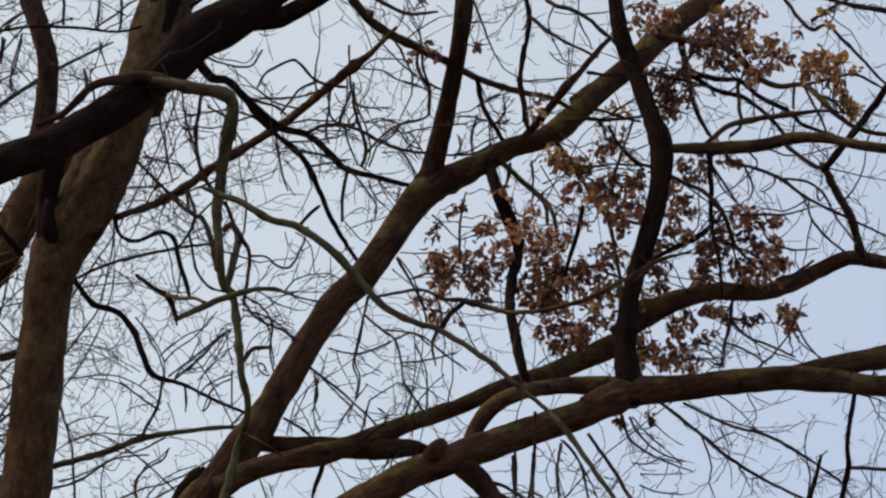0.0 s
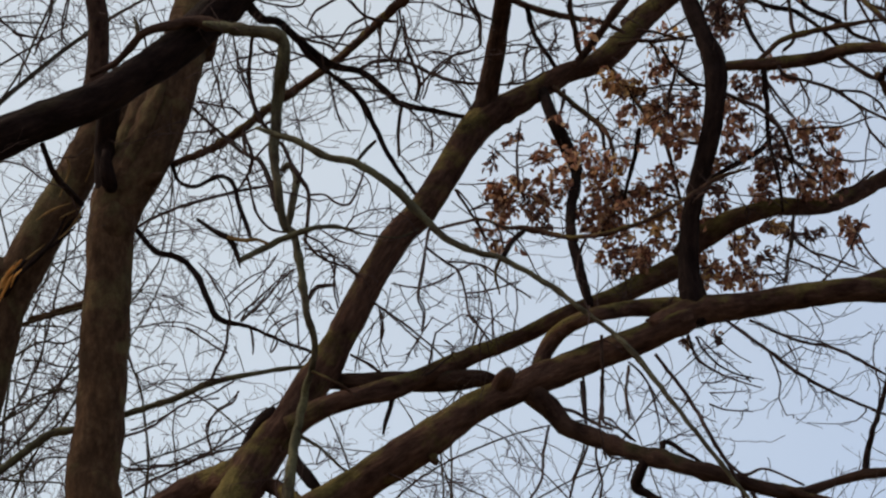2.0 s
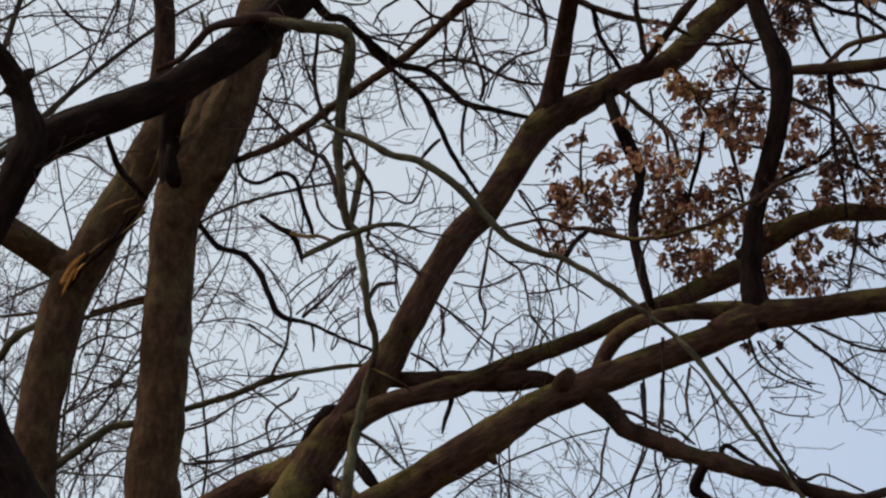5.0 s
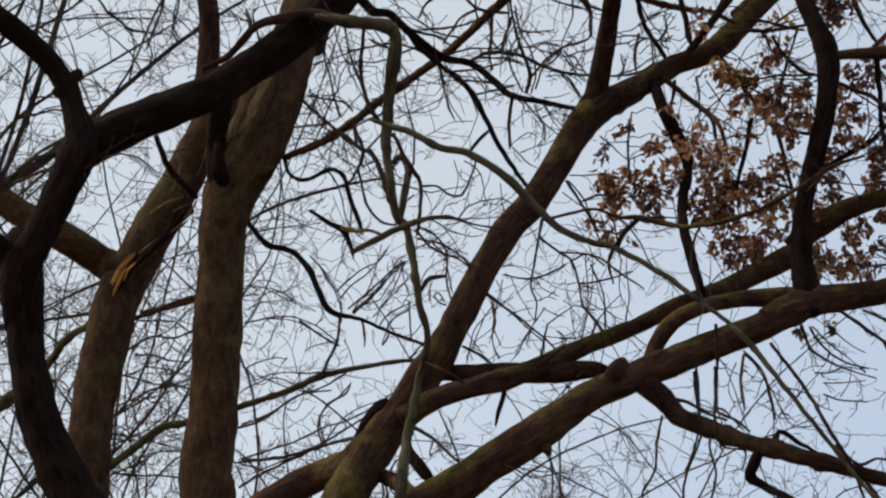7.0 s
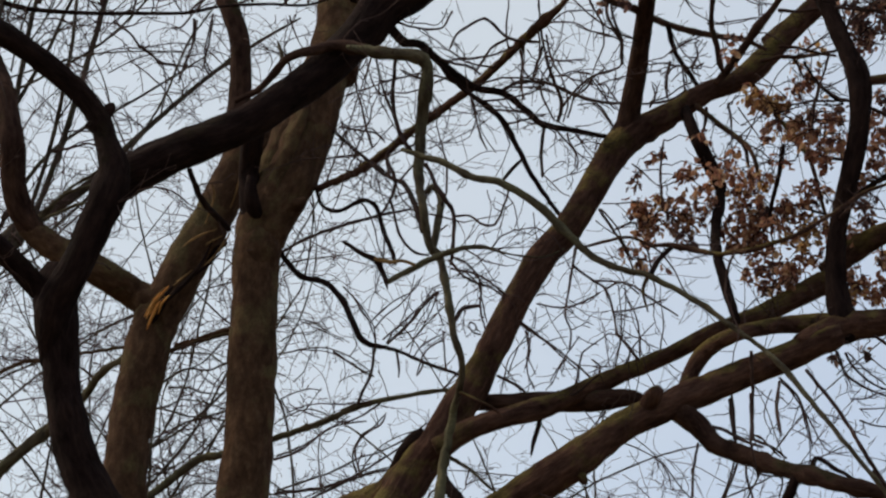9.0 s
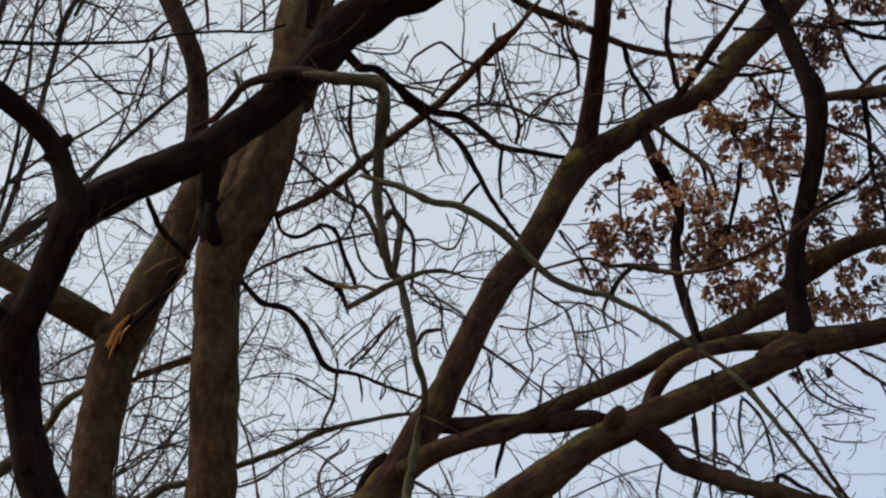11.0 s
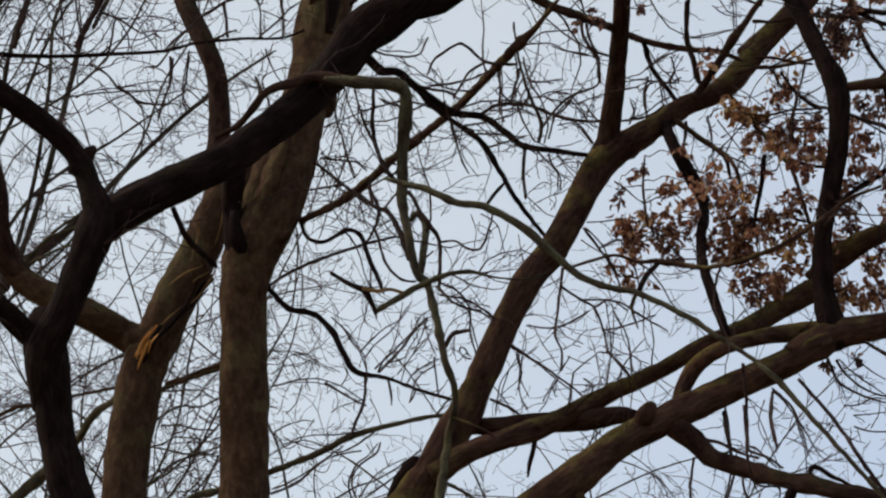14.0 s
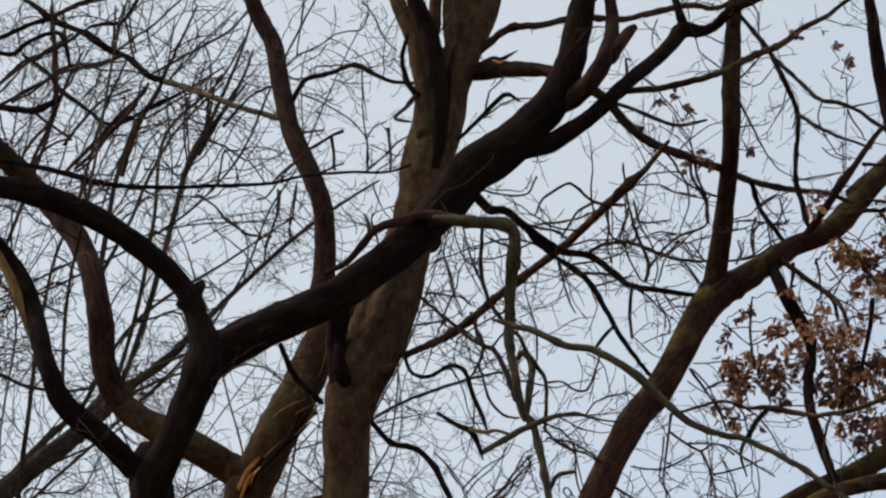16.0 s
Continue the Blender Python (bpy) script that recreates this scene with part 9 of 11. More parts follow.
limb(tree_fan, "twig", "far", (-1.54, 22.436, 9.973, 0.0065), (-1.314, 22.447, 9.949, 0.0061), (-1.179, 22.462, 9.898, 0.0057), (-1.044, 22.492, 9.823, 0.0053), (-0.885, 22.58, 9.77, 0.0049))
limb(tree_fan, "twig", "far", (-1.539, 22.516, 9.756, 0.007), (-1.42, 22.488, 9.82, 0.0059), (-1.206, 22.48, 9.847, 0.0049))
limb(tree_fan, "twig", "far", (-1.261, 22.574, 9.709, 0.0059), (-1.312, 22.48, 9.789, 0.0054), (-1.371, 22.527, 9.921, 0.0049), (-1.53, 22.45, 9.978, 0.0043))
limb(tree_fan, "twig", "far", (-0.613, 22.653, 9.511, 0.0065), (-0.559, 22.702, 9.415, 0.0057), (-0.516, 22.773, 9.28, 0.0049))
limb(tree_fan, "twig", "far", (-1.518, 23.04, 8.279, 0.0065), (-1.251, 23.011, 8.383, 0.0059), (-0.982, 22.968, 8.483, 0.0054), (-0.878, 23.024, 8.545, 0.0049))
limb(tree_fan, "twig", "far", (-1.413, 22.918, 8.634, 0.007), (-1.387, 23, 8.491, 0.0059), (-1.331, 23.017, 8.357, 0.0049))
limb(tree_fan, "twig", "far", (-0.987, 22.628, 9.387, 0.0059), (-0.88, 22.621, 9.442, 0.0051), (-0.666, 22.605, 9.494, 0.0043))
limb(tree_fan, "twig", "far", (-1.172, 22.808, 8.881, 0.0059), (-1.068, 22.891, 8.88, 0.0051), (-0.987, 22.834, 9.003, 0.0043))
limb(tree_fan, "twig", "far", (-0.344, 22.561, 9.708, 0.0065), (-0.157, 22.488, 9.912, 0.0059), (-0.049, 22.526, 10.042, 0.0054), (0.031, 22.444, 10.098, 0.0049))
limb(tree_fan, "twig", "far", (-1.535, 22.695, 9.249, 0.0065), (-1.469, 22.726, 9.135, 0.0061), (-1.415, 22.736, 9.082, 0.0057), (-1.308, 22.72, 9.134, 0.0053), (-1.151, 22.713, 9.359, 0.0049))
limb(tree_fan, "twig", "far", (-2.561, 22.426, 9.605, 0.0097), (-2.325, 22.471, 9.622, 0.0092), (-2.217, 22.566, 9.645, 0.0086), (-2.11, 22.493, 9.551, 0.0081), (-2.06, 22.539, 9.533, 0.0076))
limb(tree_fan, "twig", "far", (-2.661, 22.613, 9.375, 0.013), (-2.487, 22.546, 9.466, 0.0121), (-2.385, 22.591, 9.511, 0.0113), (-2.222, 22.574, 9.488, 0.0105), (-2.055, 22.597, 9.571, 0.0097))
limb(tree_fan, "twig", "far", (-2.597, 22.638, 9.339, 0.0097), (-2.408, 22.629, 9.325, 0.0094), (-2.275, 22.66, 9.291, 0.009), (-2.073, 22.681, 9.287, 0.0086))
limb(tree_fan, "twig", "far", (-2.725, 22.667, 9.138, 0.0092), (-2.589, 22.635, 9.156, 0.0089), (-2.487, 22.662, 9.223, 0.0085), (-2.352, 22.656, 9.21, 0.0082), (-2.219, 22.678, 9.19, 0.0079), (-2.06, 22.717, 9.141, 0.0076))
limb(tree_fan, "twig", "far", (-2.703, 22.617, 9.122, 0.0097), (-2.541, 22.706, 9.113, 0.0092), (-2.406, 22.718, 9.072, 0.0086), (-2.239, 22.66, 9.054, 0.0081), (-2.068, 22.738, 9.035, 0.0076))
limb(tree_fan, "twig", "far", (-2.769, 22.732, 8.766, 0.0097), (-2.586, 22.718, 8.902, 0.0093), (-2.424, 22.66, 8.997, 0.0089), (-2.239, 22.66, 9.054, 0.0085), (-2.058, 22.701, 9.124, 0.0081))
limb(tree_fan, "twig", "far", (-2.485, 22.693, 9.092, 0.007), (-2.534, 22.75, 8.857, 0.0062), (-2.635, 22.783, 8.643, 0.0054))
limb(tree_fan, "twig", "far", (-2.329, 22.752, 9.084, 0.0065), (-2.38, 22.79, 8.927, 0.0059), (-2.483, 22.81, 8.792, 0.0054), (-2.607, 22.782, 8.615, 0.0049))
limb(tree_fan, "twig", "far", (-2.796, 22.811, 8.606, 0.0097), (-2.576, 22.766, 8.571, 0.0089), (-2.422, 22.78, 8.671, 0.0081), (-2.293, 22.781, 8.784, 0.0073), (-2.216, 22.767, 8.892, 0.0065))
limb(tree_fan, "twig", "far", (-2.254, 22.854, 8.712, 0.014), (-2.183, 22.744, 8.8, 0.013), (-2.118, 22.729, 8.936, 0.0119), (-2.064, 22.681, 9.033, 0.0108))
limb(tree_fan, "twig", "far", (-2.397, 22.586, 9.537, 0.0081), (-2.385, 22.511, 9.682, 0.0067), (-2.335, 22.5, 9.792, 0.0054))
limb(tree_fan, "twig", "far", (-2.384, 22.58, 9.507, 0.0076), (-2.25, 22.552, 9.583, 0.0065), (-2.087, 22.455, 9.72, 0.0054))
limb(tree_fan, "twig", "far", (-2.642, 22.576, 9.277, 0.0081), (-2.57, 22.591, 9.425, 0.0072), (-2.46, 22.508, 9.566, 0.0063), (-2.422, 22.424, 9.735, 0.0054))
limb(tree_fan, "twig", "far", (-2.791, 22.921, 8.24, 0.0108), (-2.573, 22.848, 8.302, 0.0103), (-2.471, 22.869, 8.364, 0.0097), (-2.368, 22.876, 8.45, 0.0092), (-2.105, 22.909, 8.472, 0.0086))
limb(tree_fan, "twig", "far", (-2.761, 22.893, 8.242, 0.0119), (-2.525, 22.931, 8.232, 0.0112), (-2.309, 22.91, 8.227, 0.0104), (-2.087, 22.936, 8.213, 0.0097))
limb(tree_fan, "twig", "far", (-2.418, 22.976, 8.135, 0.0108), (-2.346, 23.002, 8.265, 0.0101), (-2.238, 22.948, 8.361, 0.0094), (-2.095, 22.931, 8.468, 0.0086))
limb(tree_fan, "twig", "far", (-2.819, 22.824, 8.488, 0.007), (-2.682, 22.774, 8.529, 0.0062), (-2.525, 22.766, 8.61, 0.0054))
limb(tree_fan, "twig", "far", (-2.382, 22.668, 9.253, 0.0065), (-2.355, 22.613, 9.377, 0.0057), (-2.324, 22.516, 9.484, 0.0049))
limb(tree_fan, "limb", "far", (-4.822, 22.08, 9.702, 0.027), (-4.772, 21.952, 10.076, 0.0256), (-4.723, 21.84, 10.39, 0.0243))





def twigs_on(tree, seed, names, level, per_metre, lengths, kink, lift, thin=0.0022, label="fine bare twigs"):
    rng, t = np.random.default_rng(seed), Tubes()
    for c, r, name in GROWN[tree.name]:
        if name in names:
            sprout(rng, t, c, r, level, per_metre, lengths, kink, lift, thin)
        if name in ("branch", "twig", "wand"):
            sprout(rng, t, c, r, 2, (6.0, 8.0), (0.15, 0.06), 0.36, 0.0, thin, 0.05, (35, 80), 0.035)
    if t.n:
        part("crown", t.mesh("crown", BARK["twig"]), tree, label, "stuff")


twigs_on(oak_dark, 11, ("limb", "branch"), 3, (2.3, 5.2, 7.5), (0.72, 0.33, 0.15), 0.34, 0.02, 0.0028)
twigs_on(oak_leafy, 12, ("limb", "branch"), 3, (2.6, 5.2, 7.5), (0.7, 0.34, 0.15), 0.34, -0.06, 0.0028)
twigs_on(beech, 13, ("limb", "branch", "fork", "wand"), 3, (2.0, 5.0, 8.0), (0.8, 0.36, 0.15), 0.3, 0.06, 0.0027)
twigs_on(tree_fan, 14, ("limb",), 4, (3.2, 4.0, 5.2, 6.5), (0.95, 0.5, 0.26, 0.13), 0.34, 0.12, 0.0036)
for tree in (oak_dark, oak_leafy, beech, tree_fan):
    settle(tree)


# ---- bare trees further back ----
def bare_tree(base, fork, reach, seed, boughs, label, way=(0, 0), fan=0.5, dense=1.0, spread=(40, 90), kink=0.3, start=0.3):
    """A whole winter tree: a trunk that forks into steep boughs, their branches, and the fine twigs in one piece."""
    rng = np.random.default_rng(seed)
    tree = tree_root("bare_tree", base, label, "bare trees behind")
    bx, by, _ = base
    lean = rng.normal(0, 0.02, 2)
    rows = [(bx + lean[0] * z, by + lean[1] * z, z, 0.26 - 0.11 * z / fork) for z in np.linspace(-0.15, fork, 7)]
    limb(tree, "trunk", "far", *rows)
    tc, tr, _ = GROWN[tree.name][-1]
    twigs = Tubes()
    for i in range(boughs):
        k = int(len(tc) * (0.80 + 0.19 * i / boughs))
        a = i * 2.4 + rng.uniform(-0.4, 0.4)
        out = fan * rng.uniform(0.35, 1.3)
        d = np.array((math.cos(a) * out + way[0], math.sin(a) * out * 0.6 + way[1], 1.0))
        c, r = wander(rng, tc[k], d, reach * rng.uniform(0.75, 1.15), 0.02, 0.006, 0.16, 0.03, 18)
        r += 0.055 * np.exp(-np.linspace(0, 9, len(r)))
        limb(tree, "bough", "far", *[(*p, q) for p, q in zip(c.tolist(), r.tolist())])
        bc, br, _ = GROWN[tree.name][-1]
        sprout(rng, twigs, bc, br, 4, (2.3 * dense, 2.9, 4.2, 4.4), (1.7, 0.85, 0.4, 0.17), kink * 1.4, 0.03, 0.0047, start, spread, 0.1)
    part("crown", twigs.mesh("crown", BARK["fine"]), tree, "dense fine bare twigs", "stuff")
    settle(tree)


bare_tree((-2.4, 25.0, 0), 5.5, 8.5, 21, 10, "bare grey-brown tree with a dense crown of fine twigs", dense=0.26, spread=(60, 100), kink=0.26)
bare_tree((-2.95, 26.2, 0), 6.8, 6.5, 29, 9, "bare tree with crooked level twigs between the stems", dense=0.4, spread=(60, 100), kink=0.28)
bare_tree((-4.6, 24.2, 0), 5.5, 7.5, 27, 9, "bare tree with long level sprays of fine twigs", dense=0.52, spread=(60, 100), kink=0.26)
bare_tree((-6.4, 26.0, 0), 7.0, 12.0, 23, 12, "tall bare tree with steep thin branches", kink=0.28)
bare_tree((0.2, 24.6, 0), 5.0, 6.5, 25, 8, "slender bare tree with a loose crown of crooked twigs", dense=0.52, start=0.4)
bare_tree((-7.6, 23.0, 0), 7.5, 11.0, 26, 12, "bare tree with a thicket of upright twigs", dense=0.95, way=(0.12, 0), kink=0.28)
bare_tree((-9.3, 24.4, 0), 6.5, 9.0, 28, 10, "bare tree at the edge of the thicket with crooked twigs", kink=0.26)
bare_tree((2.2, 29.0, 0), 6.0, 8.5, 22, 9, "bare tree standing further back with thin arching twigs", dense=0.5, start=0.4)
bare_tree((5.0, 28.0, 0), 6.5, 8.0, 24, 8, "bare tree in the distance with thin loose twigs", dense=0.5, start=0.4)


# ---- withered oak leaves ----
def leaf_mesh(seed, tone):
    """A lobed oak leaf, curled along its rib, with its stalk at the origin."""
    rng = np.random.default_rng(seed)
    n, length = 9, 1.0
    verts, faces = [], []
    curl, bend = rng.uniform(0.2, 1.0), rng.uniform(-0.8, 0.8)
    for i in range(n):
        u = i / (n - 1)
        half = (0.36 * math.sin(math.pi * min(1, u * 0.93 + 0.06)) ** 0.8) * (1 + (0.14 if i % 2 else -0.14)) if 0 < i < n - 1 else 0.012
        x, z0 = u * length, bend * (u * u) * 0.5
        for s in (-1, -0.5, 0, 0.5, 1):
            w = half * s * rng.uniform(0.9, 1.1)
            verts.append((x + (0.05 if i % 2 else -0.04) * abs(s), w * math.cos(curl * s * 0.8), z0 + abs(w) * curl * 0.55 + rng.normal(0, 0.012)))
    for i in range(n - 1):
        for j in range(4):
            a = i * 5 + j
            faces.append((a, a + 5, a + 6, a + 1))
    me = bpy.data.meshes.new("leaf")
    me.from_pydata(verts, [], faces)
    me.shade_smooth()
    me.materials.append(LEAF[tone])
    return me


LEAVES = {tone: [leaf_mesh(40 + i, tone) for i in range(7)] for tone in LEAF}


PICKED, REST_V, REST_F = [], {tone: [] for tone in LEAF}, {tone: [] for tone in LEAF}
LEAVES_EACH = 4.3


def leaf_clump(tree, seed, centre, count, reach, tone="brown"):
    """A twig that leaves the nearest branch and ends at centre in a hanging bunch of withered leaves, reach metres wide."""
    rng = np.random.default_rng(seed)
    centre = np.array(centre)
    best = None
    for c, r, name in GROWN[tree.name]:
        if name in ("branch", "limb", "twig", "bough"):
            d = np.linalg.norm(c - centre, axis=1) + (0.1 if name == "limb" else 0.0)
            i = int(np.argmin(d))
            if best is None or d[i] < best[0]:
                best = (d[i], c[i])
    foot, t = best[1], Tubes()
    gap = centre - foot
    steps = 7
    c = np.array([foot + gap * u + np.array((0, 0, 0.12 * np.linalg.norm(gap) * math.sin(math.pi * u))) for u in np.linspace(0, 1, steps)])
    c[1:-1] += rng.normal(0, 0.05 * np.linalg.norm(gap), (steps - 2, 3))
    t.add(c, np.linspace(0.005, 0.0028, steps), 5)
    ends = [c[-1]]
    for _ in range(max(1, count // 2)):
        i = rng.integers(steps - 2, steps)
        k, q = wander(rng, c[i], rng.normal(0, 1, 3), reach * rng.uniform(0.5, 1.1), 0.003, 0.0018, 0.3, 0, 4)
        t.add(k, q, 4)
        ends += [k[-1], k[2]]
    spray = part("leaf_spray", t.mesh("leaf_spray", BARK["twig"]), tree, "thin twig with withered brown leaves")
    spray.matrix_parent_inverse = Matrix.Translation(-Vector(tree.location))
    for _ in range(round(count * LEAVES_EACH)):
        e = ends[rng.integers(len(ends))] + rng.normal(0, 0.5 * reach, 3) + np.array((0, 0, -0.01))
        kind = LEAVES[tone][rng.integers(7)]
        size = rng.uniform(0.036, 0.07)
        turn = Euler((rng.uniform(0, 6.28), rng.uniform(-0.1, 1.5), rng.uniform(0, 6.28))).to_matrix().to_4x4()
        m = Matrix.Translation(e.tolist()) @ turn @ Matrix.Diagonal((size, size, size, 1))
        if len(PICKED) < 300:
            PICKED.append(new("leaf", kind))
            PICKED[-1].parent, PICKED[-1].matrix_basis = spray, m
        else:
            o = len(REST_V[tone])
            REST_V[tone].extend((m @ v.co)[:] for v in kind.vertices)
            REST_F[tone].extend([o + i for i in p.vertices] for p in kind.polygons)


leaf_clump(oak_leafy, 60, (2.65, 16.34, 9.50), 5, 0.058)
leaf_clump(oak_leafy, 61, (2.53, 16.38, 9.46), 2, 0.033)
leaf_clump(oak_leafy, 62, (2.43, 16.15, 9.28), 1, 0.024)
leaf_clump(oak_leafy, 63, (2.15, 15.97, 9.21), 4, 0.056)
leaf_clump(oak_leafy, 64, (2.22, 15.76, 9.08), 5, 0.055, "gold")
leaf_clump(oak_leafy, 65, (2.36, 16.06, 9.19), 6, 0.056, "gold")
leaf_clump(oak_leafy, 66, (2.40, 16.09, 9.17), 2, 0.032)
leaf_clump(oak_leafy, 67, (2.27, 15.82, 8.91), 5, 0.047)
leaf_clump(oak_leafy, 68, (2.25, 15.85, 8.86), 2, 0.032)
leaf_clump(oak_leafy, 69, (2.53, 16.66, 9.31), 6, 0.067)
leaf_clump(oak_leafy, 70, (2.57, 16.35, 9.15), 4, 0.049)
leaf_clump(oak_leafy, 71, (2.58, 15.93, 9.05), 5, 0.056, "dusk")
leaf_clump(oak_leafy, 72, (2.51, 16.12, 9.12), 3, 0.040)
leaf_clump(oak_leafy, 73, (2.81, 16.58, 9.34), 5, 0.058, "dusk")
leaf_clump(oak_leafy, 74, (2.88, 16.48, 9.33), 6, 0.058, "dusk")
leaf_clump(oak_leafy, 75, (2.86, 16.47, 9.25), 3, 0.041)
leaf_clump(oak_leafy, 76, (2.59, 16.12, 9.00), 4, 0.048)
leaf_clump(oak_leafy, 77, (2.57, 16.24, 8.99), 3, 0.040)
leaf_clump(oak_leafy, 78, (2.77, 16.38, 9.06), 1, 0.025)
leaf_clump(oak_leafy, 79, (2.73, 15.84, 8.77), 6, 0.055)
leaf_clump(oak_leafy, 80, (2.85, 16.30, 8.92), 3, 0.041)
leaf_clump(oak_leafy, 81, (2.64, 16.05, 8.84), 5, 0.056)
leaf_clump(oak_leafy, 82, (2.65, 16.60, 9.11), 3, 0.041)
leaf_clump(oak_leafy, 83, (2.64, 15.88, 8.71), 4, 0.055)
leaf_clump(oak_leafy, 84, (1.89, 16.48, 9.11), 3, 0.049)
leaf_clump(oak_leafy, 85, (1.58, 16.73, 9.09), 4, 0.045)
leaf_clump(oak_leafy, 86, (1.66, 16.17, 8.74), 2, 0.032)
leaf_clump(oak_leafy, 87, (1.80, 16.79, 8.97), 6, 0.058)
leaf_clump(oak_leafy, 88, (1.42, 16.78, 9.03), 1, 0.025, "dusk")
leaf_clump(oak_leafy, 89, (1.35, 16.04, 8.58), 3, 0.047, "dusk")
leaf_clump(oak_leafy, 90, (1.36, 16.66, 8.88), 2, 0.033, "dusk")
leaf_clump(oak_leafy, 91, (1.95, 15.95, 8.62), 7, 0.071)
leaf_clump(oak_leafy, 92, (2.09, 16.41, 8.78), 4, 0.049)
leaf_clump(oak_leafy, 93, (2.03, 16.29, 8.90), 3, 0.040)
leaf_clump(oak_leafy, 94, (2.04, 16.07, 8.83), 2, 0.032)
leaf_clump(oak_leafy, 95, (1.88, 16.30, 8.64), 5, 0.048)
leaf_clump(oak_leafy, 96, (1.95, 16.76, 8.77), 2, 0.033)
leaf_clump(oak_leafy, 97, (2.19, 16.22, 8.71), 5, 0.056)
leaf_clump(oak_leafy, 98, (2.23, 16.08, 8.61), 6, 0.056, "gold")
leaf_clump(oak_leafy, 99, (2.20, 16.62, 8.77), 5, 0.057)
leaf_clump(oak_leafy, 100, (2.11, 16.39, 8.69), 4, 0.048)
leaf_clump(oak_leafy, 101, (2.19, 16.73, 8.75), 3, 0.041)
leaf_clump(oak_leafy, 102, (2.23, 16.21, 8.53), 2, 0.032)
leaf_clump(oak_leafy, 103, (2.61, 16.20, 8.63), 5, 0.056)
leaf_clump(oak_leafy, 104, (2.76, 16.64, 8.78), 3, 0.041)
leaf_clump(oak_leafy, 105, (2.56, 16.42, 8.62), 4, 0.049)
leaf_clump(oak_leafy, 106, (2.42, 16.45, 8.60), 4, 0.049)
leaf_clump(oak_leafy, 107, (2.41, 16.10, 8.73), 2, 0.032)
leaf_clump(oak_leafy, 108, (2.29, 15.93, 8.59), 2, 0.032)
leaf_clump(oak_leafy, 109, (1.57, 16.90, 8.86), 3, 0.033)
leaf_clump(oak_leafy, 110, (1.58, 16.14, 8.48), 3, 0.040)
leaf_clump(oak_leafy, 111, (1.75, 16.82, 8.80), 4, 0.050)
leaf_clump(oak_leafy, 112, (1.40, 16.42, 8.58), 7, 0.064)
leaf_clump(oak_leafy, 113, (1.52, 16.98, 8.74), 9, 0.075)
leaf_clump(oak_leafy, 114, (1.39, 16.49, 8.50), 4, 0.048)
leaf_clump(oak_leafy, 115, (1.56, 16.99, 8.65), 5, 0.058)
leaf_clump(oak_leafy, 116, (1.47, 16.66, 8.47), 3, 0.041)
leaf_clump(oak_leafy, 117, (1.37, 16.38, 8.35), 2, 0.032)
leaf_clump(oak_leafy, 118, (1.77, 16.77, 8.62), 6, 0.066)
leaf_clump(oak_leafy, 119, (1.84, 16.70, 8.60), 4, 0.049)
leaf_clump(oak_leafy, 120, (1.70, 16.75, 8.54), 4, 0.049)
leaf_clump(oak_leafy, 121, (1.67, 16.57, 8.40), 2, 0.032, "dusk")
leaf_clump(oak_leafy, 122, (1.71, 16.35, 8.30), 3, 0.040, "dusk")
leaf_clump(oak_leafy, 123, (1.86, 16.65, 8.65), 3, 0.041)
leaf_clump(oak_leafy, 124, (1.42, 16.28, 8.23), 4, 0.048)
leaf_clump(oak_leafy, 125, (1.33, 16.84, 8.42), 2, 0.033)
leaf_clump(oak_leafy, 126, (1.46, 16.84, 8.25), 3, 0.041)
leaf_clump(oak_leafy, 127, (1.41, 16.58, 8.21), 2, 0.032)
leaf_clump(oak_leafy, 128, (1.56, 16.94, 8.41), 1, 0.025)
leaf_clump(oak_leafy, 129, (1.58, 16.42, 8.08), 1, 0.024)
leaf_clump(oak_leafy, 130, (2.12, 16.43, 8.42), 6, 0.056)
leaf_clump(oak_leafy, 131, (2.11, 16.84, 8.52), 6, 0.058)
leaf_clump(oak_leafy, 132, (2.09, 16.48, 8.31), 5, 0.056)
leaf_clump(oak_leafy, 133, (2.22, 16.75, 8.47), 8, 0.066)
leaf_clump(oak_leafy, 134, (2.22, 16.69, 8.36), 6, 0.057)
leaf_clump(oak_leafy, 135, (2.30, 16.92, 8.63), 7, 0.066)
leaf_clump(oak_leafy, 136, (2.37, 16.94, 8.71), 6, 0.058)
leaf_clump(oak_leafy, 137, (2.25, 16.70, 8.63), 4, 0.049)
leaf_clump(oak_leafy, 138, (2.16, 16.78, 8.67), 3, 0.041)
leaf_clump(oak_leafy, 139, (2.29, 16.20, 8.30), 7, 0.064)
leaf_clump(oak_leafy, 140, (2.31, 16.76, 8.43), 5, 0.057)
leaf_clump(oak_leafy, 141, (2.45, 16.78, 8.68), 5, 0.058)
leaf_clump(oak_leafy, 142, (2.47, 16.36, 8.52), 4, 0.048)
leaf_clump(oak_leafy, 143, (2.56, 16.51, 8.53), 4, 0.049)
leaf_clump(oak_leafy, 144, (2.41, 16.48, 8.46), 3, 0.040)
leaf_clump(oak_leafy, 145, (2.56, 16.95, 8.53), 4, 0.050)
leaf_clump(oak_leafy, 146, (2.57, 16.34, 8.31), 7, 0.064, "gold")
leaf_clump(oak_leafy, 147, (2.66, 16.40, 8.34), 4, 0.048, "gold")
leaf_clump(oak_leafy, 148, (2.49, 16.08, 8.14), 4, 0.047, "gold")
leaf_clump(oak_leafy, 149, (2.62, 16.48, 8.21), 2, 0.040)
leaf_clump(oak_leafy, 150, (2.71, 16.68, 8.26), 1, 0.033)
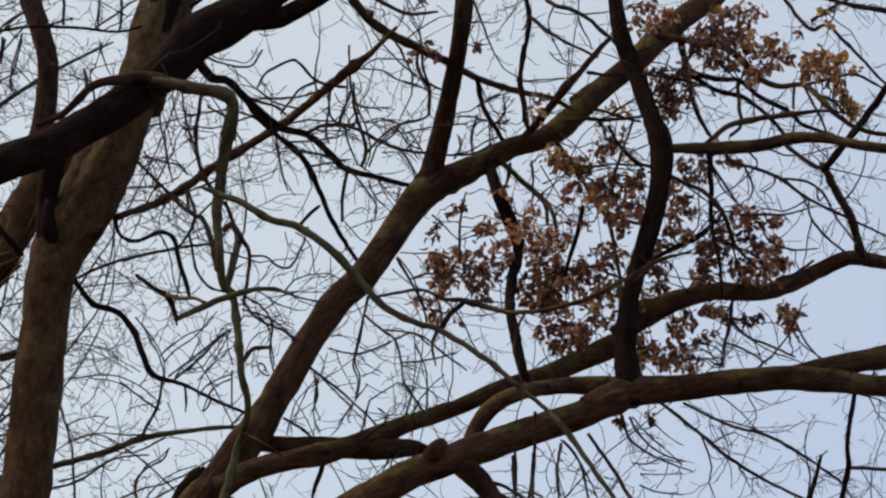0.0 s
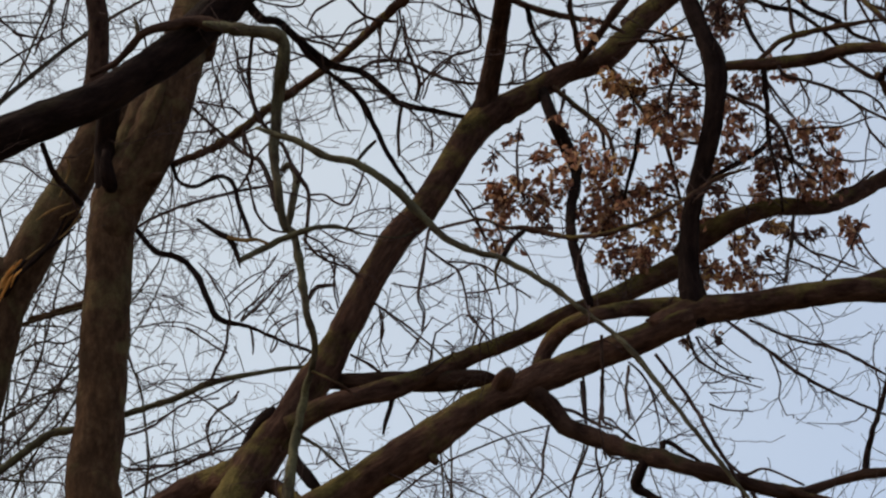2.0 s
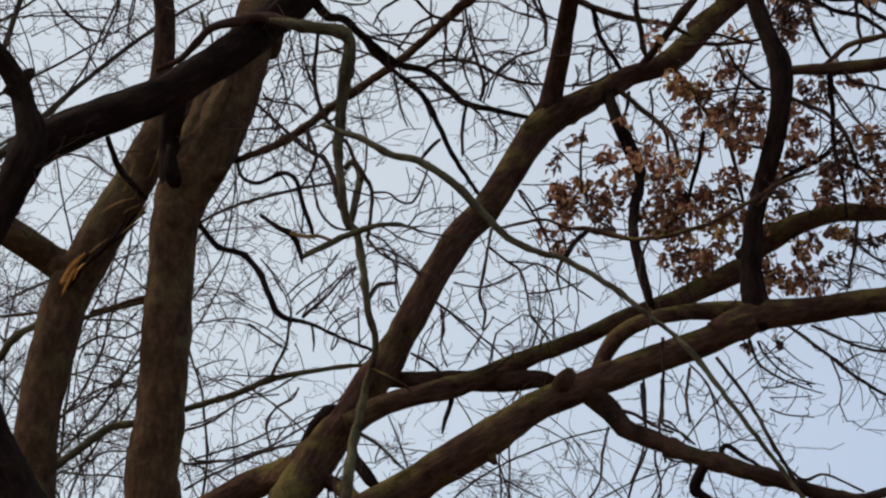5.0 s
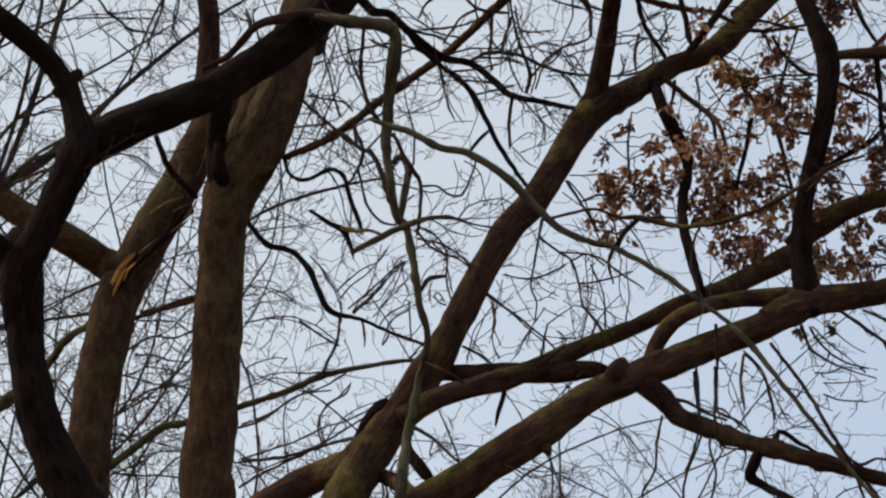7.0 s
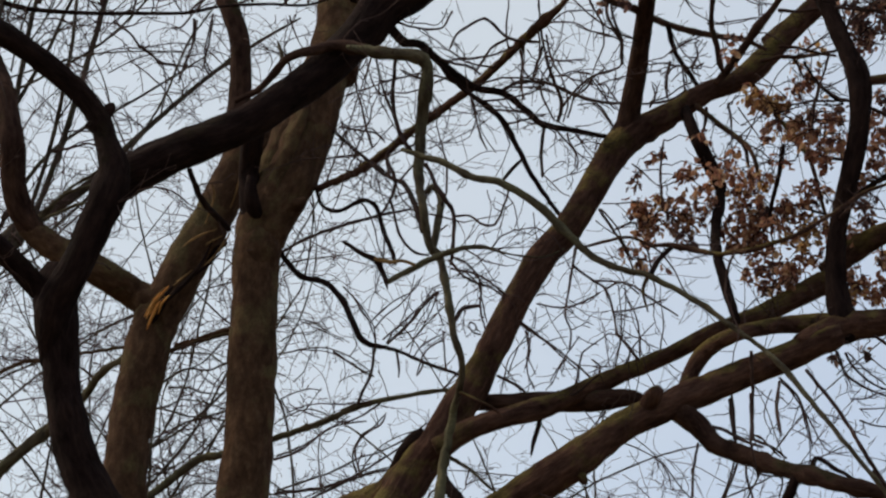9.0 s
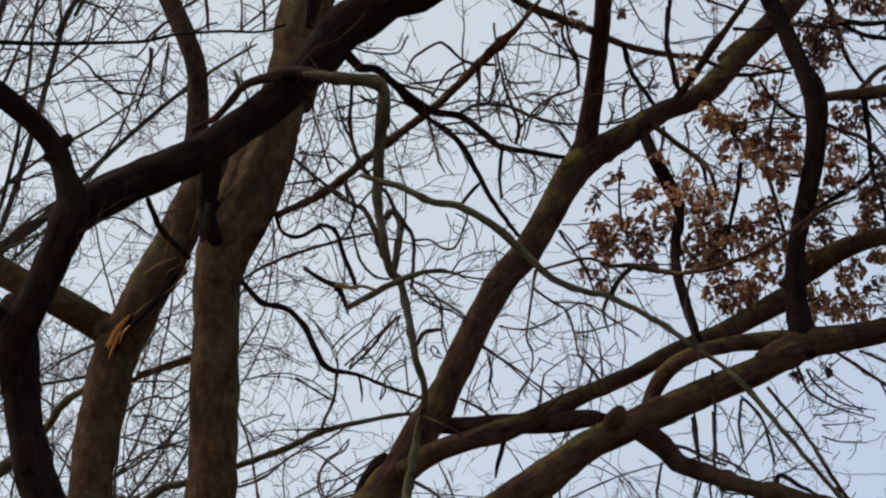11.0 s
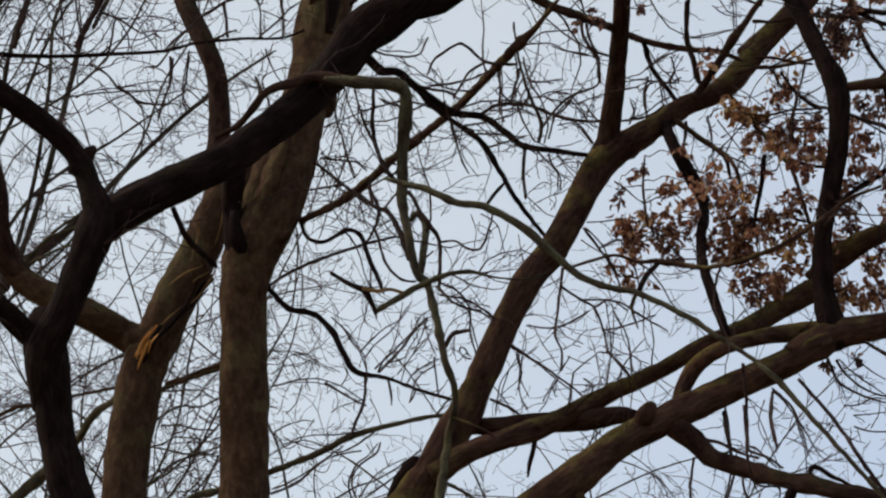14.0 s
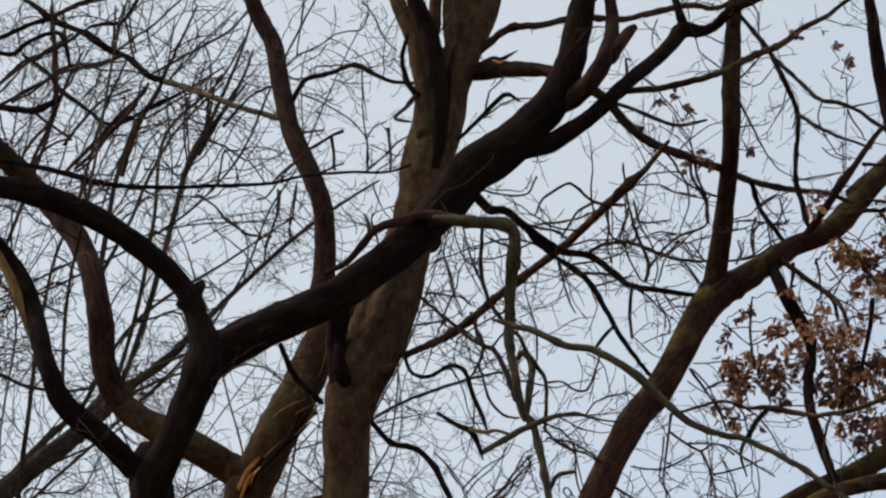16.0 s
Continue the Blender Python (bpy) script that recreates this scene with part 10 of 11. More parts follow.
leaf_clump(oak_leafy, 151, (2.26, 17.05, 8.32), 6, 0.058)
leaf_clump(oak_leafy, 152, (2.34, 17.02, 8.34), 5, 0.050)
leaf_clump(oak_leafy, 153, (2.24, 16.51, 8.03), 2, 0.032)
leaf_clump(oak_leafy, 154, (2.25, 17.12, 8.28), 1, 0.025)
leaf_clump(oak_leafy, 155, (2.24, 16.39, 7.95), 2, 0.024)
leaf_clump(oak_leafy, 156, (2.35, 16.89, 8.38), 2, 0.033)
leaf_clump(oak_leafy, 157, (2.38, 16.28, 8.08), 6, 0.056)
leaf_clump(oak_leafy, 158, (2.48, 16.52, 8.14), 7, 0.064)
leaf_clump(oak_leafy, 159, (2.36, 16.24, 7.98), 4, 0.047)
leaf_clump(oak_leafy, 160, (2.42, 16.99, 8.20), 3, 0.041)
leaf_clump(oak_leafy, 161, (2.40, 16.98, 8.15), 2, 0.025)
leaf_clump(oak_leafy, 162, (2.43, 16.31, 7.95), 3, 0.040)
leaf_clump(oak_leafy, 163, (2.55, 16.61, 8.22), 3, 0.041)
leaf_clump(oak_leafy, 164, (2.82, 16.37, 7.96), 6, 0.056)
leaf_clump(oak_leafy, 165, (2.90, 16.61, 7.96), 7, 0.065)
leaf_clump(oak_leafy, 166, (2.99, 16.64, 8.02), 7, 0.065)
leaf_clump(oak_leafy, 167, (3.00, 16.23, 7.83), 5, 0.055)
leaf_clump(oak_leafy, 168, (2.99, 16.90, 8.23), 4, 0.050)
leaf_clump(oak_leafy, 169, (2.84, 16.37, 8.02), 2, 0.032)
leaf_clump(oak_leafy, 170, (2.91, 16.41, 8.36), 5, 0.057)
leaf_clump(oak_leafy, 171, (2.83, 16.07, 8.18), 3, 0.039)
leaf_clump(oak_leafy, 172, (2.91, 15.96, 8.27), 3, 0.039, "dusk")
leaf_clump(oak_leafy, 173, (2.87, 16.09, 8.47), 3, 0.048, "dusk")
leaf_clump(oak_leafy, 174, (2.96, 16.23, 8.49), 2, 0.032, "dusk")
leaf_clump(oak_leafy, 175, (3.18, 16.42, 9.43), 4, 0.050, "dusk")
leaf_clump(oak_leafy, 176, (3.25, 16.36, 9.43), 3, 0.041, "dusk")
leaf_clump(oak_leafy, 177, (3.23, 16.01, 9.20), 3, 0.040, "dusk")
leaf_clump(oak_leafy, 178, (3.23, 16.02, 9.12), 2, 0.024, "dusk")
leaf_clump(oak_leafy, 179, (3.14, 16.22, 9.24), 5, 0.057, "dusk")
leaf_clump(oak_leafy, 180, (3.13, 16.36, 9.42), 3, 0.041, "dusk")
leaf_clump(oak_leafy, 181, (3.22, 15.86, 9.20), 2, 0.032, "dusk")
leaf_clump(oak_leafy, 182, (3.46, 16.23, 9.39), 3, 0.041)
leaf_clump(oak_leafy, 183, (3.46, 15.86, 9.23), 2, 0.032)
leaf_clump(oak_leafy, 184, (3.33, 16.02, 9.42), 3, 0.041)
leaf_clump(oak_leafy, 185, (3.12, 16.35, 9.14), 5, 0.049)
leaf_clump(oak_leafy, 186, (3.11, 16.16, 8.99), 8, 0.065)
leaf_clump(oak_leafy, 187, (3.18, 16.34, 9.01), 4, 0.049)
leaf_clump(oak_leafy, 188, (3.09, 16.37, 9.02), 3, 0.041)
leaf_clump(oak_leafy, 189, (3.02, 15.77, 8.66), 6, 0.055)
leaf_clump(oak_leafy, 190, (3.08, 15.81, 8.64), 4, 0.039)
leaf_clump(oak_leafy, 191, (2.98, 15.92, 8.70), 2, 0.032)
leaf_clump(oak_leafy, 192, (2.92, 16.04, 8.60), 6, 0.056)
leaf_clump(oak_leafy, 193, (2.88, 16.03, 8.64), 2, 0.032)
leaf_clump(oak_leafy, 194, (3.44, 15.68, 8.79), 4, 0.039)
leaf_clump(oak_leafy, 195, (3.53, 15.84, 8.81), 7, 0.064)
leaf_clump(oak_leafy, 196, (3.68, 16.16, 8.98), 4, 0.041)
leaf_clump(oak_leafy, 197, (3.68, 16.45, 9.03), 5, 0.058, "dusk")
leaf_clump(oak_leafy, 198, (3.54, 16.00, 8.76), 5, 0.056, "dusk")
leaf_clump(oak_leafy, 199, (3.57, 16.04, 8.71), 3, 0.040, "dusk")
leaf_clump(oak_leafy, 200, (3.69, 16.02, 8.82), 2, 0.032)
leaf_clump(oak_leafy, 201, (3.86, 16.22, 8.95), 4, 0.041)
leaf_clump(oak_leafy, 202, (3.55, 16.40, 8.97), 2, 0.033, "dusk")
leaf_clump(oak_leafy, 203, (3.89, 16.51, 8.93), 3, 0.033)
leaf_clump(oak_leafy, 204, (3.74, 16.00, 8.73), 1, 0.016)
leaf_clump(oak_leafy, 205, (3.74, 16.35, 8.79), 6, 0.049)
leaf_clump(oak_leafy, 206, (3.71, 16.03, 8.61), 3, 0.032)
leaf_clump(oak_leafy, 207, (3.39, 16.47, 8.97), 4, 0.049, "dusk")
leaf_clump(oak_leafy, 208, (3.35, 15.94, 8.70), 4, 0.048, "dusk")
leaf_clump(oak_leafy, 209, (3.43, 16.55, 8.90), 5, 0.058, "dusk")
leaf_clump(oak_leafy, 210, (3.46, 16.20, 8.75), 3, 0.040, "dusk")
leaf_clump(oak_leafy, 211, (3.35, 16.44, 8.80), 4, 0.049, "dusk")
leaf_clump(oak_leafy, 212, (3.28, 16.30, 8.69), 3, 0.041)
leaf_clump(oak_leafy, 213, (3.39, 16.06, 8.62), 4, 0.048, "dusk")
leaf_clump(oak_leafy, 214, (3.26, 16.23, 8.75), 2, 0.032)
leaf_clump(oak_leafy, 215, (3.18, 15.90, 8.41), 7, 0.055)
leaf_clump(oak_leafy, 216, (3.24, 15.90, 8.37), 7, 0.055)
leaf_clump(oak_leafy, 217, (3.27, 16.36, 8.52), 5, 0.049)
leaf_clump(oak_leafy, 218, (3.35, 16.25, 8.61), 4, 0.049, "dusk")
leaf_clump(oak_leafy, 219, (3.26, 16.63, 8.69), 2, 0.033)
leaf_clump(oak_leafy, 220, (3.61, 15.78, 8.39), 9, 0.071)
leaf_clump(oak_leafy, 221, (3.79, 16.24, 8.62), 6, 0.057)
leaf_clump(oak_leafy, 222, (3.84, 16.16, 8.61), 4, 0.049)
leaf_clump(oak_leafy, 223, (3.65, 16.32, 8.62), 5, 0.057)
leaf_clump(oak_leafy, 224, (3.72, 16.45, 8.61), 5, 0.057)
leaf_clump(oak_leafy, 225, (3.56, 16.29, 8.55), 5, 0.057)
leaf_clump(oak_leafy, 226, (3.52, 16.31, 8.62), 3, 0.041, "dusk")
leaf_clump(oak_leafy, 227, (3.79, 16.21, 8.52), 4, 0.049)
leaf_clump(oak_leafy, 228, (3.62, 16.38, 8.53), 3, 0.041)
leaf_clump(oak_leafy, 229, (3.41, 16.04, 8.48), 3, 0.040, "dusk")
leaf_clump(oak_leafy, 230, (3.27, 16.41, 8.47), 4, 0.041)
leaf_clump(oak_leafy, 231, (3.10, 16.58, 8.46), 2, 0.033)
leaf_clump(oak_leafy, 232, (3.30, 16.12, 8.19), 5, 0.048, "gold")
leaf_clump(oak_leafy, 233, (3.50, 16.84, 8.47), 4, 0.042, "gold")
leaf_clump(oak_leafy, 234, (3.44, 16.64, 8.36), 2, 0.033, "gold")
leaf_clump(oak_leafy, 235, (3.20, 16.89, 8.40), 5, 0.050)
leaf_clump(oak_leafy, 236, (3.05, 16.31, 8.12), 2, 0.032)
leaf_clump(oak_leafy, 237, (3.17, 16.41, 8.23), 4, 0.048)
leaf_clump(oak_leafy, 238, (3.11, 16.28, 8.07), 4, 0.048)
leaf_clump(oak_leafy, 239, (3.16, 16.05, 8.05), 3, 0.039, "dusk")
leaf_clump(oak_leafy, 240, (3.19, 15.99, 8.09), 2, 0.032, "dusk")
leaf_clump(oak_leafy, 241, (3.26, 16.25, 8.04), 3, 0.040, "dusk")
leaf_clump(oak_leafy, 242, (3.41, 16.82, 8.23), 2, 0.033, "dusk")
leaf_clump(oak_leafy, 243, (3.21, 16.19, 7.98), 1, 0.024, "dusk")
leaf_clump(oak_leafy, 244, (3.21, 16.70, 8.14), 1, 0.025)
leaf_clump(oak_leafy, 245, (3.08, 16.34, 7.92), 5, 0.048)
leaf_clump(oak_leafy, 246, (3.12, 16.17, 7.81), 6, 0.055)
leaf_clump(oak_leafy, 247, (3.03, 16.32, 7.82), 3, 0.040)
leaf_clump(oak_leafy, 248, (3.19, 16.76, 7.95), 3, 0.041)
leaf_clump(oak_leafy, 249, (3.26, 16.56, 7.95), 3, 0.040)
leaf_clump(oak_leafy, 250, (3.22, 16.59, 8.02), 2, 0.032)
leaf_clump(oak_leafy, 251, (3.60, 16.34, 8.21), 4, 0.048, "dusk")
leaf_clump(oak_leafy, 252, (3.55, 16.17, 8.18), 1, 0.024, "dusk")
leaf_clump(oak_leafy, 253, (3.73, 16.34, 8.25), 2, 0.032, "dusk")
leaf_clump(oak_leafy, 254, (3.56, 16.79, 8.40), 3, 0.033, "dusk")
leaf_clump(oak_leafy, 255, (3.82, 16.01, 8.20), 6, 0.056)
leaf_clump(oak_leafy, 256, (3.95, 16.51, 8.34), 6, 0.057)
leaf_clump(oak_leafy, 257, (3.81, 16.09, 8.17), 2, 0.032)
leaf_clump(oak_leafy, 258, (3.84, 16.05, 8.07), 4, 0.040)
leaf_clump(oak_leafy, 259, (3.92, 16.12, 8.23), 2, 0.032)
leaf_clump(oak_leafy, 260, (2.64, 16.04, 7.30), 3, 0.027, "dusk")
leaf_clump(oak_leafy, 261, (2.85, 16.00, 7.32), 2, 0.023, "dusk")
leaf_clump(oak_leafy, 262, (2.69, 15.73, 10.21), 4, 0.049)
leaf_clump(oak_leafy, 263, (2.73, 15.63, 10.12), 3, 0.040)
leaf_clump(oak_leafy, 264, (2.84, 15.89, 10.43), 5, 0.058)
leaf_clump(oak_leafy, 265, (3.00, 16.46, 10.65), 7, 0.068)
leaf_clump(oak_leafy, 266, (2.93, 15.71, 10.31), 4, 0.049)
leaf_clump(oak_leafy, 267, (2.93, 16.43, 10.58), 3, 0.043)
leaf_clump(oak_leafy, 268, (2.83, 16.32, 10.65), 3, 0.042)
leaf_clump(oak_leafy, 269, (3.03, 16.26, 10.54), 3, 0.042)
leaf_clump(oak_leafy, 270, (3.36, 16.00, 10.53), 2, 0.025, "gold")
leaf_clump(oak_leafy, 271, (3.34, 15.51, 10.22), 6, 0.057, "dusk")
leaf_clump(oak_leafy, 272, (3.56, 16.17, 10.61), 6, 0.059, "dusk")
leaf_clump(oak_leafy, 273, (3.56, 15.76, 10.34), 7, 0.066)
leaf_clump(oak_leafy, 274, (3.61, 15.71, 10.37), 4, 0.049)
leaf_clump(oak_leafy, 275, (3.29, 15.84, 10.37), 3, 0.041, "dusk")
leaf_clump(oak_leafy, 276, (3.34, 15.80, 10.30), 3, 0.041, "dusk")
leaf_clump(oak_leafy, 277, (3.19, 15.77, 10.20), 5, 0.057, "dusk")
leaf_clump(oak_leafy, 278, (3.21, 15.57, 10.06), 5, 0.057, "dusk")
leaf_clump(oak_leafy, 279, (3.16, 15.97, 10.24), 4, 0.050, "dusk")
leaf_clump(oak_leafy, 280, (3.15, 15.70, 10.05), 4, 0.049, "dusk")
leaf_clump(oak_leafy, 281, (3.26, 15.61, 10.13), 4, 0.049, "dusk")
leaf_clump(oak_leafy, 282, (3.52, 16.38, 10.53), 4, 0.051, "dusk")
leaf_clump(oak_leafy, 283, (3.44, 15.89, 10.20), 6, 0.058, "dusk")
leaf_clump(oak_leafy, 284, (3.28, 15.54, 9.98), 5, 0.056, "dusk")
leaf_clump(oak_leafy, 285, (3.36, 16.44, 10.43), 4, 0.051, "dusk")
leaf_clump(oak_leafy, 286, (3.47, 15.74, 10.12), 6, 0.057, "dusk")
leaf_clump(oak_leafy, 287, (3.53, 15.72, 10.09), 6, 0.057, "gold")
leaf_clump(oak_leafy, 288, (3.69, 16.36, 10.51), 6, 0.060, "gold")
leaf_clump(oak_leafy, 289, (3.62, 15.99, 10.22), 5, 0.058, "gold")
leaf_clump(oak_leafy, 290, (3.53, 15.83, 10.26), 4, 0.050)
leaf_clump(oak_leafy, 291, (3.78, 16.10, 10.38), 5, 0.059)
leaf_clump(oak_leafy, 292, (3.74, 15.76, 10.13), 5, 0.058)
leaf_clump(oak_leafy, 293, (3.70, 15.84, 10.12), 4, 0.049)
leaf_clump(oak_leafy, 294, (3.87, 16.22, 10.31), 3, 0.042)
leaf_clump(oak_leafy, 295, (3.83, 15.90, 10.09), 3, 0.041)
leaf_clump(oak_leafy, 296, (3.85, 15.80, 10.09), 2, 0.033)
leaf_clump(oak_leafy, 297, (3.37, 16.06, 10.14), 5, 0.058, "dusk")
leaf_clump(oak_leafy, 298, (3.45, 16.15, 10.17), 5, 0.058, "dusk")
leaf_clump(oak_leafy, 299, (3.53, 16.35, 10.23), 4, 0.042, "dusk")
leaf_clump(oak_leafy, 300, (3.29, 15.90, 10.01), 3, 0.041, "dusk")
leaf_clump(oak_leafy, 301, (3.59, 16.05, 10.06), 3, 0.041)
leaf_clump(oak_leafy, 302, (3.54, 15.73, 9.81), 2, 0.032)
leaf_clump(oak_leafy, 303, (3.70, 16.01, 10.02), 3, 0.033)
leaf_clump(oak_leafy, 304, (3.83, 16.36, 10.28), 4, 0.042)
leaf_clump(oak_leafy, 305, (4.04, 15.91, 10.16), 5, 0.050, "gold")
leaf_clump(oak_leafy, 306, (4.06, 15.71, 10.11), 5, 0.049, "gold")
leaf_clump(oak_leafy, 307, (4.14, 15.79, 10.06), 8, 0.066, "gold")
leaf_clump(oak_leafy, 308, (3.89, 15.47, 9.84), 6, 0.056, "gold")
leaf_clump(oak_leafy, 309, (4.18, 16.37, 10.29), 6, 0.060, "gold")
leaf_clump(oak_leafy, 310, (4.05, 15.62, 9.93), 5, 0.049, "gold")
leaf_clump(oak_leafy, 311, (4.13, 15.59, 9.94), 4, 0.041, "gold")
leaf_clump(oak_leafy, 312, (4.12, 15.41, 9.89), 3, 0.040, "gold")
leaf_clump(oak_leafy, 313, (3.91, 15.65, 9.84), 3, 0.033, "gold")
leaf_clump(oak_leafy, 314, (4.04, 16.25, 10.29), 2, 0.034, "gold")
leaf_clump(oak_leafy, 315, (4.23, 16.25, 10.17), 3, 0.034, "gold")
leaf_clump(oak_leafy, 316, (4.08, 15.51, 9.78), 3, 0.032, "gold")
leaf_clump(oak_leafy, 317, (4.34, 16.35, 10.18), 4, 0.034, "gold")
leaf_clump(oak_leafy, 318, (4.14, 15.50, 9.67), 4, 0.032, "gold")
leaf_clump(oak_leafy, 319, (4.21, 15.72, 9.74), 5, 0.037, "gold")
leaf_clump(oak_leafy, 320, (4.33, 16.08, 9.86), 5, 0.038, "gold")
leaf_clump(oak_leafy, 321, (4.47, 16.46, 10.01), 5, 0.043, "gold")
leaf_clump(oak_leafy, 322, (4.39, 16.08, 9.79), 3, 0.033, "gold")
leaf_clump(oak_leafy, 323, (4.24, 15.70, 9.58), 1, 0.020, "gold")
leaf_clump(oak_leafy, 324, (4.38, 16.09, 10.18), 3, 0.034, "gold")
leaf_clump(oak_leafy, 325, (4.14, 15.86, 10.39), 4, 0.038, "gold")
leaf_clump(oak_leafy, 326, (4.00, 16.14, 10.44), 2, 0.025)
leaf_clump(oak_leafy, 327, (3.06, 16.21, 9.92), 5, 0.058, "dusk")
leaf_clump(oak_leafy, 328, (2.96, 15.99, 9.84), 4, 0.049, "dusk")
leaf_clump(oak_leafy, 329, (3.11, 16.27, 9.85), 5, 0.058, "dusk")
leaf_clump(oak_leafy, 330, (3.07, 16.36, 9.87), 4, 0.050, "dusk")
leaf_clump(oak_leafy, 331, (3.05, 16.04, 9.67), 4, 0.049, "dusk")
leaf_clump(oak_leafy, 332, (3.15, 16.22, 10.11), 4, 0.050, "dusk")
leaf_clump(oak_leafy, 333, (3.09, 16.36, 10.13), 3, 0.042, "dusk")
leaf_clump(oak_leafy, 334, (3.07, 16.58, 10.19), 3, 0.042, "dusk")
leaf_clump(oak_leafy, 335, (3.12, 15.95, 10.02), 2, 0.033, "dusk")
leaf_clump(oak_leafy, 336, (2.99, 16.39, 9.83), 2, 0.033, "dusk")
leaf_clump(oak_leafy, 337, (0.93, 15.19, 10.04), 2, 0.023, "dusk")
leaf_clump(oak_leafy, 338, (1.04, 15.17, 10.08), 2, 0.020, "dusk")
leaf_clump(oak_leafy, 339, (1.12, 15.21, 9.99), 3, 0.031, "dusk")
leaf_clump(oak_leafy, 340, (0.80, 15.28, 9.91), 1, 0.016, "dusk")
leaf_clump(oak_leafy, 341, (1.21, 15.34, 9.72), 2, 0.016, "dusk")
leaf_clump(oak_leafy, 342, (1.29, 15.37, 9.65), 1, 0.016, "dusk")
leaf_clump(oak_leafy, 343, (1.09, 15.41, 9.62), 2, 0.016, "dusk")
leaf_clump(oak_leafy, 344, (1.53, 15.33, 9.70), 3, 0.027, "dusk")
leaf_clump(oak_leafy, 345, (2.21, 14.97, 10.19), 3, 0.031, "dusk")
leaf_clump(oak_leafy, 346, (2.14, 14.92, 10.30), 2, 0.023, "dusk")
leaf_clump(oak_leafy, 347, (2.04, 14.88, 10.39), 2, 0.023, "dusk")
leaf_clump(oak_leafy, 348, (1.40, 16.50, 8.61), 4, 0.066)
leaf_clump(oak_leafy, 349, (1.52, 16.89, 8.70), 4, 0.075)
leaf_clump(oak_leafy, 350, (1.55, 16.56, 8.65), 4, 0.071, "gold")
leaf_clump(oak_leafy, 351, (1.62, 16.68, 8.65), 4, 0.064)
leaf_clump(oak_leafy, 352, (1.45, 16.57, 8.48), 4, 0.063)
leaf_clump(oak_leafy, 353, (1.77, 16.71, 8.57), 4, 0.073)
leaf_clump(oak_leafy, 354, (1.80, 16.70, 8.69), 4, 0.075)
leaf_clump(oak_leafy, 355, (1.69, 16.75, 8.59), 4, 0.084, "dusk")
leaf_clump(oak_leafy, 356, (2.14, 16.58, 8.56), 4, 0.076)
leaf_clump(oak_leafy, 357, (2.24, 16.74, 8.56), 4, 0.067)
leaf_clump(oak_leafy, 358, (2.32, 16.71, 8.61), 4, 0.084)
leaf_clump(oak_leafy, 359, (2.40, 16.66, 8.65), 4, 0.068)
leaf_clump(oak_leafy, 360, (2.49, 16.67, 8.54), 4, 0.075)
leaf_clump(oak_leafy, 361, (2.28, 16.81, 8.49), 4, 0.079)
leaf_clump(oak_leafy, 362, (2.34, 16.48, 8.32), 4, 0.078)
leaf_clump(oak_leafy, 363, (2.17, 16.63, 8.31), 4, 0.062)
leaf_clump(oak_leafy, 364, (2.28, 17.03, 8.38), 4, 0.083)
leaf_clump(oak_leafy, 365, (2.28, 16.55, 8.08), 4, 0.076, "dusk")
leaf_clump(oak_leafy, 366, (2.47, 16.40, 8.33), 4, 0.079, "gold")
leaf_clump(oak_leafy, 367, (2.56, 16.32, 8.33), 4, 0.065, "gold")
leaf_clump(oak_leafy, 368, (2.64, 16.36, 8.30), 4, 0.076)
leaf_clump(oak_leafy, 369, (2.48, 16.45, 9.19), 4, 0.081, "gold")
leaf_clump(oak_leafy, 370, (2.53, 16.11, 9.12), 4, 0.079)
leaf_clump(oak_leafy, 371, (2.67, 16.39, 9.12), 4, 0.063)
leaf_clump(oak_leafy, 372, (2.86, 16.59, 9.38), 4, 0.070)
leaf_clump(oak_leafy, 373, (2.79, 16.16, 8.93), 4, 0.064)
leaf_clump(oak_leafy, 374, (3.10, 16.28, 9.20), 4, 0.067)
leaf_clump(oak_leafy, 375, (3.12, 16.39, 9.06), 4, 0.067)
leaf_clump(oak_leafy, 376, (2.55, 16.32, 8.65), 4, 0.070)
leaf_clump(oak_leafy, 377, (2.64, 16.47, 8.64), 4, 0.065, "dusk")
leaf_clump(oak_leafy, 378, (2.47, 16.32, 8.55), 4, 0.079)
leaf_clump(oak_leafy, 379, (2.95, 16.16, 8.43), 4, 0.074, "dusk")
leaf_clump(oak_leafy, 380, (3.01, 16.70, 8.09), 4, 0.065)
leaf_clump(oak_leafy, 381, (2.89, 16.64, 8.12), 4, 0.064)
leaf_clump(oak_leafy, 382, (3.08, 16.55, 8.04), 4, 0.076)
leaf_clump(oak_leafy, 383, (3.00, 16.44, 7.87), 4, 0.084, "gold")
leaf_clump(oak_leafy, 384, (2.37, 16.17, 9.27), 4, 0.080, "gold")
leaf_clump(oak_leafy, 385, (2.20, 15.80, 9.13), 4, 0.069)
leaf_clump(oak_leafy, 386, (2.09, 16.47, 8.69), 4, 0.065)
leaf_clump(oak_leafy, 387, (2.16, 16.32, 8.72), 4, 0.081)
leaf_clump(oak_leafy, 388, (1.94, 16.12, 8.63), 4, 0.067)
leaf_clump(oak_leafy, 389, (2.03, 16.21, 8.76), 4, 0.081)
leaf_clump(oak_leafy, 390, (3.14, 16.63, 8.24), 4, 0.078, "gold")
leaf_clump(oak_leafy, 391, (2.38, 16.27, 8.04), 4, 0.074)
leaf_clump(oak_leafy, 392, (2.38, 16.84, 8.13), 4, 0.061, "dusk")
leaf_clump(oak_leafy, 393, (2.63, 16.65, 8.23), 4, 0.069)
leaf_clump(oak_leafy, 394, (2.53, 16.46, 9.12), 4, 0.077)
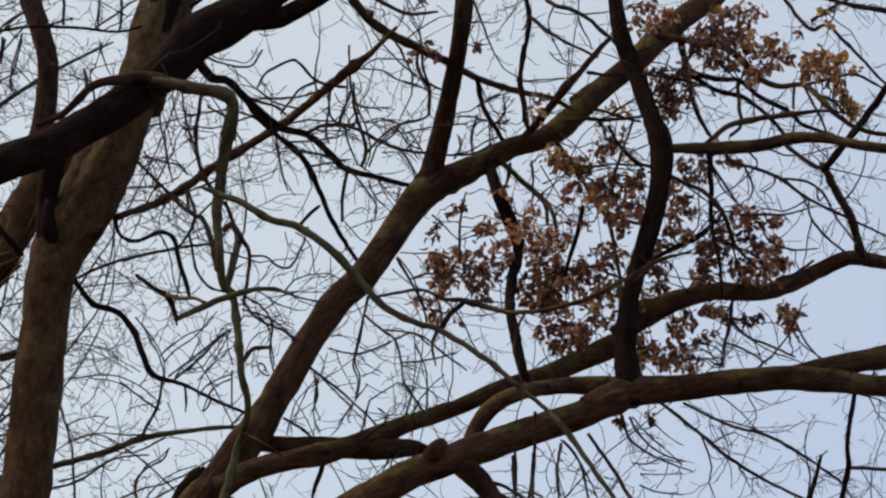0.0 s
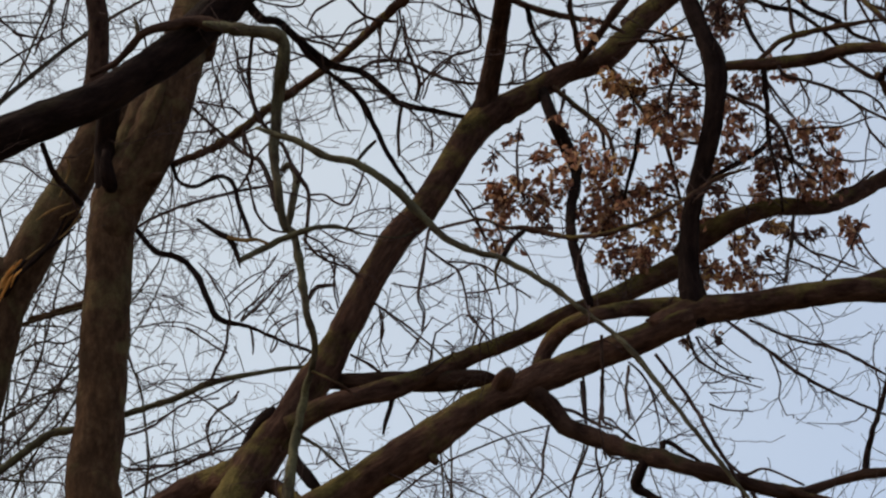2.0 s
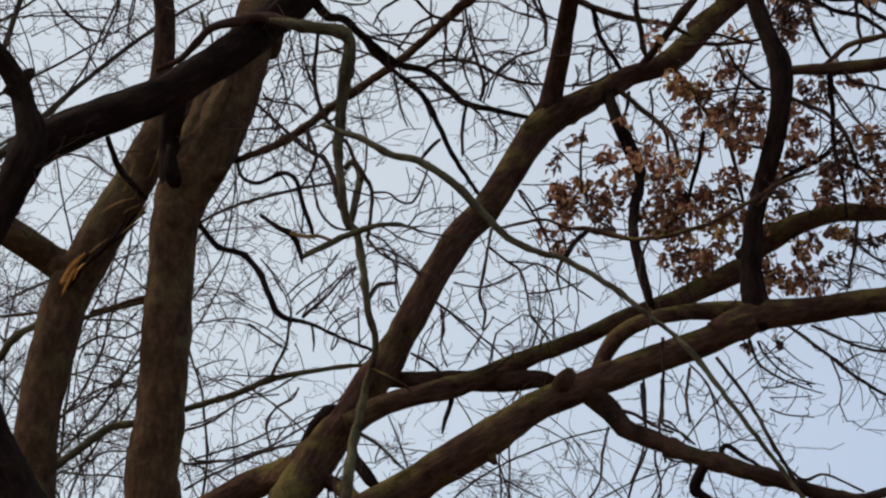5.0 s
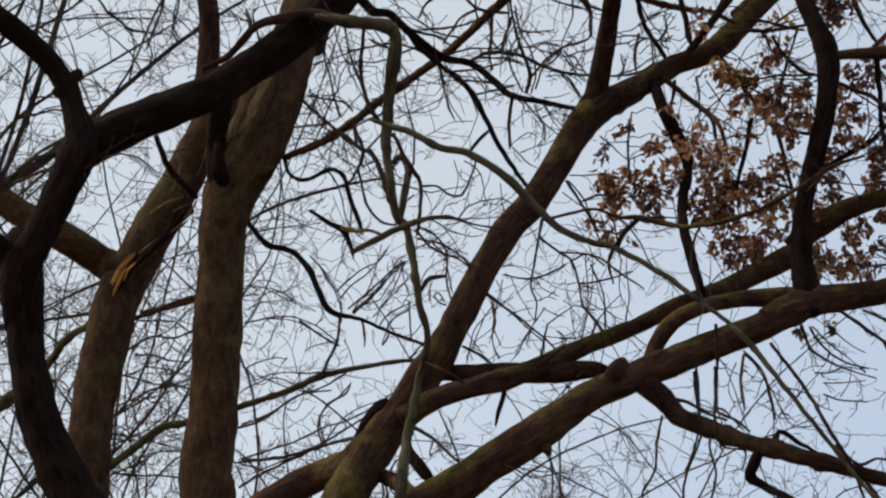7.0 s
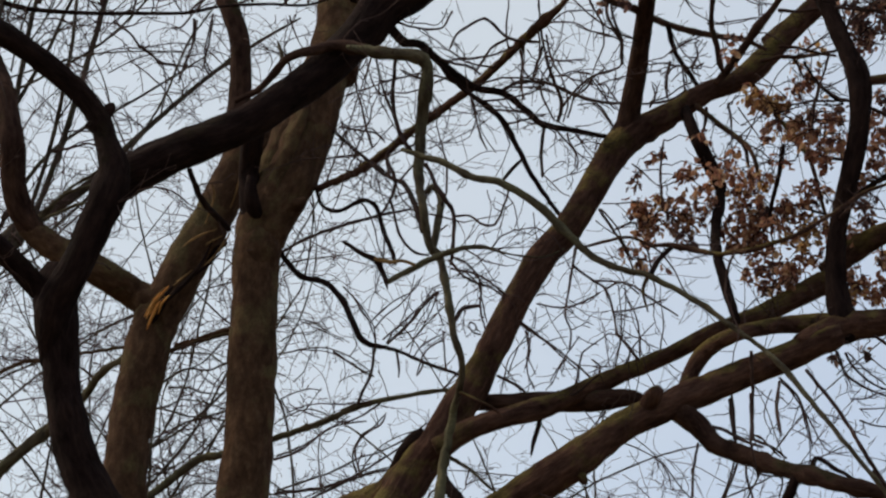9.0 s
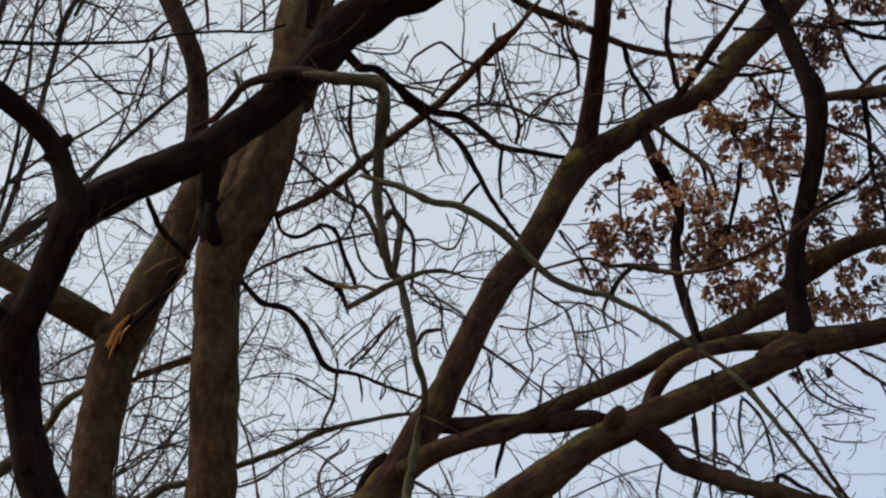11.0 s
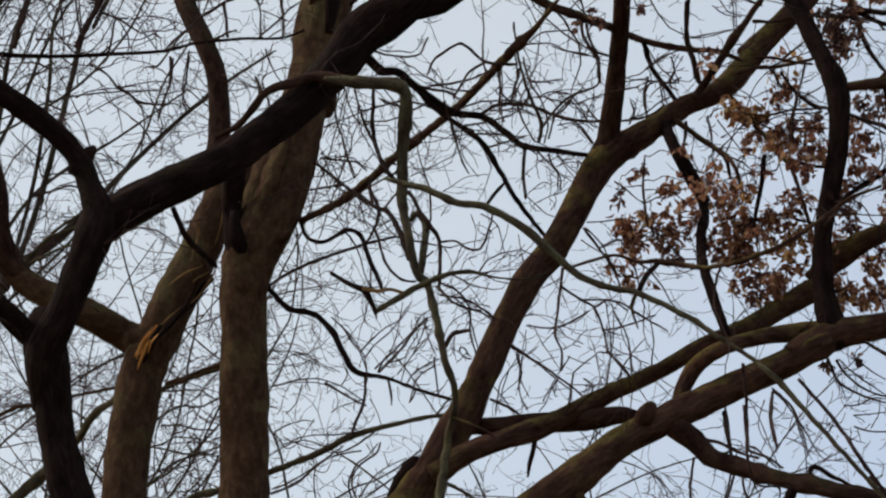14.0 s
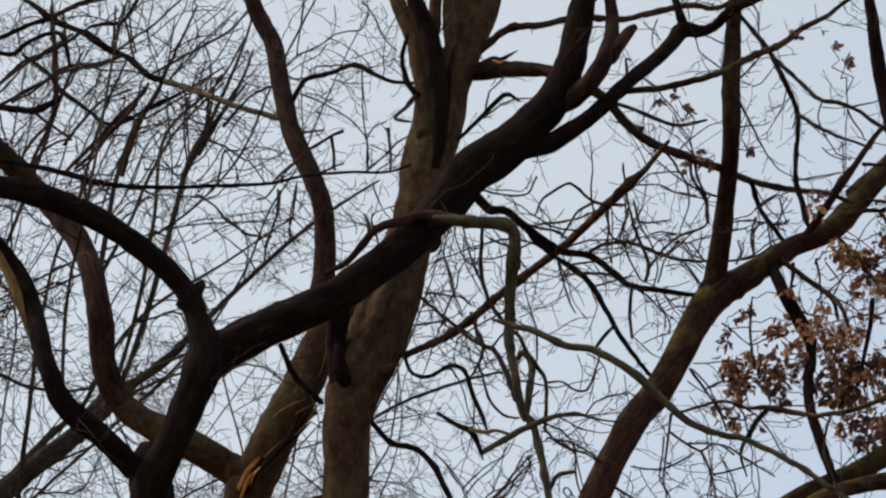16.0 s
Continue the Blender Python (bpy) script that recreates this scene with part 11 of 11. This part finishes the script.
leaf_clump(oak_leafy, 395, (2.75, 16.38, 9.22), 4, 0.073)
leaf_clump(oak_leafy, 396, (2.84, 16.15, 8.52), 4, 0.065, "dusk")
leaf_clump(oak_leafy, 397, (2.69, 16.11, 8.76), 4, 0.063)
leaf_clump(oak_leafy, 398, (1.74, 16.59, 8.84), 4, 0.073)
leaf_clump(oak_leafy, 399, (1.83, 16.46, 8.89), 4, 0.070)
leaf_clump(oak_leafy, 400, (1.88, 16.44, 8.62), 4, 0.073)
leaf_clump(oak_leafy, 401, (2.04, 16.50, 8.41), 4, 0.079)
leaf_clump(oak_leafy, 402, (2.10, 16.68, 8.39), 4, 0.070)
leaf_clump(oak_leafy, 403, (1.76, 16.67, 8.44), 4, 0.070, "dusk")
leaf_clump(oak_leafy, 404, (1.36, 16.53, 8.27), 4, 0.069)
leaf_clump(oak_leafy, 405, (3.00, 16.29, 10.10), 3, 0.071, "dusk")
leaf_clump(oak_leafy, 406, (3.05, 16.25, 9.99), 3, 0.071)
leaf_clump(oak_leafy, 407, (3.09, 16.28, 9.88), 3, 0.065, "dusk")
leaf_clump(oak_leafy, 408, (3.02, 16.26, 9.81), 3, 0.061, "dusk")
leaf_clump(oak_leafy, 409, (3.09, 16.23, 9.77), 3, 0.056)
leaf_clump(oak_leafy, 410, (3.01, 16.29, 9.94), 3, 0.063, "dusk")
leaf_clump(oak_leafy, 411, (2.96, 16.31, 10.09), 3, 0.063, "dusk")
leaf_clump(oak_leafy, 412, (3.13, 16.19, 10.07), 3, 0.056)
leaf_clump(oak_leafy, 413, (3.17, 16.26, 9.97), 3, 0.056, "dusk")
leaf_clump(oak_leafy, 414, (2.94, 16.27, 9.81), 3, 0.075, "dusk")
leaf_clump(oak_leafy, 415, (2.61, 16.30, 9.78), 3, 0.068)
leaf_clump(oak_leafy, 416, (2.69, 16.31, 9.73), 3, 0.060, "gold")
leaf_clump(oak_leafy, 417, (2.56, 16.20, 9.59), 3, 0.064, "gold")
leaf_clump(oak_leafy, 418, (2.61, 16.24, 9.48), 3, 0.074)
leaf_clump(oak_leafy, 419, (2.53, 16.29, 9.42), 3, 0.073)
leaf_clump(oak_leafy, 420, (1.98, 15.74, 9.42), 3, 0.072)
leaf_clump(oak_leafy, 421, (2.13, 15.83, 9.18), 3, 0.063, "gold")
leaf_clump(oak_leafy, 422, (2.22, 15.83, 9.17), 3, 0.065, "gold")
leaf_clump(oak_leafy, 423, (2.27, 15.91, 9.15), 3, 0.069, "gold")
leaf_clump(oak_leafy, 424, (2.34, 16.12, 9.20), 3, 0.056)
leaf_clump(oak_leafy, 425, (2.42, 16.12, 9.25), 3, 0.066)
leaf_clump(oak_leafy, 426, (2.04, 15.68, 9.52), 3, 0.060, "dusk")
leaf_clump(oak_leafy, 427, (2.90, 16.28, 9.98), 3, 0.073, "dusk")
leaf_clump(oak_leafy, 428, (3.19, 16.19, 9.82), 3, 0.056, "dusk")

SHADES = {"brown": "withered brown oak leaves", "gold": "withered golden oak leaves", "dusk": "withered brown oak leaves with shade in their colour"}
for tone in LEAF:
    foliage = bpy.data.meshes.new("foliage")
    foliage.from_pydata(REST_V[tone], [], REST_F[tone])
    foliage.shade_smooth()
    foliage.materials.append(LEAF_JOINED[tone])
    part("foliage", foliage, oak_leafy, SHADES[tone], "stuff").matrix_parent_inverse = Matrix.Translation(-Vector(oak_leafy.location))
